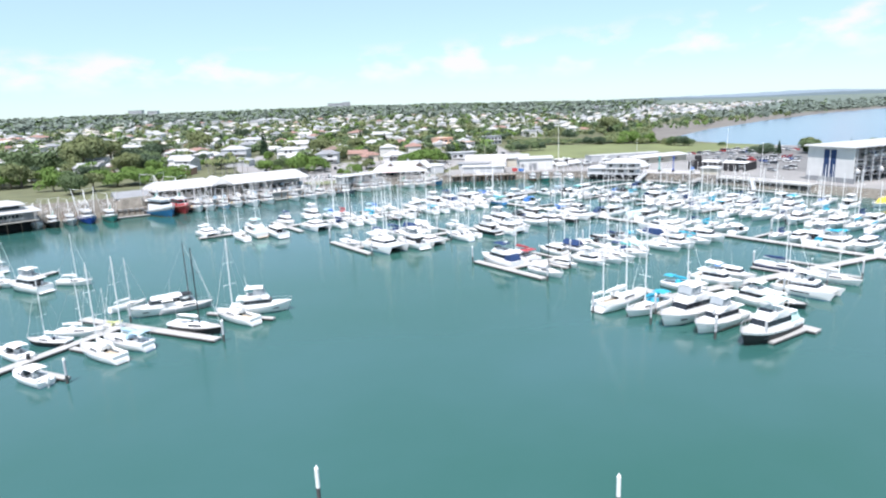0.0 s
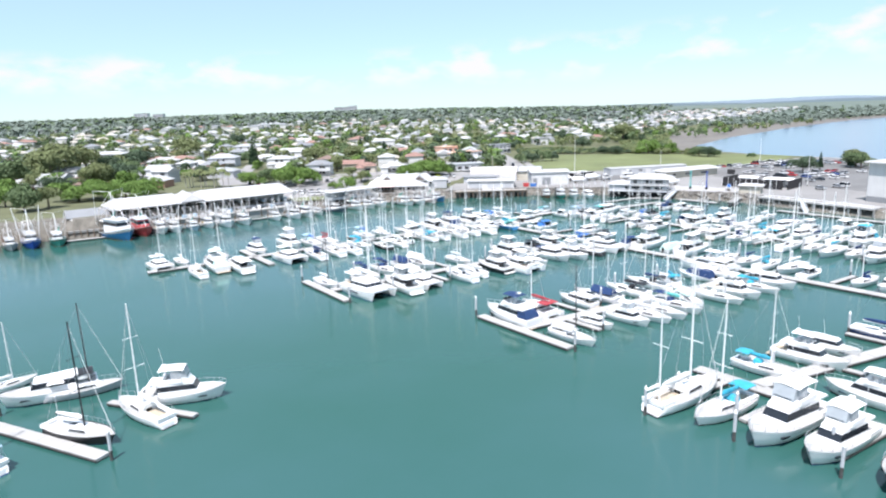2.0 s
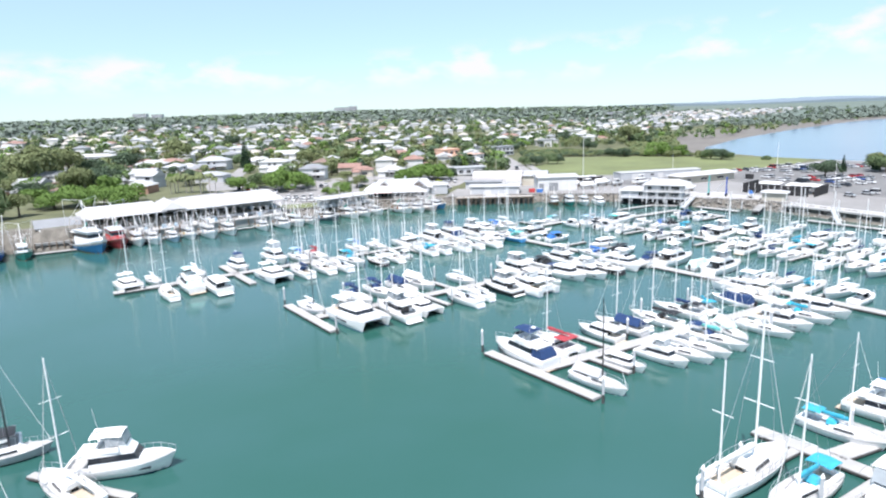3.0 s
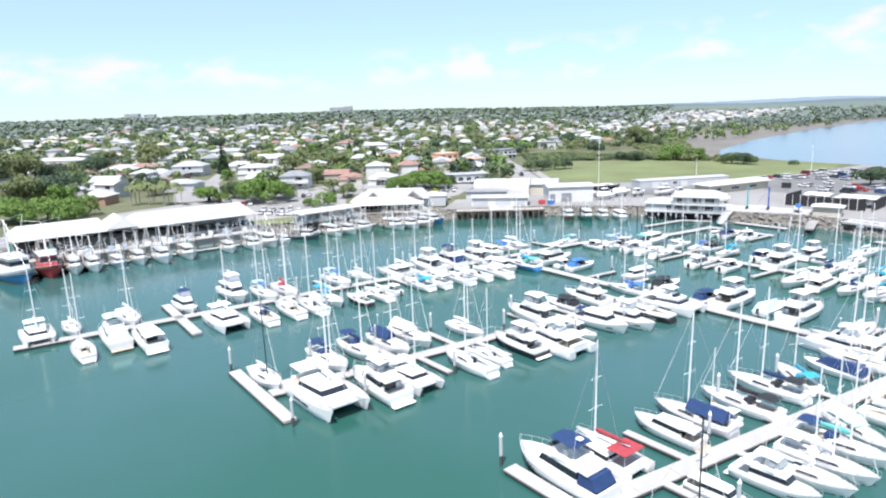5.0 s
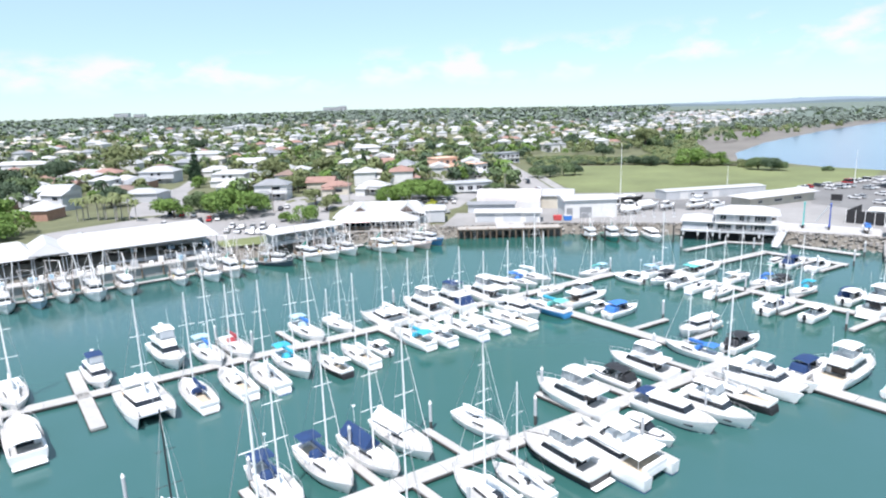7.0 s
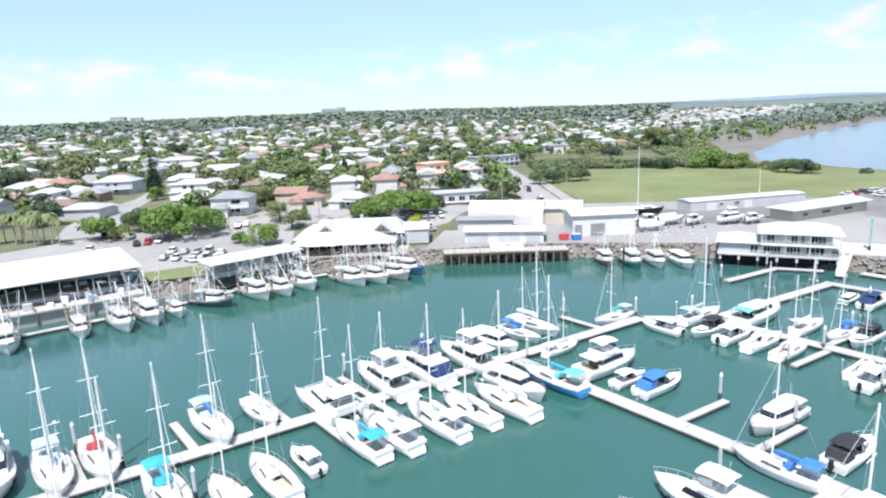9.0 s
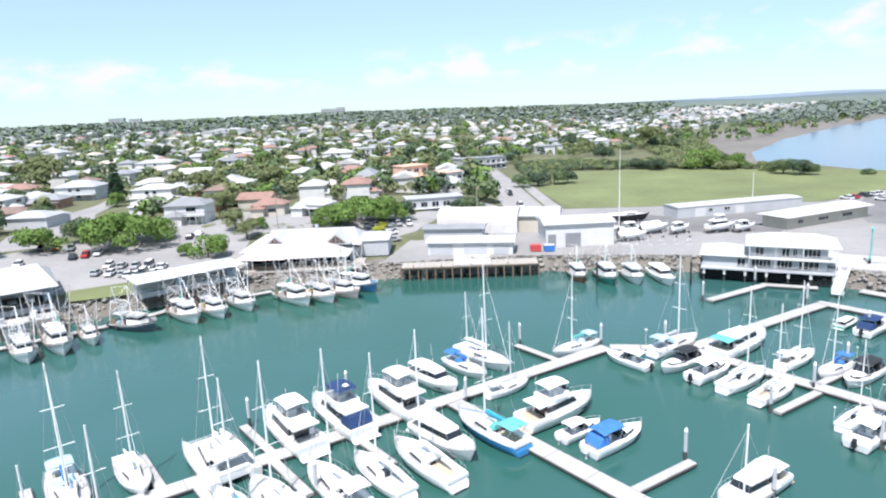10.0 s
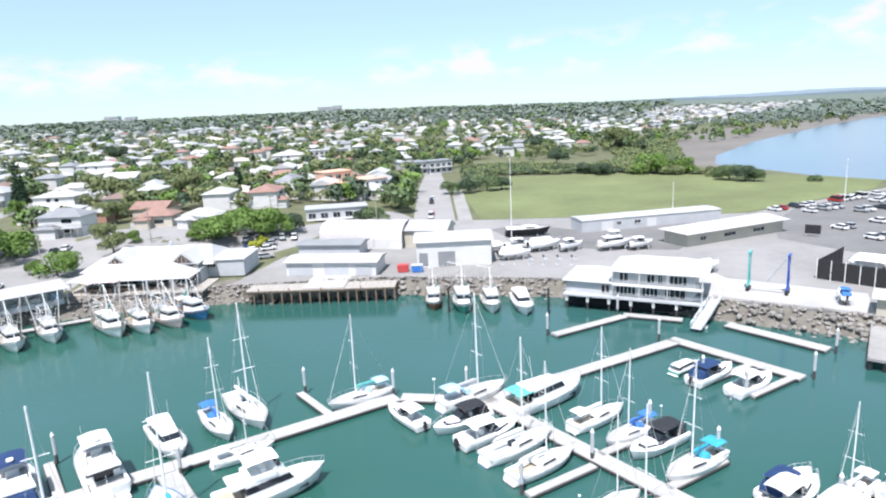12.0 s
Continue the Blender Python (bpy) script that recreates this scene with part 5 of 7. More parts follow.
def travel_lift(x, y, h):
    o = thing("travel_lift", pose(*P(x, y, G), 0, 0, h), "blue and teal boat hoist straddling the slip", "boat hoist")
    for py, paint in ((0, "teal"), (6.6, "royal")):
        for px in (0, -1.5):
            leg = part("leg", box(px - 0.11, px + 0.11, py - 0.13, py + 0.13, 0.6, 7.4, 0.03), paint, o)
            w = bmesh.new()
            bmesh.ops.create_cone(w, cap_ends=True, segments=14, radius1=0.6, radius2=0.6, depth=0.5, matrix=pose(px, py, 0.6, 90, 0, 0))
            part("wheel", w, "rubber", leg)
        part("side_beam", box(-1.8, 0.3, py - 0.2, py + 0.2, 7.2, 7.6, 0.04), paint, o)
        part("sill_beam", box(-2.1, 0.6, py - 0.18, py + 0.18, 1.0, 1.35, 0.04), paint, o)
        part("hoist_rope", wires([((-0.6, py, 7.2), (-0.6, py + 0.3, 2.5)), ((-0.9, py, 7.2), (-0.9, py + 0.3, 2.5))], 0.05), "wire", o)
    part("tie_beam", box(-0.9, -0.6, 0.2, 6.2, 1.05, 1.3), "mast_white", o)
    part("boom", rod((-0.5, 6.2, 6.9), (-0.8, 3.2, 2.2), 0.12, 6), "steel", o)


travel_lift(278.4, 178.8, 197)
for x, y, w in ((334.0, 190.8, 3.6),):
    o = thing("board_sign", pose(x, y, G, 0, 0, -76), "plain black board on two steel posts beside the car park", "sign")
    part("panel", box(-w / 2, w / 2, -0.05, 0.05, 0.7, 3.0, 0.02), "dark", o)
    for px in (-w / 2 + 0.3, w / 2 - 0.3):
        part("post", box(px - 0.06, px + 0.06, 0.06, 0.18, 0, 3.0), "steel", o)
o = thing("ramp_pier", frame_of((262.2, 152.8), (280.0, 158.5))[0], "low pale concrete pier with dark piles beside the rocks", "pier", kind="structure")
for i in range(4):
    part("deck_slab", box(i * 4.7 + 0.02, i * 4.7 + 4.66, -2.6, 0, 1.45, 1.9, 0.04), "concrete", o)
    for py in (-2.2, -0.4):
        part("pile", rod((i * 4.7 + 0.5, py, -2.5), (i * 4.7 + 0.5, py, 1.45), 0.3, 9), "mast_black", o)
    part("kerb", box(i * 4.7 + 0.1, i * 4.7 + 4.6, -0.3, -0.05, 1.9, 2.1), "concrete", o)


o = thing("marina_wharf", frame_of((273.5, 147.0), (268.5, 106.0))[0], "pale concrete wharf on piers over the water's edge", "wharf", kind="structure")
part("wharf_deck", box(0, 41.3, 0, 7.0, 2.55, 3.15, 0.04), "apron", o)
# The shaded void under the wharf is this added near-black sheet
part("wharf_wall", box(0, 41.3, 3.4, 3.8, -2, 2.55), "dark", o, "near-black sheet in place of the shade under the wharf")
for i in range(11):
    part("pier", box(i * 4.1 + 0.1, i * 4.1 + 0.6, 0.3, 0.8, -2.5, 2.55), "concrete", o)
part("railing", rail([(i * 4.1 + 0.2, 0.15, 3.15) for i in range(11)], 1.0, 0.05), "mast_white", o)


o = thing("fish_quay", frame_of((73.5, 276.2), (141.0, 272.6))[0], "pale worn quay deck on timber posts in front of the market sheds", "wharf", kind="structure")
for i in range(13):
    part("deck_bay", box(i * 5.2 + 0.03, i * 5.2 + 5.17, 0, 4.4, 2.55, 2.95, 0.03), "apron", o)
    part("quay_post", rod((i * 5.2 + 0.3, 0.25, -2.5), (i * 5.2 + 0.3, 0.25, 3.5), 0.17, 7), "timber", o)
part("quay_face", box(0, 67.6, 0.55, 0.75, -2.0, 2.55), "apron", o, "pale stained concrete face")
r4 = random.Random(8)
for i in range(26):
    x, w, h = r4.uniform(1, 65), r4.uniform(0.8, 1.8), r4.uniform(0.7, 1.6)
    c = tagged(new("fish_crate", mesh_of(box(-w / 2, w / 2, -0.5, 0.5, 0, h, 0.05), "fish_crate", ("white", "lightblue", "grey", "white")[i % 4])), "%s plastic fish crate stacked on the quay" % ("white", "pale blue", "grey", "white")[i % 4], "crate", "crates on the quay")
    c.matrix_basis = o.matrix_basis @ pose(x, r4.uniform(1.2, 3.8), 2.95, 0, 0, r4.uniform(-20, 20))


for x, y, paint, words in ((241.6, 240.4, "fishred", "dark red"), (243.8, 237.9, "blue", "blue")):
    o = thing("storage_bin", pose(x, y, G, 0, 0, -37), "%s steel storage bin beside the boat shed" % words, "bin", "storage bins")
    part("body", house_block(-1.2, 1.2, 1.7, 1.7, 0.1, 1.6, -0.15, -0.15, 1.08, 0.05), paint, o)
    part("lid", box(-1.3, 1.3, -0.95, 0.95, 1.6, 1.72, 0.03), "grey" if paint == "blue" else paint, o)


def boat_stand(x, y):
    """A steel prop for a hauled-out boat, with a black pad on top."""
    o = thing("boat_stand", pose(x, y, G), "grey steel boat stand with a black pad", "stand", "boat stands in the yard")
    part("post", rod((0, 0, 0), (0, 0, 1.9), 0.07, 6, box(-0.45, 0.45, -0.45, 0.45, 0, 0.08)), "steel", o)
    part("pad", box(-0.22, 0.22, -0.22, 0.22, 1.9, 2.2, 0.05), "rubber", o)


for i in range(6):
    boat_stand(261.5 + 2.1 * i, 228.5 - 2.4 * i)
    boat_stand(265.0 + 2.3 * i, 232.0 - 2.5 * i)
for x, y in ((236.4, 217.0), (249.0, 202.2)):
    o = thing("timber_pile", pose(x, y, 0), "tall dark timber pile standing in the water", "pile", "timber piles")
    part("shaft", rod((0, 0, -2.5), (0, 0, 5.2), 0.24, 8, None, 0.2), "mast_black", o)


def lamp_pole(x, y, h):
    o = thing("flag_pole", Matrix.Translation(P(x, y, G)), "tall thin white flagpole on the lawn", "pole")
    part("pole", rod((0, 0, 0), (0, 0, h), 0.14, 8, None, 0.06), "mast_white", o)
    part("base", rod((0, 0, 0), (0, 0, 0.5), 0.4, 10), "concrete", o)
    part("truck", rod((0, 0, h), (0, 0, h + 0.3), 0.15, 8), "mast_white", o)


for x, y, h in ((277.5, 242.0, 22.5), (340.5, 235.1, 10), (392.2, 205.7, 14), (315.2, 146.9, 12)):
    lamp_pole(x, y, h)


def yard_boat(x, y, h, kind, length, hull_m, cover):
    """A boat chocked up on the hardstand."""
    q = P(x, y)
    berth(kind, q.x, q.y, h, length, cover, hull_m, where="propped on stands ashore", z=G + 1.0, style=1)
    o = thing("boat_cradle", pose(q.x, q.y, G, 0, 0, h), "steel props under a boat on the hardstand", "cradle", "boat cradles")
    for px in (-length * 0.25, length * 0.2):
        for s in (-1, 1):
            part("prop", rod((px, s * 1.4, 0), (px, s * 0.8, 1.3), 0.07, 6), "steel", o)
        part("keel_block", box(px - 0.25, px + 0.25, -0.3, 0.3, 0, 0.95), "timber", o)


yard_boat(288.5, 247.0, -38, "hulk", 13, "black", "white")
for i, (x, y, kind) in enumerate(((269.0, 239.2, "covered"), (273.8, 234.7, "runabout"), (278.7, 231.1, "covered"), (282.7, 225.9, "runabout"), (267.0, 229.7, "covered"), (290.9, 218.6, "cruiser"), (294.9, 214.2, "runabout"), (284.6, 191.0, "covered"))):
    yard_boat(x, y, -30 + 7 * (i % 4), kind, 7.0 + (i % 3), "gelcoat", "white")
for x, y, kind, h, length in ((304.5, 168.5, "covered", 70, 7.5), (305.5, 160.0, "covered", 95, 7.5), (306.0, 152.5, "runabout", 80, 7.5), (283.0, 164.0, "runabout", 30, 5.5)):
    yard_boat(x, y, h, kind, length, "gelcoat", "white" if length > 6 else "blue")

# ---- boats at their berths ----
# the western arm
berth("cruiser", 50.4, 119.3, -28, 12.1, style=0)
berth("sloop", 44.5, 117.6, 107, 12.5, style=1)
berth("sloop", 36.5, 116.7, -59, 12.3, hull_m="black", mast_m="mast_black", style=0)
berth("sloop", 39.3, 131.7, -12, 11.0, hull_m="grey", mast_m="mast_black", style=1, shade="white")
berth("sedan", 35.0, 133.6, 174, 13.0, cover="black", style=0)
berth("sloop", 30.5, 142.1, 14, 8.3, style=0)
berth("sloop", 20.3, 115.2, 109, 12.5, style=1)
berth("sloop", 24.8, 117.9, 115, 12.5, cover="lightblue", shade="lightblue", style=0)
berth("sloop", 14.4, 128.8, 129, 9.6, hull_m="black", style=0)
berth("sloop", 19.5, 130.5, -43, 9.4, style=1)
berth("sloop", 24.4, 129.8, 136, 6.4, cover="olive", shade="olive", style=0)
berth("runabout", 9.6, 111.8, 113, 8.6, style=0)
berth("runabout", 8.7, 125.7, 111, 8.7, style=1)
berth("cruiser", 16.2, 175.3, 117, 13.0, style=0)
berth("sloop", 25.6, 173.0, -45, 9.6, style=0)
# the near eastern arm
berth("ketch", 103.7, 71.7, -4, 15, style=1)
berth("sloop", 103.8, 66.0, 176, 12.5, cover="cyan", shade="cyan", style=1)
berth("cruiser", 105.1, 58.8, 176, 15, style=0)
berth("cruiser", 105.1, 52.9, 176, 13.0, style=0)
berth("cruiser", 106.2, 45.1, 176, 14.7, hull_m="black", cover="mint", style=1)
berth("cruiser", 121.2, 55.3, 90, 11.1, style=1)
berth("sloop", 120.5, 68.8, -90, 10.5, cover="cyan", shade="cyan", style=2)
berth("cruiser", 129.2, 66.1, -90, 11.0, style=1)
berth("sedan", 136.3, 66.2, -90, 9.3, cover="blue", style=0)
berth("sloop", 148.3, 61.8, -90, 12.1, hull_m="navy", cover="navy", style=2)
berth("powercat", 134.9, 50.7, -90, 12.1, style=1)
berth("sloop", 124.7, 50.8, -90, 9.2, hull_m="black", style=2, shade="white")
berth("sloop", 146.9, 50.4, -90, 10.9, style=0)
berth("cruiser", 178.6, 61.9, -90, 10.8, cover="cyan", style=0)
# the second arm
berth("cruiser", 109.7, 112.7, 90, 13.0, cover="navy", style=1)
berth("sailcat", 116.0, 112.4, 90, 11.0, cover="red", style=0)
berth("sedan", 126.7, 110.7, 90, 9.4, cover="grey", style=1)
berth("sloop", 132.3, 110.4, 90, 11.7, hull_m="grey", cover="navy", shade="navy", style=3)
berth("sloop", 135.5, 109.3, 90, 7.4, style=2, shade="white")
berth("sloop", 140.2, 108.3, 90, 11.8, cover="black", shade="black", style=1)
berth("sloop", 147.8, 108.4, 90, 11.8, cover="navy", shade="black", style=2)
berth("sloop", 154.1, 107.2, 56, 10.0, cover="cyan", shade="cyan", style=1)
berth("covered", 161.3, 104.9, 90, 9.0, cover="navy", style=1)
berth("powercat", 171.2, 107.5, 90, 12.9, style=1)
berth("cruiser", 125.2, 96.6, -90, 9.1, style=0)
berth("sloop", 129.4, 95.5, -90, 10.4, style=0)
berth("sloop", 133.3, 95.1, -90, 11.0, style=0, shade="white")
berth("sloop", 138.2, 95.2, -90, 11.5, cover="teal", shade="navy", style=1)
berth("sloop", 143.4, 95.4, -121, 10.5, cover="mint", shade="mint", style=3)
berth("sloop", 110.2, 97.5, -90, 10.5, hull_m="gelcoat", cover="grey", shade="grey", mast_m="mast_black", style=3)
berth("sedan", 119.0, 99.2, -90, 7.4, style=1)
# the third arm
berth("sloop", 95.4, 160.5, -90, 10.7, mast_m="mast_black", style=2)
berth("sailcat", 99.3, 148.1, -90, 15, style=1)
berth("cruiser", 106.7, 146.0, 90, 13.0, style=0)
berth("sailcat", 112.2, 144.7, -90, 10.6, style=0)
berth("sloop", 106.1, 160.1, -90, 12.5, cover="navy", shade="navy", style=0)
berth("sloop", 112.2, 160.5, -90, 12.5, cover="navy", shade="navy", style=1)
berth("sloop", 117.6, 159.4, -90, 12.5, cover="navy", shade="navy", style=3)
berth("sloop", 122.7, 160.1, -90, 12.5, shade="white", style=4)
berth("sloop", 132.3, 156.2, -90, 10.3, style=2)
berth("sloop", 122.5, 143.6, 90, 12.5, style=0)
berth("sloop", 127.1, 143.7, 90, 9.4, style=2)
berth("cruiser", 133.8, 144.1, 90, 11.6, hull_m="black", style=0)
berth("powercat", 139.2, 141.0, 90, 13.5, style=1)
berth("runabout", 146.4, 141.1, -90, 7.6, style=0)
berth("sedan", 152.9, 141.3, -90, 11.6, cover="navy", style=0)
berth("cruiser", 157.6, 138.6, -90, 10.8, style=0)
berth("sloop", 164.2, 139.6, 90, 12.2, hull_m="black", style=1)
berth("powercat", 171.3, 138.4, -90, 12.4, style=0)
berth("cruiser", 146.5, 153.2, 90, 13.0, style=0)
berth("runabout", 156.5, 154.4, 90, 9.0, cover="black", style=1)
berth("cruiser", 162.9, 153.5, 90, 11.5, style=0)
berth("runabout", 183.7, 148.0, -4, 9.0, cover="black", style=1)
# the spine
berth("cruiser", 184.3, 181.5, -4, 12.0, style=1)
berth("runabout", 182.8, 176.6, -4, 6.7, style=0)
berth("runabout", 183.9, 172.3, -4, 9.0, cover="blue", style=0)
berth("sedan", 185.0, 157.0, 176, 10.3, style=1)
berth("sloop", 174.7, 151.9, 90, 10.4, cover="blue", shade="blue", style=2)
berth("runabout", 180.8, 136.3, -4, 9.0, cover="navy", style=0)
berth("cruiser", 183.1, 131.8, -4, 13.0, style=1)
berth("covered", 183.5, 124.8, -4, 9.0, cover="mint", style=1)
berth("cruiser", 183.9, 119.2, -4, 12.8, style=0)
# the long arm
berth("cruiser", 81.3, 197.7, 90, 13.0, cover="mint", style=1)
berth("sloop", 86.4, 209.1, -90, 12.5, style=1)
berth("sedan", 85.9, 192.1, 90, 13.0, style=0)
berth("sloop", 75.6, 194.3, 90, 11.5, style=1)
berth("sailcat", 70.3, 209.0, -90, 11.0, style=0)
berth("sloop", 76.2, 210.0, -90, 10.0, style=0)
berth("cruiser", 97.6, 207.9, -90, 10.5, cover="navy", style=0)
berth("sailcat", 100.7, 192.0, -90, 12.5, style=1)
berth("cruiser", 108.8, 209.7, -90, 13.0, style=0)
berth("sloop", 107.4, 190.6, 90, 12.5, cover="navy", style=1)
berth("sloop", 113.3, 190.5, 90, 12.5, style=1)
berth("sloop", 117.9, 189.4, 90, 12.5, style=0)
berth("sloop", 123.0, 191.4, -90, 12.5, cover="cyan", shade="cyan", style=0)
berth("sloop", 127.9, 187.0, 90, 10.3, hull_m="black", style=1, shade="white")
berth("sloop", 114.2, 205.3, -90, 12.5, cover="blue", shade="lightblue", style=0)
berth("sloop", 119.0, 205.0, -90, 12.5, cover="red", style=1)
berth("sloop", 132.0, 203.8, -90, 12.5, cover="blue", shade="lightblue", style=1)
berth("sloop", 138.4, 203.6, -90, 10.4, style=1)
berth("sloop", 133.0, 187.4, 90, 11.4, style=1)
berth("runabout", 137.4, 188.4, 90, 6.8, style=1)
berth("sailcat", 146.9, 200.2, 90, 11.8, style=0)
berth("cruiser", 156.0, 200.5, 90, 13.0, style=0)
berth("cruiser", 162.6, 199.9, 90, 13.0, cover="navy", style=0)
berth("cruiser", 170.5, 198.5, 90, 13.0, style=0)
berth("sedan", 178.6, 200.2, -90, 10.5, style=0)
berth("sloop", 184.9, 200.8, -90, 9.9, cover="blue", shade="blue", style=2)
berth("sloop", 189.3, 201.8, -90, 12.5, style=2)
berth("sloop", 184.7, 191.3, -4, 7.9, style=2, shade="white")
berth("sloop", 144.5, 187.9, 90, 11.8, cover="cyan", shade="cyan", style=1)
berth("sloop", 148.3, 187.0, 90, 12.5, style=2, shade="white")
berth("sloop", 154.3, 185.5, 90, 12.5, style=0, shade="white")
berth("sloop", 159.3, 184.6, 90, 11.3, style=2)
berth("sloop", 164.4, 183.3, 90, 12.5, style=1)
berth("sedan", 169.0, 185.6, -90, 10.9, style=0)
berth("sloop", 174.5, 183.7, 90, 12.5, hull_m="seablue", cover="cyan", shade="teal", style=1)
# the inner spine
berth("sloop", 203.0, 194.7, 176, 10.0, cover="teal", shade="lightblue", style=1)
berth("runabout", 204.5, 185.8, 90, 7.9, cover="white", style=1)
berth("sloop", 214.7, 184.2, -4, 11.8, cover="grey", shade="lightblue", style=0)
berth("runabout", 208.8, 179.6, 176, 8.6, cover="black", style=0)
berth("sedan", 221.6, 177.0, -4, 13.0, cover="teal", style=1)
berth("runabout", 209.5, 175.0, -4, 9.0, cover="white", style=1)
berth("sloop", 209.9, 170.5, -4, 10.8, style=0)
berth("sloop", 209.1, 165.9, -4, 9.8, style=1)
berth("sloop", 222.2, 168.8, -4, 9.7, style=1, shade="white")
berth("sloop", 222.2, 163.6, 176, 8.9, cover="blue", shade="blue", style=0)
berth("runabout", 222.0, 160.1, 176, 9.0, cover="black", style=1)
berth("sloop", 221.3, 154.7, 176, 9.9, cover="cyan", shade="cyan", style=1)
berth("sloop", 208.8, 156.0, -4, 8.1, style=0)
berth("sloop", 209.0, 153.0, -4, 9.6, cover="navy", shade="navy", style=0)
berth("runabout", 224.7, 146.5, -4, 8.2, cover="navy", style=1)
berth("sloop", 228.0, 141.8, 176, 8.2, style=1, shade="white")
berth("sedan", 244.2, 170.1, -4, 6.0, hull_m="green", style=0)
berth("runabout", 244.2, 166.0, -4, 9.0, cover="navy", style=1)
berth("runabout", 244.9, 160.6, -4, 9.0, style=0)
berth("runabout", 223.2, 145.4, -4, 9.0, style=1)
berth("cruiser", 219.8, 139.3, -4, 13.0, style=0)
berth("runabout", 207.9, 146.1, -4, 9.0, style=1)
berth("runabout", 228.5, 133.4, -90, 6.0, style=1)
berth("runabout", 216.2, 129.7, -90, 6.0, style=0)
berth("runabout", 206.4, 153.3, -4, 9.0, style=1)
# the outer berths along the two spines
rng = random.Random(11)
for sx, y0, y1 in ((174.5, 52, 113), (214, 62, 134)):
    yy = y0
    while yy < y1:
        for side in (-1, 1):
            if rng.random() < 0.93 and not (sx < 180 and side < 0):
                kind = rng.choice(("sloop", "cruiser", "runabout", "sloop", "sedan", "powercat" if yy < 80 else "sloop"))
                length = {"sloop": 11.5, "cruiser": 12.5, "sedan": 11.0, "runabout": 8.0, "powercat": 11.5}[kind] * rng.uniform(0.9, 1.1)
                berth(kind, sx + side * (1.7 + length / 2), yy - 0.5 * side, 176 if rng.random() < 0.5 else -4, length, rng.choice(("white", "white", "navy", "cyan")), style=rng.randrange(2))
        yy += 5.2
for x, y, h, kind, cover in ((249, 91, -8, "sloop", "white"), (252, 76, 172, "covered", "yellow"), (244, 82, -8, "cruiser", "white"), (236, 98, 172, "runabout", "white"), (238, 90, 172, "sloop", "blue"), (230, 109, -8, "cruiser", "white"), (246, 130, -8, "sloop", "white"), (232, 128, -8, "sloop", "white"), (231, 118, 172, "sedan", "white"), (243, 104, -8, "runabout", "white"), (234, 138, -8, "cruiser", "white"), (240, 118, -8, "sloop", "navy")):
    berth(kind, x, y, h, 10.5, cover)
# more berths on the inner side of the second arm
for x, y, kind, cover, length in ((149.5, 92.5, "sloop", "white", 10.5), (155.0, 92.0, "cruiser", "white", 11.0), (161.5, 91.0, "sloop", "cyan", 10.5), (167.0, 90.5, "sedan", "white", 11.0), (166.5, 104.0, "sloop", "white", 11.0)):
    berth(kind, x, y, -90 if y < 100 else 90, length, cover, shade="cyan" if cover == "cyan" else None, style=1)
# farther up the western basin
for x, y, h, kind, cover in ((12, 185, -62, "sloop", "white"), (4.0, 170, 118, "cruiser", "white"), (-5, 157, 118, "sloop", "navy"), (-9, 139, 118, "sloop", "white"), (10.5, 206, 118, "sedan", "white"), (-2, 197, -62, "sloop", "white")):
    berth(kind, x, y, h, 11.5, cover)
# the fishing fleet, bows to the water
FLEET = ((30, 272, "gelcoat"), (35, 269, "black"), (40.8, 269.5, "grey"), (46.6, 267, "royal"), (54, 265.5, "green"), (85.7, 261.6, "gelcoat"), (90, 260.5, "gelcoat"), (96.2, 260, "lightblue"), (101.8, 260.2, "gelcoat"), (107.5, 256.4, "gelcoat"), (114.5, 256.8, "gelcoat"), (126.4, 256.6, "gelcoat"), (133.4, 254.2, "gelcoat"), (138.8, 254.3, "gelcoat"), (144, 256.4, "gelcoat"))
for i, (x, y, hm) in enumerate(FLEET):
    length = (12.5, 14.0, 13.0, 11.0)[i % 4] if i < 14 else 9.5
    length = {3: 17.0, 4: 14.5}.get(i, length)
    berth("trawler", x, y + length / 2, -88 - (i * 7) % 6, length, hull_m=hm, where="moored along the quay", style=i % 3)
for i, (x, y, hm, h) in enumerate(((154.8, 256.6, "slate", -62), (162.2, 254.8, "gelcoat", -84), (167.2, 254.2, "gelcoat", -86), (173.2, 254.6, "gelcoat", -88), (183.4, 249, "gelcoat", -84), (188, 247, "gelcoat", -86), (193.6, 246.2, "pink", -80), (199, 247.4, "seablue", -78))):
    length = (12.0, 13.0, 12.0)[i % 3]
    c, s = math.cos(radians(h)), math.sin(radians(h))
    berth("trawler", x - c * length / 2, y - s * length / 2, h, length, hull_m=hm, where="moored below the restaurant", style=i % 3)
for x, y, hm, kind, length in ((71.7, 264.0, "seablue", "trawler", 22.0), (79.8, 265.5, "fishred", "trawler", 19.5), (237.5, 223.5, "rust", "trawler", 10.5), (240.7, 218.0, "green", "trawler", 12.0), (244.6, 213.8, "gelcoat", "trawler", 11.0), (248.4, 208.6, "gelcoat", "sedan", 11.5)):
    berth(kind, x, y + (5.5 if x < 90 else 0), -78 if x < 75 else -92 if x < 90 else -125, length, "ship" if kind == "trawler" else "white", hm, where="moored below the wall", style=1)
berth("dinghy", 263.2, 179, 40, 3.6, where="tied up at the gangway")

# ---- pontoons, piles ----
section_cache = {}


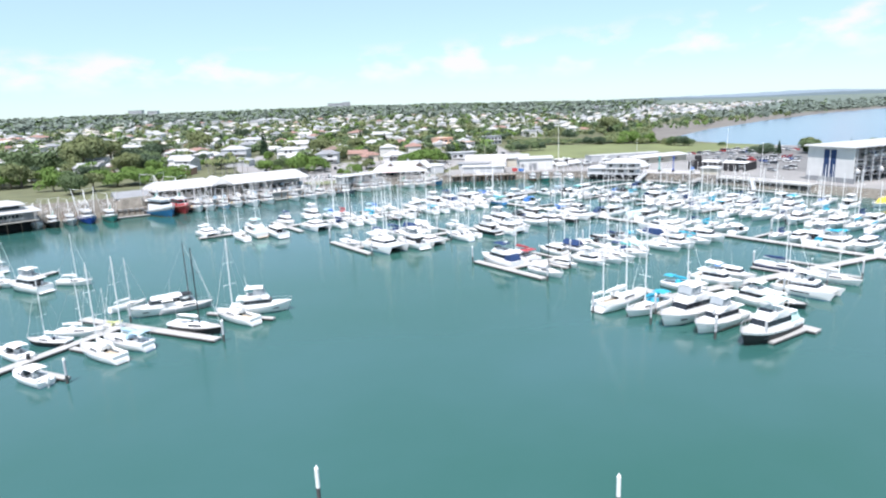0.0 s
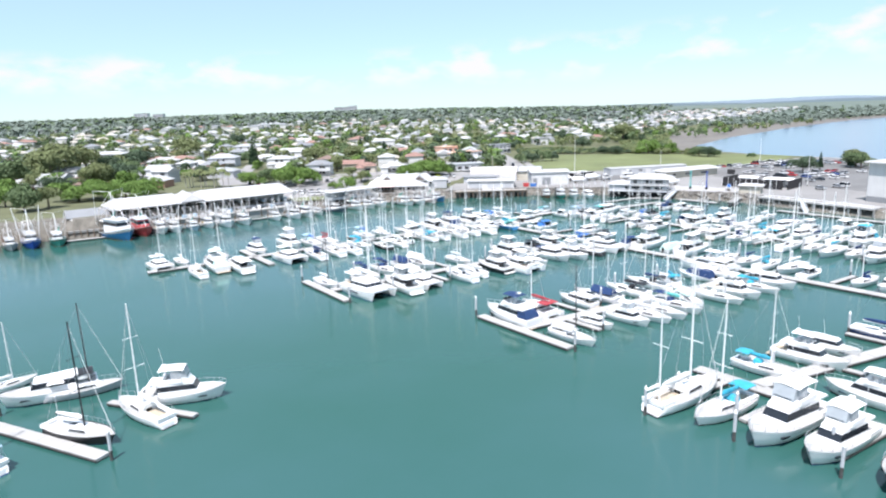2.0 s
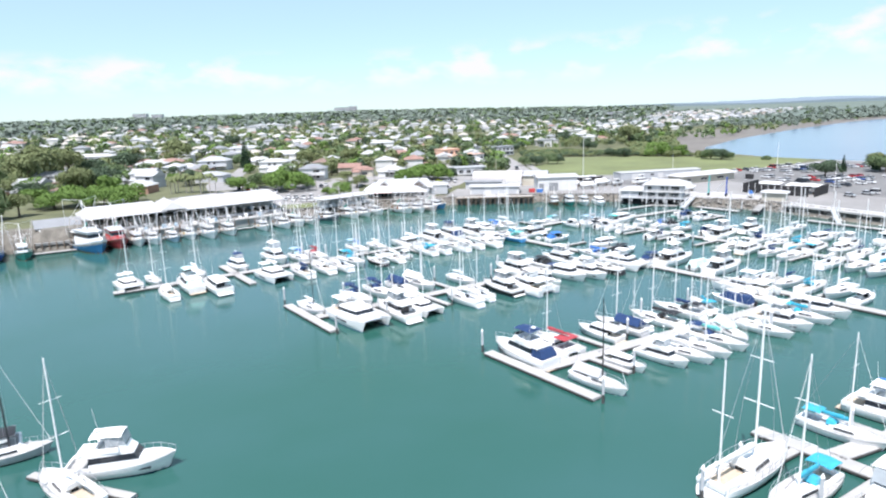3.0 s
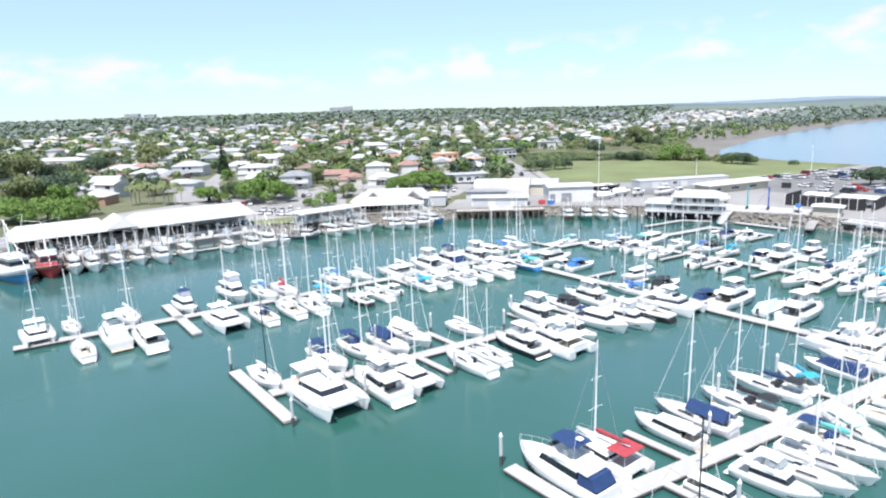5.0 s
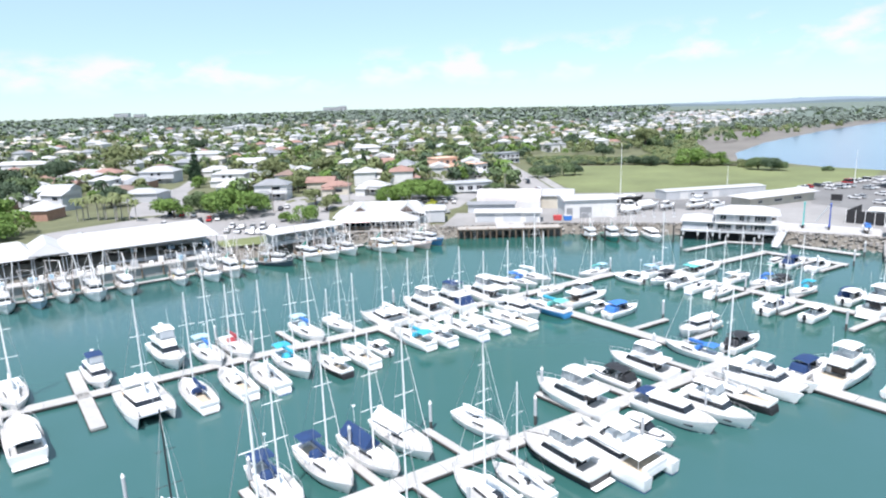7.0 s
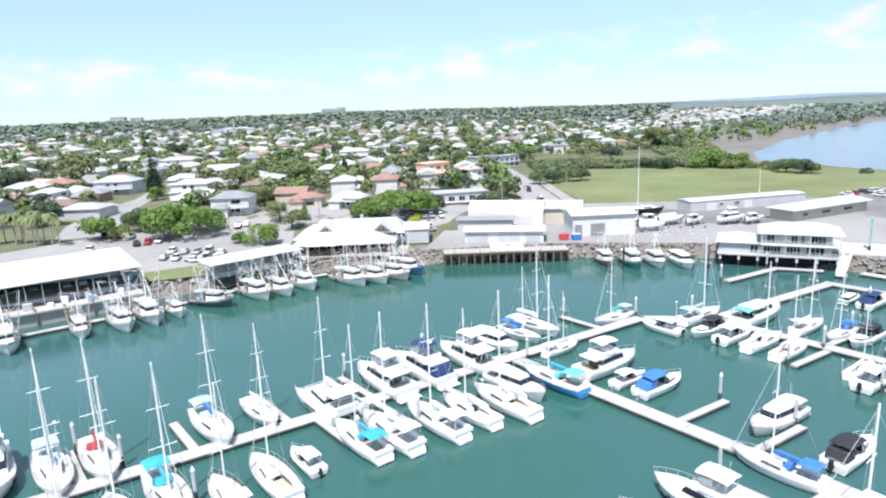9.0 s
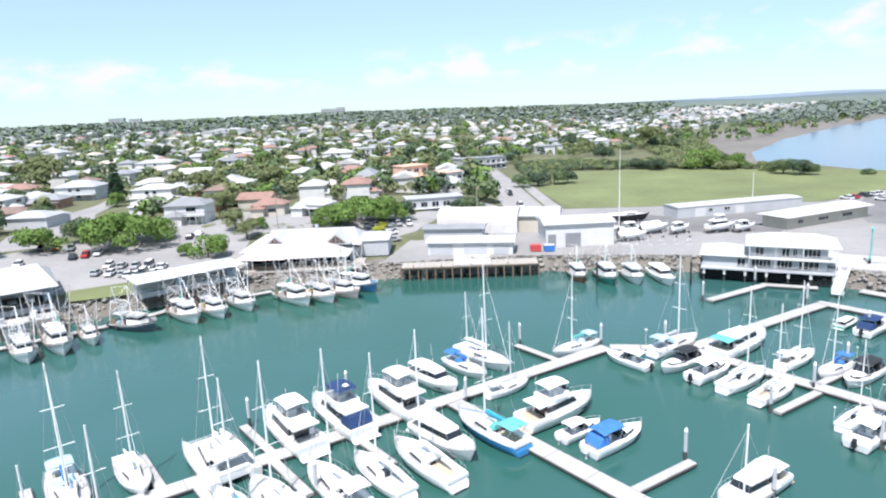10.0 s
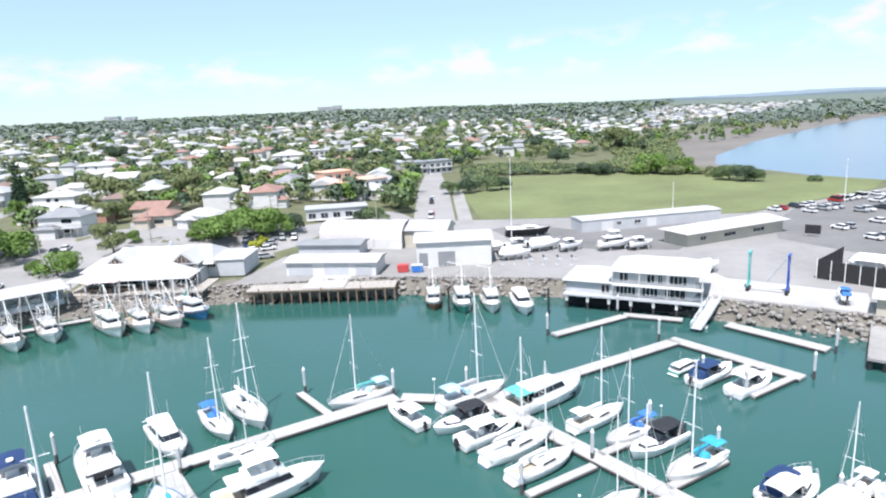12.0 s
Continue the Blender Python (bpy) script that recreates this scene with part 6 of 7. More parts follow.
def section(w, l):
    """One deck section with its dark float below and timber walers along both sides."""
    key = (round(w, 2), round(l, 1))
    if key not in section_cache:
        bm = box(-key[1] / 2 + 0.02, key[1] / 2 - 0.02, -key[0] / 2, key[0] / 2, 0.16, 0.56, 0.03)
        box(-key[1] / 2 + 0.05, key[1] / 2 - 0.05, -key[0] / 2 + 0.12, key[0] / 2 - 0.12, -0.4, 0.2, 0, bm)
        for s in (-1, 1):
            box(-key[1] / 2, key[1] / 2, s * (key[0] / 2 + 0.05) - 0.06, s * (key[0] / 2 + 0.05) + 0.06, 0.24, 0.44, 0, bm)
        for f in bm.faces:
            c = f.calc_center_median()
            f.material_index = int(c.z < 0.30 or abs(c.y) > key[0] / 2 + 0.02)
        section_cache[key] = mesh_of(bm, "deck_section", ("pontoon", "pontoon_side"))
    return section_cache[key]


def pontoon(name, a, b, w, label, group="", piece_len=6.0):
    """A run of floating deck between two plan points, made of separate sections on dark floats."""
    a, b = P(*a), P(*b)
    d = b - a
    n = max(1, round(d.length / piece_len))
    o = thing(name, Matrix.Translation(a) @ pose(0, 0, 0, 0, 0, math.degrees(math.atan2(d.y, d.x))), label, "pontoon", group)
    step = d.length / n
    deck = section(w, step)
    for i in range(n):
        piece("deck_section", deck, o, pose((i + 0.5) * step, 0, 0))
    return o


pile_proto = []


def pile(x, y, h=4.2, label="dark steel mooring pile with a white conical cap"):
    if pile_proto:
        copy_thing(pile_proto[0], Matrix.Translation(P(x, y)) @ Matrix.Diagonal((1, 1, h / 4.2, 1)))
        return
    o = thing("mooring_pile", Matrix.Translation(P(x, y)), label, "pile", "mooring piles")
    part("shaft", rod((0, 0, -2), (0, 0, 1.3), 0.2, 10), "pontoon_side", o)
    part("sleeve", rod((0, 0, 1.3), (0, 0, 3.75), 0.205, 10), "wall_grey", o, "grey weathered sleeve")
    part("cap", rod((0, 0, 3.75), (0, 0, 4.2), 0.24, 10, None, 0.05), "white", o, "white cone cap")
    pile_proto.append(o)


W1 = "long floating walkway of pale concrete sections"
F1 = "narrow floating finger of pale concrete between berths"
T1 = "floating head pontoon across the end of a walkway"


def arm_y(arm, x):
    (x0, y0), (x1, y1) = arm
    return y0 + (y1 - y0) * (x - x0) / (x1 - x0)


ARM_A, ARM_B, ARM_C, ARM_D = ((114.5, 67.2), (173, 52)), ((107.5, 107), (174, 96.6)), ((93.8, 155.2), (174.6, 146)), ((66, 205.4), (207, 191.6))
for arm in (ARM_A, ARM_B, ARM_C, ARM_D):
    pontoon("walkway", *arm, 2.4, W1, "marina walkways")
for a, b, w in (((176.6, 193.2), (174, 45), 2.4), ((207.4, 191.2), (213.8, 184.2), 2.2), ((215.6, 184.6), (213, 55), 2.3), ((215, 182.4), (252.4, 177.2), 2.3), ((252.8, 178.4), (252.4, 157.2), 2.2), ((240.8, 193.2), (257, 190.8), 1.8), ((257.6, 191.4), (262.4, 182.2), 1.8), ((265.6, 175.6), (265.6, 159.2), 2.4), ((113.6, 40), (113.9, 76), 2.3)):
    pontoon("walkway", a, b, w, W1, "marina walkways")
pontoon("walkway", (262.5, 134), (260.5, 96), 2.0, W1, "marina walkways")
for a, b in (((106.4, 94.6), (106.6, 117.8)), ((92.4, 145.4), (92.9, 167.2)), ((94.2, 190), (95, 214.2))):
    pontoon("head_pontoon", a, b, 1.9, T1, "head pontoons")
QUAY_WALK = [(56, 273.8), (72, 271.5), (118, 267.5), (150, 266.6), (160, 268.4), (182, 265.6)]
for a, b in zip(QUAY_WALK, QUAY_WALK[1:]):
    pontoon("quay_walkway", a, b, 1.6, "low floating walkway along the quay", "quay walkway")
# the western arm
pontoon("walkway", (-40, 97), (27.6, 129.4), 2.0, W1, "marina walkways")
pontoon("head_pontoon", (21.5, 139.5), (37.6, 108.6), 1.9, T1, "head pontoons")
pontoon("walkway", (-30, 165), (24, 190), 2.0, W1, "marina walkways")
for x, y in ((8.6, 119.2), (-4, 113.4), (17, 122.6), (-16, 108)):
    pontoon("finger", (x, y), (x + 5.4, y - 11), 1.1, F1, "fingers")
pontoon("finger", (41.5, 125), (49.8, 112.2), 1.1, F1, "fingers")
# fingers of the arms
for arm, xs, north, south in ((ARM_D, (84.1, 116.4, 128.5, 140.2, 152.4, 166.2, 197.4), 10.0, 0), (ARM_D, (83.8, 103, 114.2, 124.4, 143.4, 151.8, 161.8), 0, 10.0), (ARM_C, (103.5, 115.4, 126.6, 145.1, 154, 168.6), 9.0, 0),
                              (ARM_C, (103.2, 118.4, 130, 143.6, 155.6, 168.4), 0, 9.0), (ARM_B, (123.1, 139.4, 152, 166), 9.6, 0), (ARM_B, (117, 128.8, 137.2, 149.6, 160.4), 0, 8.6), (ARM_A, (124, 133, 146, 157), 8.4, 0), (ARM_A, (129.6, 141.8, 152.4), 0, 10)):
    for x in xs:
        y = arm_y(arm, x)
        pontoon("finger", (x, y + (1.1 if north else -1.1)), (x, y + north - south), 1.1, F1, "fingers")
        if (int(x * 10) % 3) != 1:
            pile(x + 0.9, y + north - south)
for sx, side, ys in ((176, 1, (165, 155.4, 134.4, 121, 108, 95, 82, 69)), (214.6, 1, (163.2, 154.4, 142, 130, 118, 105, 92, 79)), (214.6, -1, (162.2, 150, 138, 125, 112, 98, 84)), (113.7, -1, (70.6, 62.2, 50.8, 42)), (252.5, -1, (164.4, 158.2))):
    for y in ys:
        pontoon("finger", (sx + side * 1.1, y), (sx + side * 10.4, y - side * 1.0), 1.1, F1, "fingers")
        pile(sx + side * 10.4, y - side * 1.0 + 0.9)
for x, y in ((92.9, 168.6), (92.4, 144.4), (106.6, 119.2), (106.4, 93.6), (96, 72.6), (214.4, 163.2), (207.4, 193), (177.8, 192.2), (240.4, 194.4), (257.4, 192.6), (251.6, 179.8), (265.8, 158.2), (241.8, 159.8), (121, 68), (147.6, 154.4), (138.6, 152.6), (121, 203), (146, 199.4), (38.4, 107.8), (28.6, 131.6), (13.9, 107.2), (99.4, 50.2), (98.2, 61.6), (215.4, 186.4), (254, 156.4), (129, 106.4)):
    pile(x, y)
# channel markers ahead of the first eye
for x, y, h in ((27.6, 51.6, 5.7), (49, 32, 5.0)):
    o = thing("channel_marker", Matrix.Translation(P(x, y)), "white channel marker post on a dark pile in open water", "marker post", "channel markers")
    part("shaft", rod((0, 0, -2), (0, 0, h - 2.4), 0.2, 12), "pontoon_side", o)
    part("sleeve", rod((0, 0, h - 2.4), (0, 0, h - 0.35), 0.21, 12), "white", o, "white sleeve")
    part("cap", rod((0, 0, h - 0.35), (0, 0, h), 0.23, 12, None, 0.05), "white", o)

# the ramp from the wharf
g = thing("gangway", pose(261.5, 124.0, 0.6, 0, -14, 32), "narrow aluminium ramp with railings from the wharf to the pontoon", "gangway")
part("tread", box(0, 11, -0.7, 0.7, 0, 0.14), "steel", g)
for s in (-0.7, 0.7):
    part("railing", rail([(x * 1.1, s, 0.1) for x in range(11)], 1.0, 0.06), "mast_white", g)

# the gangway from the office to the pontoons
g = thing("gangway", pose(259.2, 177.6, 0.6, 0, -12, 14), "sloping aluminium gangway with railings from the office to the pontoon", "gangway")
part("tread", box(0, 12, -0.9, 0.9, 0, 0.14), "steel", g)
for s in (-0.9, 0.9):
    part("railing", rail([(x * 1.2, s, 0.1) for x in range(11)], 1.1, 0.07), "mast_white", g)
    for k in (0.4, 0.75):
        part("rail_bar", rod((0, s, k), (12, s, k), 0.04, 5), "mast_white", g)

# ---- trees ----
def crown_mesh(name, seed, lobes, n, size, material, flat=0.75):
    """Leaf clumps scattered over uneven lobes, denser at the rim, with gaps."""
    rng = np.random.default_rng(seed)
    lob = np.array(lobes, float)
    pick = rng.choice(len(lob), n, p=(lob[:, 3] ** 2) / (lob[:, 3] ** 2).sum())
    d = rng.normal(size=(n, 3))
    d /= np.linalg.norm(d, axis=1)[:, None]
    d[:, 2] = np.where(d[:, 2] < -0.45, -d[:, 2], d[:, 2])
    r = lob[pick, 3] * (0.62 + 0.45 * rng.random(n) ** 0.6)
    c = lob[pick, :3] + d * r[:, None] * np.array([1, 1, flat])
    nrm = d + rng.normal(scale=0.55, size=(n, 3))
    nrm /= np.linalg.norm(nrm, axis=1)[:, None]
    u = np.cross(nrm, rng.normal(size=(n, 3)))
    u /= np.linalg.norm(u, axis=1)[:, None] + 1e-9
    v = np.cross(nrm, u)
    s = size * (0.6 + 0.8 * rng.random(n))[:, None]
    k = rng.uniform(0.55, 1.0, (n, 1))
    verts = np.stack([c - u * s, c - v * s * k * 0.7 + nrm * s * 0.15, c + u * s, c + v * s * k + nrm * s * 0.1], 1).reshape(-1, 3)
    me = bpy.data.meshes.new(name)
    me.from_pydata(verts.tolist(), [], np.arange(4 * n).reshape(-1, 4).tolist())
    me.materials.append(M[material])
    return me


TREES = {}


def palm_meshes(seed):
    """A thin ringed stem with arching fronds; returns crown and stem."""
    rng = random.Random(seed)
    h = 7.5
    bm = bmesh.new()
    for i in range(17):
        a, up, l = i * 2.4 + rng.uniform(-0.2, 0.2), rng.uniform(0.1, 1.1), rng.uniform(2.0, 2.8)
        d, side = Vector((math.cos(a), math.sin(a), 0)), Vector((-math.sin(a), math.cos(a), 0))
        rows = []
        for k in range(5):
            t = k / 4
            c = Vector((0, 0, h)) + d * l * t + Vector((0, 0, up * l * t - (0.9 + 0.5 * up) * l * t * t))
            w = 0.42 * math.sin(0.35 + 2.6 * t)
            rows.append([bm.verts.new(c + side * s * w - Vector((0, 0, 0.3 * abs(s) * w))) for s in (-1, 0, 1)])
        for p, q in zip(rows, rows[1:]):
            bm.faces.new((p[0], p[1], q[1], q[0]))
            bm.faces.new((p[1], p[2], q[2], q[1]))
    return mesh_of(bm, "crown", "leaf_olive"), mesh_of(rod((0, 0, -0.5), (0, 0, h), 0.2, 7, None, 0.13), "trunk", "timber_deck")


def tree_kind(kind, seed):
    """Trunk with limbs, and a crown; returns both meshes."""
    key = (kind, seed)
    if key in TREES:
        return TREES[key]
    rng = random.Random(seed * 31 + len(kind))
    if kind == "palm":
        crown, tb = palm_meshes(seed)
        TREES[key] = (tb, crown)
        return TREES[key]
    if kind == "cypress":
        crown = crown_mesh("crown", seed, [(0, 0, 1.4 + 1.3 * k, 1.35 * math.sin(0.5 + 2.4 * k / 7)) for k in range(8)], 900, 0.32, "leaf_pine", 0.9)
        tb = rod((0, 0, -0.5), (0, 0, 9), 0.2, 6, None, 0.05)
    elif kind == "pine":
        lobes = [(0, 0, 3 + 1.35 * k, 3.3 * (1 - k / 13)) for k in range(12)]
        crown = crown_mesh("crown", seed, lobes, 1500, 0.55, "leaf_pine", 0.28)
        tb = rod((0, 0, -0.5), (0, 0, 19), 0.4, 8, None, 0.06)
    else:
        spec = {"fig": (9.5, 4.2, 6.4, 17, 9000, 0.36, "leaf_bright"), "round": (3.6, 3.0, 4.6, 9, 3000, 0.29, "leaf"), "gum": (3.4, 2.6, 7.0, 11, 2800, 0.29, "leaf_olive"), "dark": (3.4, 2.8, 5.0, 9, 2800, 0.30, "leaf_dark"),
                "bush": (2.0, 1.5, 1.5, 6, 500, 0.34, "leaf"), "yellow": (2.2, 1.7, 1.7, 6, 600, 0.36, "leaf_yellow"), "light": (3.2, 2.6, 4.2, 9, 2400, 0.29, "leaf_bright"), "mangrove": (3.8, 2.0, 2.2, 9, 1600, 0.36, "leaf_olive")}[kind]
        spread, lr, h, nl, n, size, lm = spec
        lobes = []
        for i in range(nl):
            a, q = rng.uniform(0, 6.28), spread * math.sqrt(rng.random())
            lobes.append((q * math.cos(a), q * math.sin(a), h * ((0.5 if kind == "fig" else 0.55) + 0.5 * rng.random()) - 0.2 * q * h / spread, lr * rng.uniform(0.6, 1.05)))
        crown = crown_mesh("crown", seed, lobes, n, size, lm)
        tb = rod((0, 0, -0.6), (0.15, 0.1, h * 0.55), 0.06 * h, 8, None, 0.04 * h)
        for x, y, z, r in lobes[:6]:
            rod((0.15, 0.1, h * 0.5), (x * 0.75, y * 0.75, z * 0.95), 0.028 * h, 5, tb, 0.01 * h)
    TREES[key] = (mesh_of(tb, "trunk", "bark"), crown)
    return TREES[key]


WORDS = {"fig": "spreading fig tree with a broad bright green crown", "round": "rounded green street tree", "gum": "tall olive-green gum tree", "dark": "dense dark green tree", "bush": "low green bush beside the lawn", "yellow": "clipped yellow-green shrub beside parking", "light": "light green leafy tree", "mangrove": "low olive mangrove thicket tree", "palm": "tall thin palm with arching fronds", "cypress": "narrow dark columnar cypress", "pine": "tall dark pine with tiers of branches"}


def tree(kind, x, y, k=1.0, seed=0, metres=False):
    q = Vector((x, y, 0)) if metres else P(x, y)
    o = thing("shrub" if kind in ("bush", "yellow") else kind + "_tree" if kind in ("pine", "gum", "fig", "mangrove", "palm", "cypress") else "tree", Matrix.Translation((q.x, q.y, ground_z(q.x, q.y))) @ pose(0, 0, 0, 0, 0, (x * 37 + y * 11) % 360) @ Matrix.Diagonal((k, k, k * (0.9 + 0.2 * ((x * 7.3) % 1)), 1)), WORDS[kind], "tree" if kind not in ("bush", "yellow") else "shrub", "trees of the foreshore")
    trunk, crown = tree_kind(kind, seed)
    piece("trunk", trunk, o)
    piece("crown", crown, o)


tree("fig", 166.3, 325.5, 1.09, 2)
tree("round", 156.7, 337.6, 1.03, 2)
tree("light", 145.8, 331.1, 1.33, 1)
tree("gum", 212.1, 394.2, 1.71, 2)
tree("pine", 183.9, 425.2, 1.08, 2)
tree("gum", 166.1, 511.9, 2.43, 2)
tree("dark", 135.0, 374.5, 1.25, 1)
tree("dark", 346.9, 422.1, 0.93, 1)
tree("round", 354.9, 419.0, 1.25, 2)
tree("dark", 251.0, 495.5, 1.15, 1)
tree("dark", 274.2, 692.7, 1.81, 2)
tree("cypress", 259.8, 390.0, 1.23, 1)
tree("cypress", 253.6, 388.2, 0.61, 1)
tree("cypress", 258.1, 381.2, 0.60, 2)
tree("cypress", 259.5, 378.7, 0.60, 2)
tree("gum", 243.0, 406.2, 1.35, 2)
tree("round", 246.2, 389.7, 1.08, 2)
tree("dark", 301.4, 477.1, 1.04, 2)
tree("fig", 71.0, 336.0, 1.08, 1)
tree("fig", 87.2, 326.4, 1.00, 2)
tree("light", 98.6, 332.8, 1.36, 1)
tree("round", 49.3, 319.3, 1.37, 2)
tree("gum", 57.9, 320.7, 1.05, 1)
tree("round", 60.2, 434.9, 2.37, 2)
tree("gum", 76.3, 441.6, 2.64, 2)
tree("dark", 108.0, 474.2, 1.90, 1)
tree("round", 115.4, 434.0, 1.66, 1)
tree("dark", 139.2, 527.4, 1.76, 1)
tree("gum", 94.5, 462.1, 2.09, 1)
tree("light", 44.9, 340.4, 1.52, 2)
tree("gum", 70.4, 414.3, 2.2, 1)
tree("round", 47.8, 447.1, 2.32, 2)
tree("round", 33.2, 422.2, 1.87, 1)
tree("fig", 31.8, 378.0, 0.94, 1)
tree("dark", 136.7, 527.9, 1.59, 1)
tree("light", 115.8, 417.4, 1.25, 1)
tree("dark", 104.0, 414.3, 1.58, 1)
tree("light", 180.9, 412.5, 0.94, 2)
tree("round", 153.1, 398.5, 0.81, 1)
tree("light", 135.8, 402.2, 0.89, 1)
tree("round", 328.7, 331.6, 0.90, 1)
tree("dark", 336.5, 329.8, 0.95, 1)
tree("round", 346.0, 328.9, 1.03, 1)
tree("dark", 352.1, 326.2, 0.87, 1)
tree("dark", 416.2, 333.9, 0.93, 2)
tree("dark", 416.9, 322.8, 1.01, 1)
tree("round", 453.5, 307.0, 0.87, 2)
tree("light", 431.0, 306.3, 1.84, 1)
tree("mangrove", 431.4, 316.2, 1.61, 1)
tree("mangrove", 435.9, 297.1, 1.57, 1)
tree("light", 441.0, 292.9, 1.32, 2)
tree("mangrove", 437.8, 275.4, 1.27, 1)
tree("round", 429.1, 265.2, 1.12, 1)
tree("dark", 427.1, 257.2, 1.02, 1)
tree("round", 428.7, 253.9, 0.79, 2)
tree("bush", 440.0, 235.3, 1.13, 1)
tree("gum", 560.7, 425.8, 2.42, 1)
tree("dark", 449.7, 383.5, 1.36, 2)
tree("dark", 534.9, 485.4, 1.62, 2)
tree("pine", 316.8, 517.5, 0.6, 2)
tree("light", 179.8, 301.0, 1.05, 1)
tree("light", 176.2, 306.6, 0.6, 2)
tree("gum", 195.1, 321.2, 0.85, 1)
tree("gum", 194.9, 311.7, 0.75, 2)
tree("gum", 204.2, 354.1, 0.95, 1)
tree("light", 201.5, 316.3, 0.55, 2)
tree("fig", 225.5, 301.5, 1.05, 2)
tree("fig", 233.8, 297.5, 0.62, 1)
tree("dark", 240.8, 297.5, 0.85, 1)
tree("light", 215.1, 304.5, 0.6, 2)
tree("light", 219.5, 302.6, 0.45, 1)
tree("round", 271.1, 298.8, 0.95, 1)
tree("dark", 267.9, 303.1, 0.65, 1)
tree("yellow", 225.7, 289.4, 0.85, 1)
tree("yellow", 228.9, 291.4, 0.75, 2)
tree("light", 222.9, 257.9, 0.24, 1)
tree("dark", 367.7, 171.7, 1.3, 1)
tree("pine", 382.0, 169.5, 0.5, 1)
tree("pine", 399.2, 161.7, 0.55, 2)
tree("round", 400.6, 157.5, 1.4, 1)
tree("pine", 413.7, 144.2, 0.5, 1)
tree("gum", 406.5, 162.1, 1.2, 2)
tree("round", 419.6, 141.4, 1.2, 1)
tree("round", 429.4, 138.7, 1.1, 2)

r3 = random.Random(3)
for i in range(13):
    tree("palm", 119.0 + 1.15 * i + r3.uniform(-0.8, 0.8), 347.0 - 1.1 * i + r3.uniform(-4, 4), r3.uniform(0.85, 1.15), 1 + i % 3)
for i in range(16):
    kind = ("round", "gum", "dark", "light")[i % 4]
    tree(kind, 4 + i * 6.2 + r3.uniform(-2, 2), 372 + r3.uniform(-6, 30), r3.uniform(1.1, 1.7), 1 + i % 2)
for i in range(7):
    tree(("gum", "light", "round")[i % 3], 203 + i * 3.6, 372 + r3.uniform(-8, 12), r3.uniform(0.7, 1.1), 1 + i % 2)

# ---- houses ----
ROOFS = ("roof_white", "roof_pale", "roof_lightgrey", "roof_pale", "roof_cream", "roof_grey", "roof_red", "roof_lightgrey", "roof_brown", "roof_pale")
WALLS = ("wall_white", "wall_white", "wall_cream", "wall_white", "wall_grey", "wall_brick")
house_proto = {}


def house_parts(o, w, d, fl, roof, wall, rng, hip=0.9, veranda=False):
    """Walls, hipped roofs over the body and a front wing, windows, and a veranda where there is one."""
    H = 2.9 * fl + (0.8 if fl == 1 else 0.2)
    part("wall", box(-w / 2, w / 2, -d / 2, d / 2, -1.5, H), wall, o)
    part("roof", hip_roof(-w / 2, w / 2, -d / 2, d / 2, H, rng.uniform(1.7, 2.6), 0.6, hip), roof, o)
    e = rng.uniform(4, 6)
    part("wing_wall", box(-w / 2 + 0.5, -w / 2 + 0.5 + e, -d / 2 - 3.2, -d / 2, -1.5, 2.9), wall, o)
    part("wing_roof", hip_roof(-w / 2 + 0.5, -w / 2 + 0.5 + e, -d / 2 - 3.2, -d / 2 + 1.5, 2.92, 1.3, 0.5, 0.9), roof, o)
    for f in range(fl):
        z = 0.9 + 2.9 * f
        for i in range(2):
            xx = -w / 2 + e + 1.2 + i * (w - e - 2.4) / 3
            part("window", box(xx, xx + 1.5, -d / 2 - 0.05, -d / 2 + 0.02, z + 0.3, z + 1.5), "glass", o)
            if not veranda:
                continue
            part("window", box(-w / 2 - 0.05, -w / 2 + 0.02, (i - 0.8) * d / 3, (i - 0.8) * d / 3 + 1.5, z + 0.3, z + 1.5), "glass", o)
    if veranda:
        part("veranda_roof", box(-w / 2 + e + 0.6, w / 2, -d / 2 - 2.4, -d / 2, 2.6, 2.72), roof, o)
        for i in range(4):
            x = -w / 2 + e + 0.8 + i * (w - e - 1.0) / 3
            part("veranda_post", box(x - 0.06, x + 0.06, -d / 2 - 2.3, -d / 2 - 2.18, -0.5, 2.6), "wall_white", o)


def house_words(wall, roof, hip=0.9):
    return "%s suburban house with a %s %s roof" % (wall[5:], roof[5:].replace("light", "light "), "hipped" if hip else "gabled")


def house(x, y, h, style):
    """A suburban house in one of a dozen shapes."""
    at = pose(x, y, ground_z(x, y), 0, 0, h)
    roof, wall = ROOFS[style % 10], WALLS[(style * 5) % 6]
    if style in house_proto:
        tagged(copy_thing(house_proto[style], at), house_words(wall, roof))
        return
    o = thing("house", at, house_words(wall, roof), "house", "suburban houses")
    rng = random.Random(style)
    house_parts(o, rng.uniform(10, 15), rng.uniform(8, 11), 2 if style % 3 == 0 else 1, roof, wall, rng, 0.9 if style % 4 else 0.0)
    house_proto[style] = o


PLACED = []


def villa(x, y, w, roof, wall="wall_white", fl=1, h=-38, hip=0.9, veranda=True):
    """One of the first rows of houses, with its own size and colours; its front looks to the water."""
    o = thing("house", pose(x, y, ground_z(x, y), 0, 0, h), house_words(wall, roof, hip), "house", "suburban houses")
    house_parts(o, w, min(w * 0.7, 12), fl, roof, wall, random.Random(int(x * 7)), hip, veranda)
    PLACED.append((x, y))


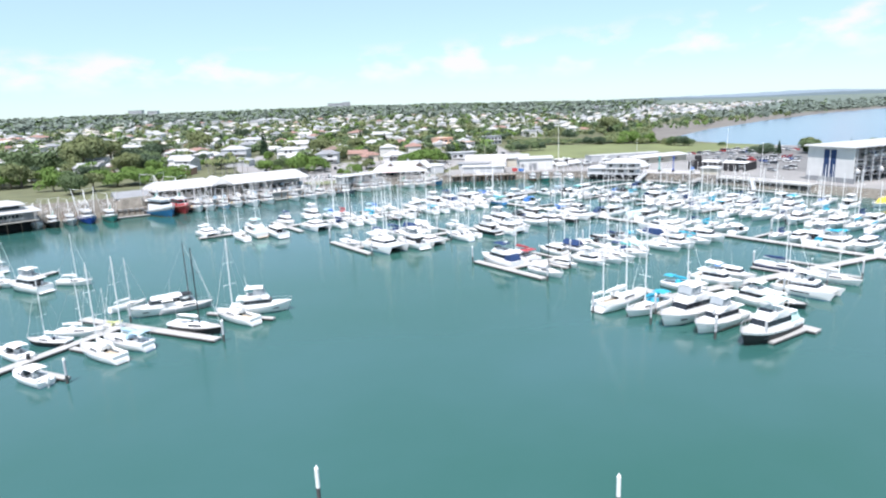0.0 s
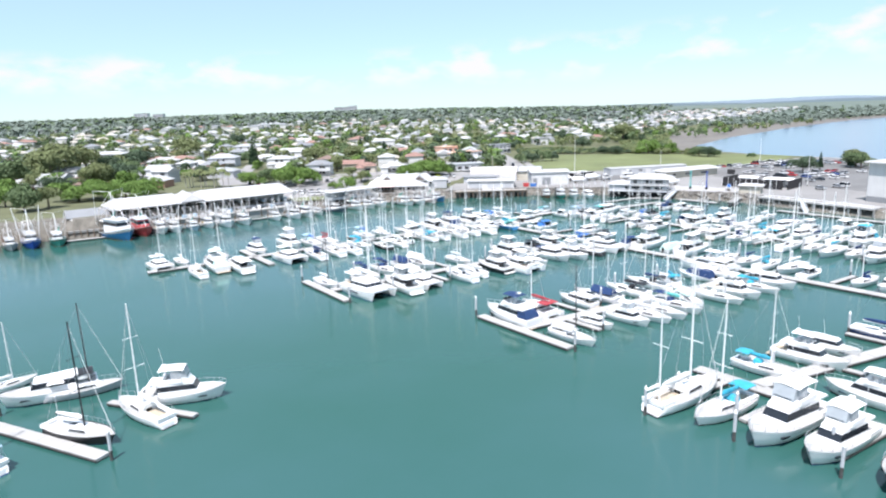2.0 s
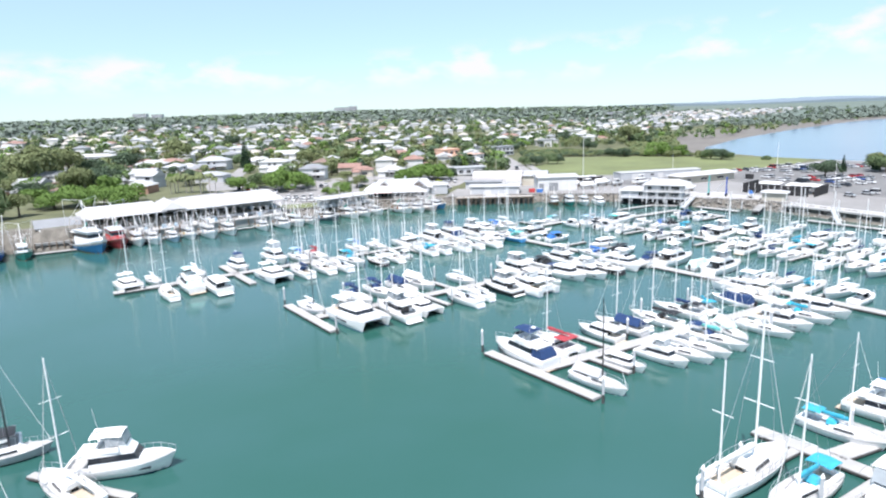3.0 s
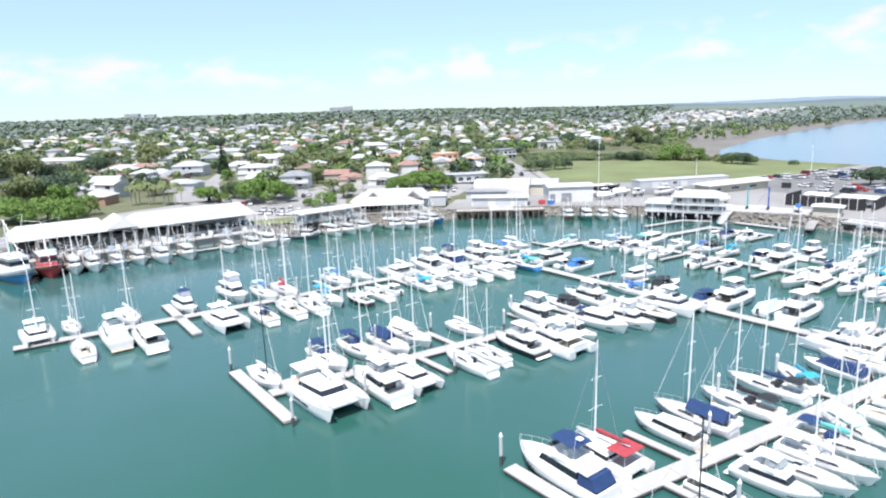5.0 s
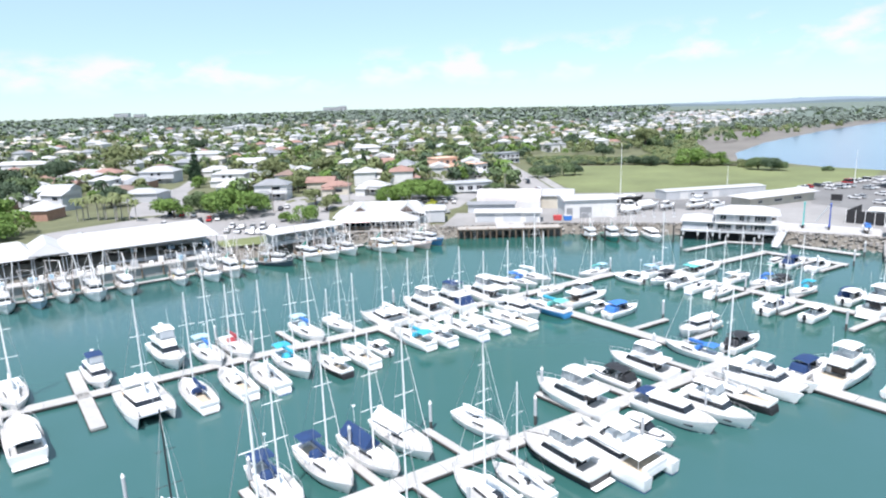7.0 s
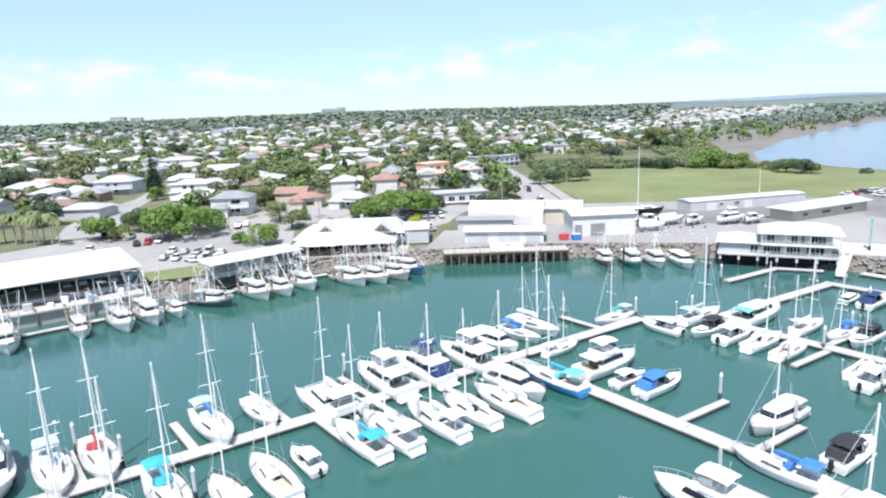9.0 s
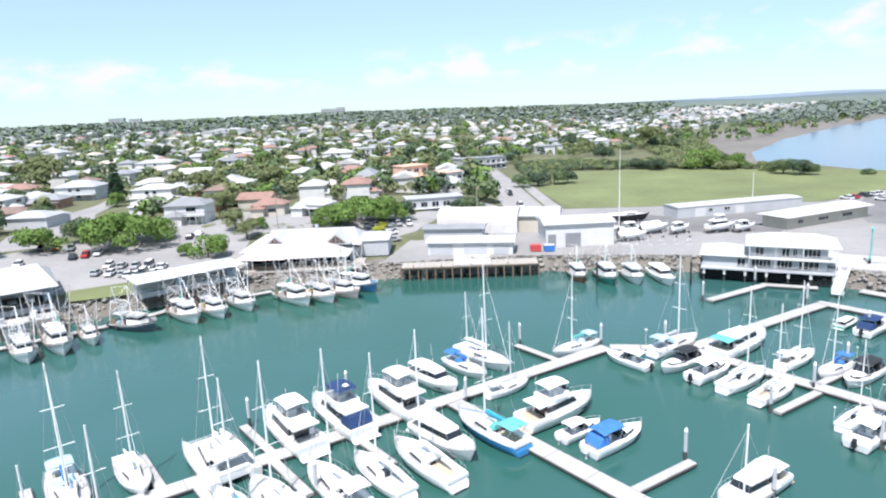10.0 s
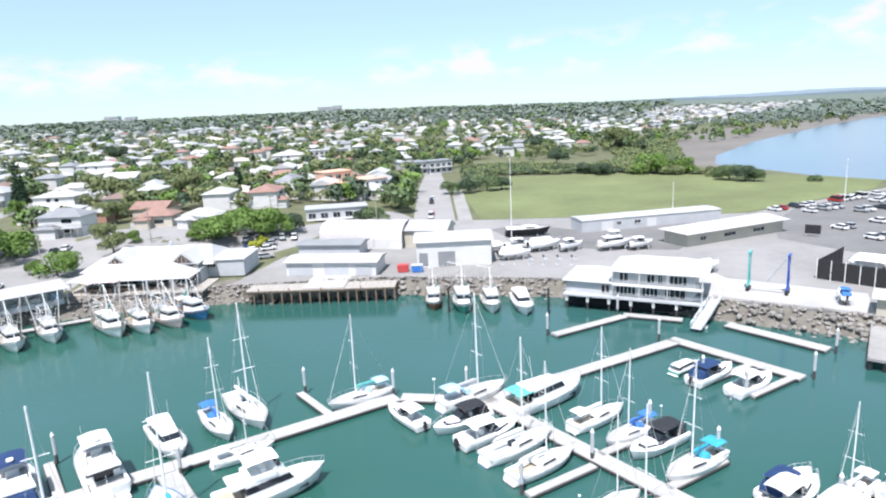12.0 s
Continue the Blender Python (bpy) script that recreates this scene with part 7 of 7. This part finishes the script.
villa(176.4, 458, 18, "roof_lightgrey", "wall_grey", 2)
villa(145.1, 404, 14.5, "roof_brown", "wall_cream")
villa(141.1, 469, 17, "roof_pale", "wall_grey", 2)
villa(196.5, 411, 16, "roof_pale", "wall_white", 2)
villa(190.5, 384, 17, "roof_white", "wall_white")
villa(189.5, 346, 13, "roof_grey", "wall_white", 2)
villa(231.5, 470, 16, "roof_white", "wall_white", 2, hip=0.0)
villa(210.5, 470, 14, "roof_pale", "wall_white")
villa(240, 574, 26, "roof_lightgrey", "wall_white", 2)
villa(207, 577, 20, "roof_white", "wall_cream")
villa(214.0, 338, 11.0, "roof_red", "wall_cream", 1, veranda=False)
villa(224.5, 325, 11.0, "roof_white", "wall_white", 1, -62)
villa(119.5, 385, 11.5, "roof_white", "wall_grey", 2, -60, 0.0)
villa(128, 590, 34, "roof_white", "wall_white", 2)
villa(154, 512, 21, "roof_white", "wall_white")
villa(342, 520, 20, "roof_pale", "wall_white", 2)
villa(295, 422, 14, "roof_red", "wall_cream")
villa(330, 648, 27, "roof_white", "wall_white")
villa(203, 656, 22, "roof_white", "wall_white")
villa(273, 538, 15, "roof_grey", "wall_white", 2)
villa(161, 437, 13, "roof_grey", "wall_brick")
villa(212, 430, 13, "roof_lightgrey", "wall_white")


def free(x, y):
    """Whether plan metres (x, y) are open suburb: inland, off the street, the lawn and the yards."""
    if x < 215 and y < 352:
        return False
    if 190 <= x < 288 and y < 345 - 0.3 * (x - 250):
        return False
    if x < 125 and y < 350 or x < 200 and abs((x - 150) - 0.42 * (y - 350)) < 12 and y < 460 or 120 < x < 180 and y < 378:
        return False
    if any(math.hypot(x - a, y - b) < 15 for a, b in PLACED):
        return False
    across, along = (x - 281) * 0.788 - (y - 281) * 0.616, (x - 281) * 0.616 + (y - 281) * 0.788
    if -8 < across < 10 and along < 270:
        return False
    if x > 470 and y < min(318 + (x - 488) * 0.70, 494):
        return False
    if across > 0 and (y < 402 + 0.28 * (x - 370) or x > 395 and y < 410 + 0.30 * (x - 395)):
        return False
    return y > 305


rng = random.Random(21)
U, V = Vector((0.62, 0.785)), Vector((-0.785, 0.62))
spots = []
for i in range(-95, 75):
    for j in range(0, 110):
        street = (j % 2) * 3.0
        q = Vector((281, 281)) + V * 9 + V * (i * 17.5 + rng.uniform(-1.5, 1.5)) + U * (j * 19.0 - 40 + street + rng.uniform(-2, 2))
        if i % 8 == 0:
            continue
        spots.append((q.x, q.y, rng.random()))
arr = np.array(spots)
keep = inland(arr[:, 0], arr[:, 1]) > 14
spots = [s for s, k in zip(spots, keep) if k and free(s[0], s[1]) and s[0] > -900 and s[1] < 2300]
spots.sort(key=lambda s: math.hypot(s[0] - 200, s[1] - 190))
near = [s for s in spots if s[2] < 0.66][:50]
for x, y, r in near:
    house(x, y, math.degrees(math.atan2(U.y, U.x)) + rng.choice((0, 90, 180, 270)) + rng.uniform(-3, 3), rng.randrange(20))


def block_of_flats(a, b, depth, floors, wall, roof, label):
    m, L = frame_of(a, b)
    o = thing("flats", Matrix.Translation((0, 0, ground_z(*m.translation[:2]))) @ m, label, "building")
    H = floors * 3.0
    part("wall", box(0, L, 0, depth, -1.5, H + 0.4), wall, o)
    part("roof", box(-0.4, L + 0.4, -0.4, depth + 0.4, H + 0.4, H + 0.65), roof, o)
    for f in range(floors):
        n = max(2, int(L / 3.4))
        for i in range(n):
            x = (i + 0.2) * L / n
            opening(o, x, x + L / n * 0.6, f * 3 + 0.5, f * 3 + 2.3, 0, bars=2)
        part("balcony", box(0.2, L - 0.2, -1.3, 0, f * 3 + 0.02, f * 3 + 0.16), "wall_white", o)


block_of_flats((252, 311), (269.5, 302.0), 9, 1, "wall_grey", "roof_lightgrey", "low grey shop front with a pale flat roof")
block_of_flats((279.0, 345.0), (306.0, 345.5), 12, 2, "wall_white", "wall_peach", "white two-storey block with a faded orange roof beside the street")
block_of_flats((284.0, 358.0), (296.5, 358.0), 9, 3, "wall_peach", "wall_peach", "peach upper block of flats")
block_of_flats((352, 401), (366, 399), 10, 2, "wall_grey", "roof_grey", "grey two-storey shop building at the end of the street")
block_of_flats((368, 400), (382, 398), 10, 2, "wall_grey", "roof_grey", "grey two-storey shop building at the end of the street")
block_of_flats((360.3, 527.5), (388.3, 522.4), 12, 2, "wall_white", "roof_white", "white two-storey block of flats with long balconies")


def far_town():
    """Houses too far to be told apart: real little hipped houses in one mesh."""
    mats = ["wall_white", "roof_pale", "roof_lightgrey", "roof_grey", "roof_red", "roof_cream"]
    verts, faces, mi = [], [], []
    r2 = random.Random(6)
    taken = set((s[0], s[1]) for s in near)
    far = []
    for s in spots:
        d, a = math.hypot(s[0] - 200, s[1] - 250), math.degrees(math.atan2(s[1] - 250, s[0] - 200))
        share = 0.56 - 0.40 * float(smooth(420, 1100, d)) * float(smooth(20, 40, a))
        if (s[0], s[1]) not in taken and s[2] < share and d < 1700:
            far.append(s)
    more = []
    for _ in range(620):
        a, d = radians(r2.uniform(6, 36)), r2.uniform(800, 2000)
        more.append((220 + d * math.cos(a), 150 + d * math.sin(a), 0))
    arr = np.array(more)
    ok = inland(arr[:, 0], arr[:, 1]) > 25
    far = far + [s for s, k in zip(more, ok) if k and free(s[0], s[1])]
    zz = rise(np.array([s[0] for s in far]), np.array([s[1] for s in far]))
    for (x, y, _), z in zip(far, zz):
        w, d, h = r2.uniform(9, 16), r2.uniform(8, 11), r2.choice((3.2, 3.4, 6.0, 3.3))
        a = radians(52 + r2.choice((0, 90)) + r2.uniform(-4, 4))
        c, s = math.cos(a), math.sin(a)
        rf = r2.choice((1, 1, 1, 2, 2, 3, 3, 4, 5, 5))
        pts = [(-w / 2, -d / 2, -2), (w / 2, -d / 2, -2), (w / 2, d / 2, -2), (-w / 2, d / 2, -2), (-w / 2, -d / 2, h), (w / 2, -d / 2, h), (w / 2, d / 2, h), (-w / 2, d / 2, h)]
        e = 0.6
        pts += [(-w / 2 - e, -d / 2 - e, h), (w / 2 + e, -d / 2 - e, h), (w / 2 + e, d / 2 + e, h), (-w / 2 - e, d / 2 + e, h), (-w / 2 + d / 2.2, 0, h + 2.1), (w / 2 - d / 2.2, 0, h + 2.1)]
        b = len(verts)
        verts += [(x + c * p - s * q, y + s * p + c * q, z + t) for p, q, t in pts]
        for f, m in (((0, 1, 5, 4), 0), ((1, 2, 6, 5), 0), ((2, 3, 7, 6), 0), ((3, 0, 4, 7), 0), ((8, 9, 13, 12), rf), ((9, 10, 13), rf), ((10, 11, 12, 13), rf), ((11, 8, 12), rf)):
            faces.append([b + k for k in f])
            mi.append(m)
    me = bpy.data.meshes.new("far_houses")
    me.from_pydata(verts, [], faces)
    for m in mats:
        me.materials.append(M[m])
    me.polygons.foreach_set("material_index", mi)
    tagged(new("far_houses", me), "pale roofs of a far suburb among trees", "houses", kind="stuff")


far_town()


def far_woods():
    """Garden trees, mangroves and the wooded ridge, clump by clump in a few meshes."""
    g = np.random.default_rng(12)
    sets = {"leaf_dark": [], "leaf": [], "leaf_olive": [], "leaf_bright": [], "leaf_hazy": []}
    pool = []
    n = 15500
    a, d = np.radians(g.uniform(-2, 118, n)), 70 + 3300 * g.random(n) ** 1.35
    x, y = 190 + d * np.cos(a), 235 + d * np.sin(a)
    sd = inland(x, y)
    dens = g.random(n)
    hx, hy = np.array([s[0] for s in near] + [p[0] for p in PLACED]), np.array([s[1] for s in near] + [p[1] for p in PLACED])
    for i in range(n):
        low = a[i] < 0.55 and d[i] > 700
        if d[i] < 900 and dens[i] < 0.33 or low and (dens[i] < 0.45 or d[i] > 2000) or sd[i] < 8 or not free(x[i], y[i]) and not (x[i] > 350 and y[i] > 410):
            continue
        if d[i] < 500 and np.min(np.hypot(hx - x[i], hy - y[i])) < 8.0:
            continue
        pool.append((x[i], y[i], g.uniform(2.2, 5.4) * (1.0 + (0.15 if low else 1.0) * float(smooth(700, 1600, d[i]))), 1.0, ("leaf_dark", "leaf", "leaf", "leaf_olive", "leaf_olive", "leaf_bright")[g.integers(6)] if d[i] < 500 + 500 * dens[i] else ("leaf_hazy", "leaf_hazy", "leaf_hazy", "leaf")[g.integers(4)]))
    for _ in range(900):
        t, s = g.random(), g.random()
        px = 432 + 220 * t
        py = 322 + 0.70 * max(0, px - 488) + (26 + 60 * t) * s
        pool.append((px, py, g.uniform(1.6, 3.2), 0.6, ("leaf_olive", "leaf_olive", "leaf_olive", "leaf")[g.integers(4)]))
    for _ in range(420):
        t, s = g.random(), g.random()
        px, py = 350 + 85 * t, 338 + 30 * math.sin(3.14 * t) + (20 + 30 * t) * s
        pool.append((px, py, g.uniform(1.4, 2.8), 0.6, ("leaf_olive", "leaf", "leaf_olive", "leaf_dark")[g.integers(4)]))
    for _ in range(260):
        t = g.random()
        px, py = 388 + 60 * t + g.uniform(0, 10), 361 - 44 * t - 54 * t * t + g.uniform(0, 10)
        pool.append((px, py, g.uniform(1.4, 2.6), 0.5, ("leaf", "leaf_olive", "leaf_dark")[g.integers(3)]))
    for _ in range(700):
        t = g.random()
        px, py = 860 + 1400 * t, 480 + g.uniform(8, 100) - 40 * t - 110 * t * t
        pool.append((px, py, g.uniform(3, 6), 0.8, "leaf_hazy"))
    pool = [p for p in pool if not -9 < (p[0] - 281) * 0.788 - (p[1] - 281) * 0.616 < 13 or (p[0] - 281) * 0.616 + (p[1] - 281) * 0.788 > 165]
    px = np.array([p[0] for p in pool])
    py = np.array([p[1] for p in pool])
    zz = rise(px, py)
    def template(k, seed, lift=0.0):
        """A unit crown: leaf clumps facing outwards over a handful of uneven lobes; lift tips them up to even the
        light.
        """
        q = np.random.default_rng(seed)
        lobes = np.concatenate([[[0, 0, 0.15, 0.72]], np.stack([q.uniform(-0.62, 0.62, 6), q.uniform(-0.62, 0.62, 6), q.uniform(-0.3, 0.5, 6), q.uniform(0.3, 0.55, 6)], 1)])
        pick = q.choice(len(lobes), k, p=lobes[:, 3] ** 2 / (lobes[:, 3] ** 2).sum())
        dd = q.normal(size=(k, 3))
        dd /= np.linalg.norm(dd, axis=1)[:, None]
        dd[:, 2] = np.where(dd[:, 2] < -0.5, -dd[:, 2], dd[:, 2])
        c = lobes[pick, :3] + dd * lobes[pick, 3:] * (0.85 + 0.25 * q.random((k, 1)))
        nr = dd + q.normal(scale=0.35, size=(k, 3)) + np.array([0, 0, lift])
        nr /= np.linalg.norm(nr, axis=1)[:, None]
        u = np.cross(nr, q.normal(size=(k, 3)))
        u /= np.linalg.norm(u, axis=1)[:, None] + 1e-9
        v = np.cross(nr, u)
        s = 2.1 / math.sqrt(k) * (0.7 + 0.6 * q.random((k, 1)))
        return np.stack([c - u * s, c - v * s * 0.8, c + u * s * 0.9, c + v * s], 1)

    kits = {k: [template(k, 50 + j, lift) for j in range(6)] for k, lift in ((150, 0.0), (70, 0.4), (26, 0.9))}
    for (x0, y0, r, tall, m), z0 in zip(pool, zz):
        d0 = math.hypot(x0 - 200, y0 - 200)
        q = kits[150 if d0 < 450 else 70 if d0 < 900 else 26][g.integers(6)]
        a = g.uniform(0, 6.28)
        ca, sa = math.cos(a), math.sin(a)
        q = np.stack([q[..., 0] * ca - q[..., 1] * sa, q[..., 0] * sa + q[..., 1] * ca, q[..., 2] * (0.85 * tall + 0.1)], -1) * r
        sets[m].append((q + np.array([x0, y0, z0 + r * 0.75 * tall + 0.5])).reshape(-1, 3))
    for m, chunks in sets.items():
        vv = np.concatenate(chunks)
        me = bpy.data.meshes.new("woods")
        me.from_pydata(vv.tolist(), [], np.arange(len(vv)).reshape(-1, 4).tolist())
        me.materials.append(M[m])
        tagged(new("woods", me), "%s foliage of garden trees and far woods" % {"leaf_dark": "dark green", "leaf": "green", "leaf_olive": "olive", "leaf_bright": "bright green", "leaf_hazy": "haze-greyed green"}[m], "trees", kind="stuff")


far_woods()
for x, y, w, d, h, r in ((1560, 2758, 95, 24, 30, 20), (1600, 2748, 40, 20, 35, 20), (735, 3058, 60, 24, 30, 10), (800, 3040, 46, 22, 26, 10), (1265, 997, 52, 16, 15, 15)):
    o = thing("far_block", pose(x, y, ground_z(x, y) - 1, 0, 0, 130 + r), "large pale hospital block on the ridge far away", "building", "far blocks")
    part("wall", box(-w / 2, w / 2, -d / 2, d / 2, 0, h), "wall_grey", o)
    for f in range(int(h / 3.6)):
        part("window_band", box(-w / 2 + 2, w / 2 - 2, -d / 2 - 0.1, d / 2 + 0.1, f * 3.6 + 1.4, f * 3.6 + 2.4), "glass", o)
    part("roof", box(-w / 2 - 0.5, w / 2 + 0.5, -d / 2 - 0.5, d / 2 + 0.5, h, h + 0.5), "roof_lightgrey", o)

# ---- vehicles ----
car_proto = {}


def car(x, y, h, paint, van=False):
    key = (paint, van)
    at = pose(x, y, ground_z(x, y) + 0.08, 0, 0, h)
    label = "%s %s parked on the asphalt" % (paint[4:], "van" if van else "car")
    if key in car_proto:
        copy_thing(car_proto[key], at)
        return
    o = thing("van" if van else "car", at, label, "car", "parked cars")
    part("body", house_block(-2.2, 2.2, 1.76, 1.7, 0.32, 0.92 if not van else 1.0, 0.08, 0.1, 0.95, 0.12), paint, o)
    cab = (-1.9, 1.0, 1.62, 1.55, 0.9, 1.48, 0.45, 0.75, 0.84) if not van else (-2.15, 1.6, 1.68, 1.6, 0.95, 2.05, 0.1, 0.7, 0.9)
    part("glasshouse", house_block(*cab, 0.06), "glass", o)
    part("roof", house_block(cab[0] + cab[6] * 0.9, cab[1] - cab[7] * 0.95, 1.4, 1.34, cab[5] - 0.03, cab[5] + 0.05, 0.1, 0.1, 0.9, 0.02), paint, o)
    for px in (-1.35, 1.4):
        for s in (-1, 1):
            w = bmesh.new()
            bmesh.ops.create_cone(w, cap_ends=True, segments=12, radius1=0.33, radius2=0.33, depth=0.22, matrix=pose(px, s * 0.8, 0.33, 90, 0, 0))
            part("wheel", w, "rubber", o)
    car_proto[key] = o


PAINTS = ("car_white", "car_white", "car_silver", "car_white", "car_dark", "car_white", "car_silver", "car_white", "car_silver", "car_dark", "car_white", "car_red", "car_blue", "car_silver")
rng = random.Random(9)


def row_of_cars(x, y, h, n, dx, dy, gap=0.2):
    gap += 0.3
    for i in range(n):
        if rng.random() > gap:
            car(x + i * dx, y + i * dy, h + rng.uniform(-3, 3) + rng.choice((0, 180)), rng.choice(PAINTS), rng.random() < 0.12)


row_of_cars(224.7, 279.3, -15, 5, 1.74, 3.30, 0.1)
row_of_cars(220.1, 280.7, -15, 5, 1.74, 3.30, 0.2)
row_of_cars(109.8, 307.6, 70, 10, 3.04, 0.38, 0.3)
row_of_cars(132.5, 317.0, 70, 10, 3.04, 0.38, 0.3)
row_of_cars(152.5, 299.5, 60, 5, 2.6, -2.2, -0.3)
row_of_cars(156.5, 305.5, 60, 5, 2.6, -2.2, -0.3)
row_of_cars(136, 343, 75, 6, 3.2, -2.6, 0.0)
row_of_cars(158.3, 293.3, 60, 6, 2.90, -1.20, 0.2)
row_of_cars(164.2, 320.2, 60, 8, 3.04, 0.75, 0.3)
row_of_cars(293.1, 298.1, 52, 7, 5.22, 6.90, 0.2)
row_of_cars(289.0, 293.2, 52, 3, 9.57, 12.60, 0.3)
for k in range(4):
    row_of_cars(362 + 6 * k, 216 - 10 * k, 75, 18, 3.0, -0.75, 0.05)
row_of_cars(318.7, 220.8, -25, 6, 4.35, -1.80, 0.3)
row_of_cars(336, 179.5, 75, 9, 3.0, -0.85, 0.1)
row_of_cars(341, 191, 75, 8, 3.0, -0.75, 0.2)
row_of_cars(226, 296, 65, 5, 3.0, -1.4, 0.0)
row_of_cars(338, 170, 75, 13, 3.0, -0.85, -0.05)
row_of_cars(344, 160, 75, 13, 3.0, -0.85, -0.05)
row_of_cars(330.9, 152.5, 75, 8, 3.04, -0.75, 0.3)
row_of_cars(296.8, 140.7, 75, 12, 3.19, -0.90, 0.25)

# ---- power poles and lines ----
def power_pole(x, y, h=10.5):
    o = thing("power_pole", Matrix.Translation((*P(x, y).xy, ground_z(*P(x, y).xy))), "weathered timber power pole with a cross-arm", "pole", "power poles")
    part("pole", rod((0, 0, -0.5), (0, 0, h), 0.17, 7, None, 0.12), "timber_deck", o)
    part("cross_arm", box(-1.2, 1.2, -0.07, 0.07, h - 0.7, h - 0.55), "timber", o)
    for s in (-1.0, 0, 1.0):
        part("insulator", rod((s, 0, h - 0.55), (s, 0, h - 0.35), 0.06, 6), "white", o)


LINE = [(178.7, 322.6), (204.8, 312.1), (236.8, 302.1), (265.9, 290.4)]
for x, y in LINE:
    power_pole(x, y)
o = thing("power_lines", pose(0, 0, 0), "thin sagging power lines between the poles", "cable")
for (ax, ay), (bx, by) in zip(LINE, LINE[1:]):
    for s in (-0.9, 0.9):
        pts = [P(ax, ay, LAND + 10.2).lerp(P(bx, by, LAND + 10.2), t / 8) - Vector((0, s * 0.5, 2.4 * (t / 8) * (1 - t / 8))) for t in range(9)]
        part("cable", wires(list(zip(pts, pts[1:])), 0.03), "rubber", o)

# ---- rocks of the sea wall ----
def rock_mesh(seed):
    bm = bmesh.new()
    bmesh.ops.create_icosphere(bm, subdivisions=1, radius=1.0)
    r = random.Random(seed)
    for v in bm.verts:
        v.co = Vector((v.co.x * r.uniform(0.7, 1.15), v.co.y * r.uniform(0.6, 1.1), v.co.z * r.uniform(0.45, 0.85)))
    return mesh_of(bm, "rock", "rock")


ROCKS = [rock_mesh(k) for k in range(7)]


def rock_wall(a, b, n, label):
    """Boulders tipped down the bank between two shore points."""
    a, b = P(*a), P(*b)
    o = thing("rock_wall", pose(0, 0, 0), label, "sea wall", kind="structure")
    d = (b - a)
    inn = Vector((-d.y, d.x, 0)).normalized()
    r = random.Random(n)
    for i in range(n):
        t, s = r.random(), r.random()
        q = a + d * t + inn * (-3.0 + 6.0 * s)
        k = r.uniform(0.42, 0.85)
        piece("rock", r.choice(ROCKS), o, pose(q.x, q.y, -0.3 + 3.2 * float(smooth(-3.2, 3.0, -3.0 + 6.0 * s)) + 0.1, r.uniform(-20, 20), r.uniform(-20, 20), r.uniform(0, 360)) @ Matrix.Diagonal((k, k, k, 1)))


rock_wall((269, 176.5), (277, 155), 60, "grey boulders of the sea wall beside the slip")
rock_wall((207, 257), (236, 236), 34, "grey boulders under the jetty")
rock_wall((236, 236), (259, 209.5), 44, "grey boulders below the boatyard")
rock_wall((140, 277), (184, 270), 36, "grey boulders below the restaurant")
rock_wall((277, 155), (273, 139), 30, "grey boulders of the sea wall")


def rubble():
    """The small stones between the boulders, all along the bank."""
    g = np.random.default_rng(4)
    me0 = ROCKS[0]
    base = np.array([v.co[:] for v in me0.vertices])
    tri = np.array([p.vertices[:] for p in me0.polygons])
    verts, faces = [], []
    pts = [(73, 281), (140, 277), (162, 275), (184, 270), (207, 257), (236, 236), (259, 209.5), (269, 176.5), (277, 155), (273, 139), (271, 124)]
    for (ax, ay), (bx, by) in zip(pts, pts[1:]):
        d = math.hypot(bx - ax, by - ay)
        nx, ny = -(by - ay) / d, (bx - ax) / d
        for _ in range(int(d * 9)):
            t, s = g.random(), g.uniform(-3.2, 3.2)
            k = g.uniform(0.22, 0.6)
            a = g.uniform(0, 6.28)
            q = base * k * np.array([g.uniform(0.7, 1.3), g.uniform(0.7, 1.2), 1])
            q = np.stack([q[:, 0] * math.cos(a) - q[:, 1] * math.sin(a), q[:, 0] * math.sin(a) + q[:, 1] * math.cos(a), q[:, 2]], 1)
            z = -2 + (LAND + 2) * float(smooth(-3.5, 3.0, s))
            faces.append(tri + len(verts) * len(base))
            verts.append(q + np.array([ax + (bx - ax) * t + nx * s, ay + (by - ay) * t + ny * s, z + 0.08]))
    me = bpy.data.meshes.new("rubble")
    me.from_pydata(np.concatenate(verts).tolist(), [], np.concatenate(faces).tolist())
    me.materials.append(mat("rubble", (0.185, 0.175, 0.16), rough=0.95, vary=0.5, scale=0.8, isl=0.6))
    tagged(new("rubble", me), "grey broken stones packed along the bank", "stones", kind="stuff")


rubble()
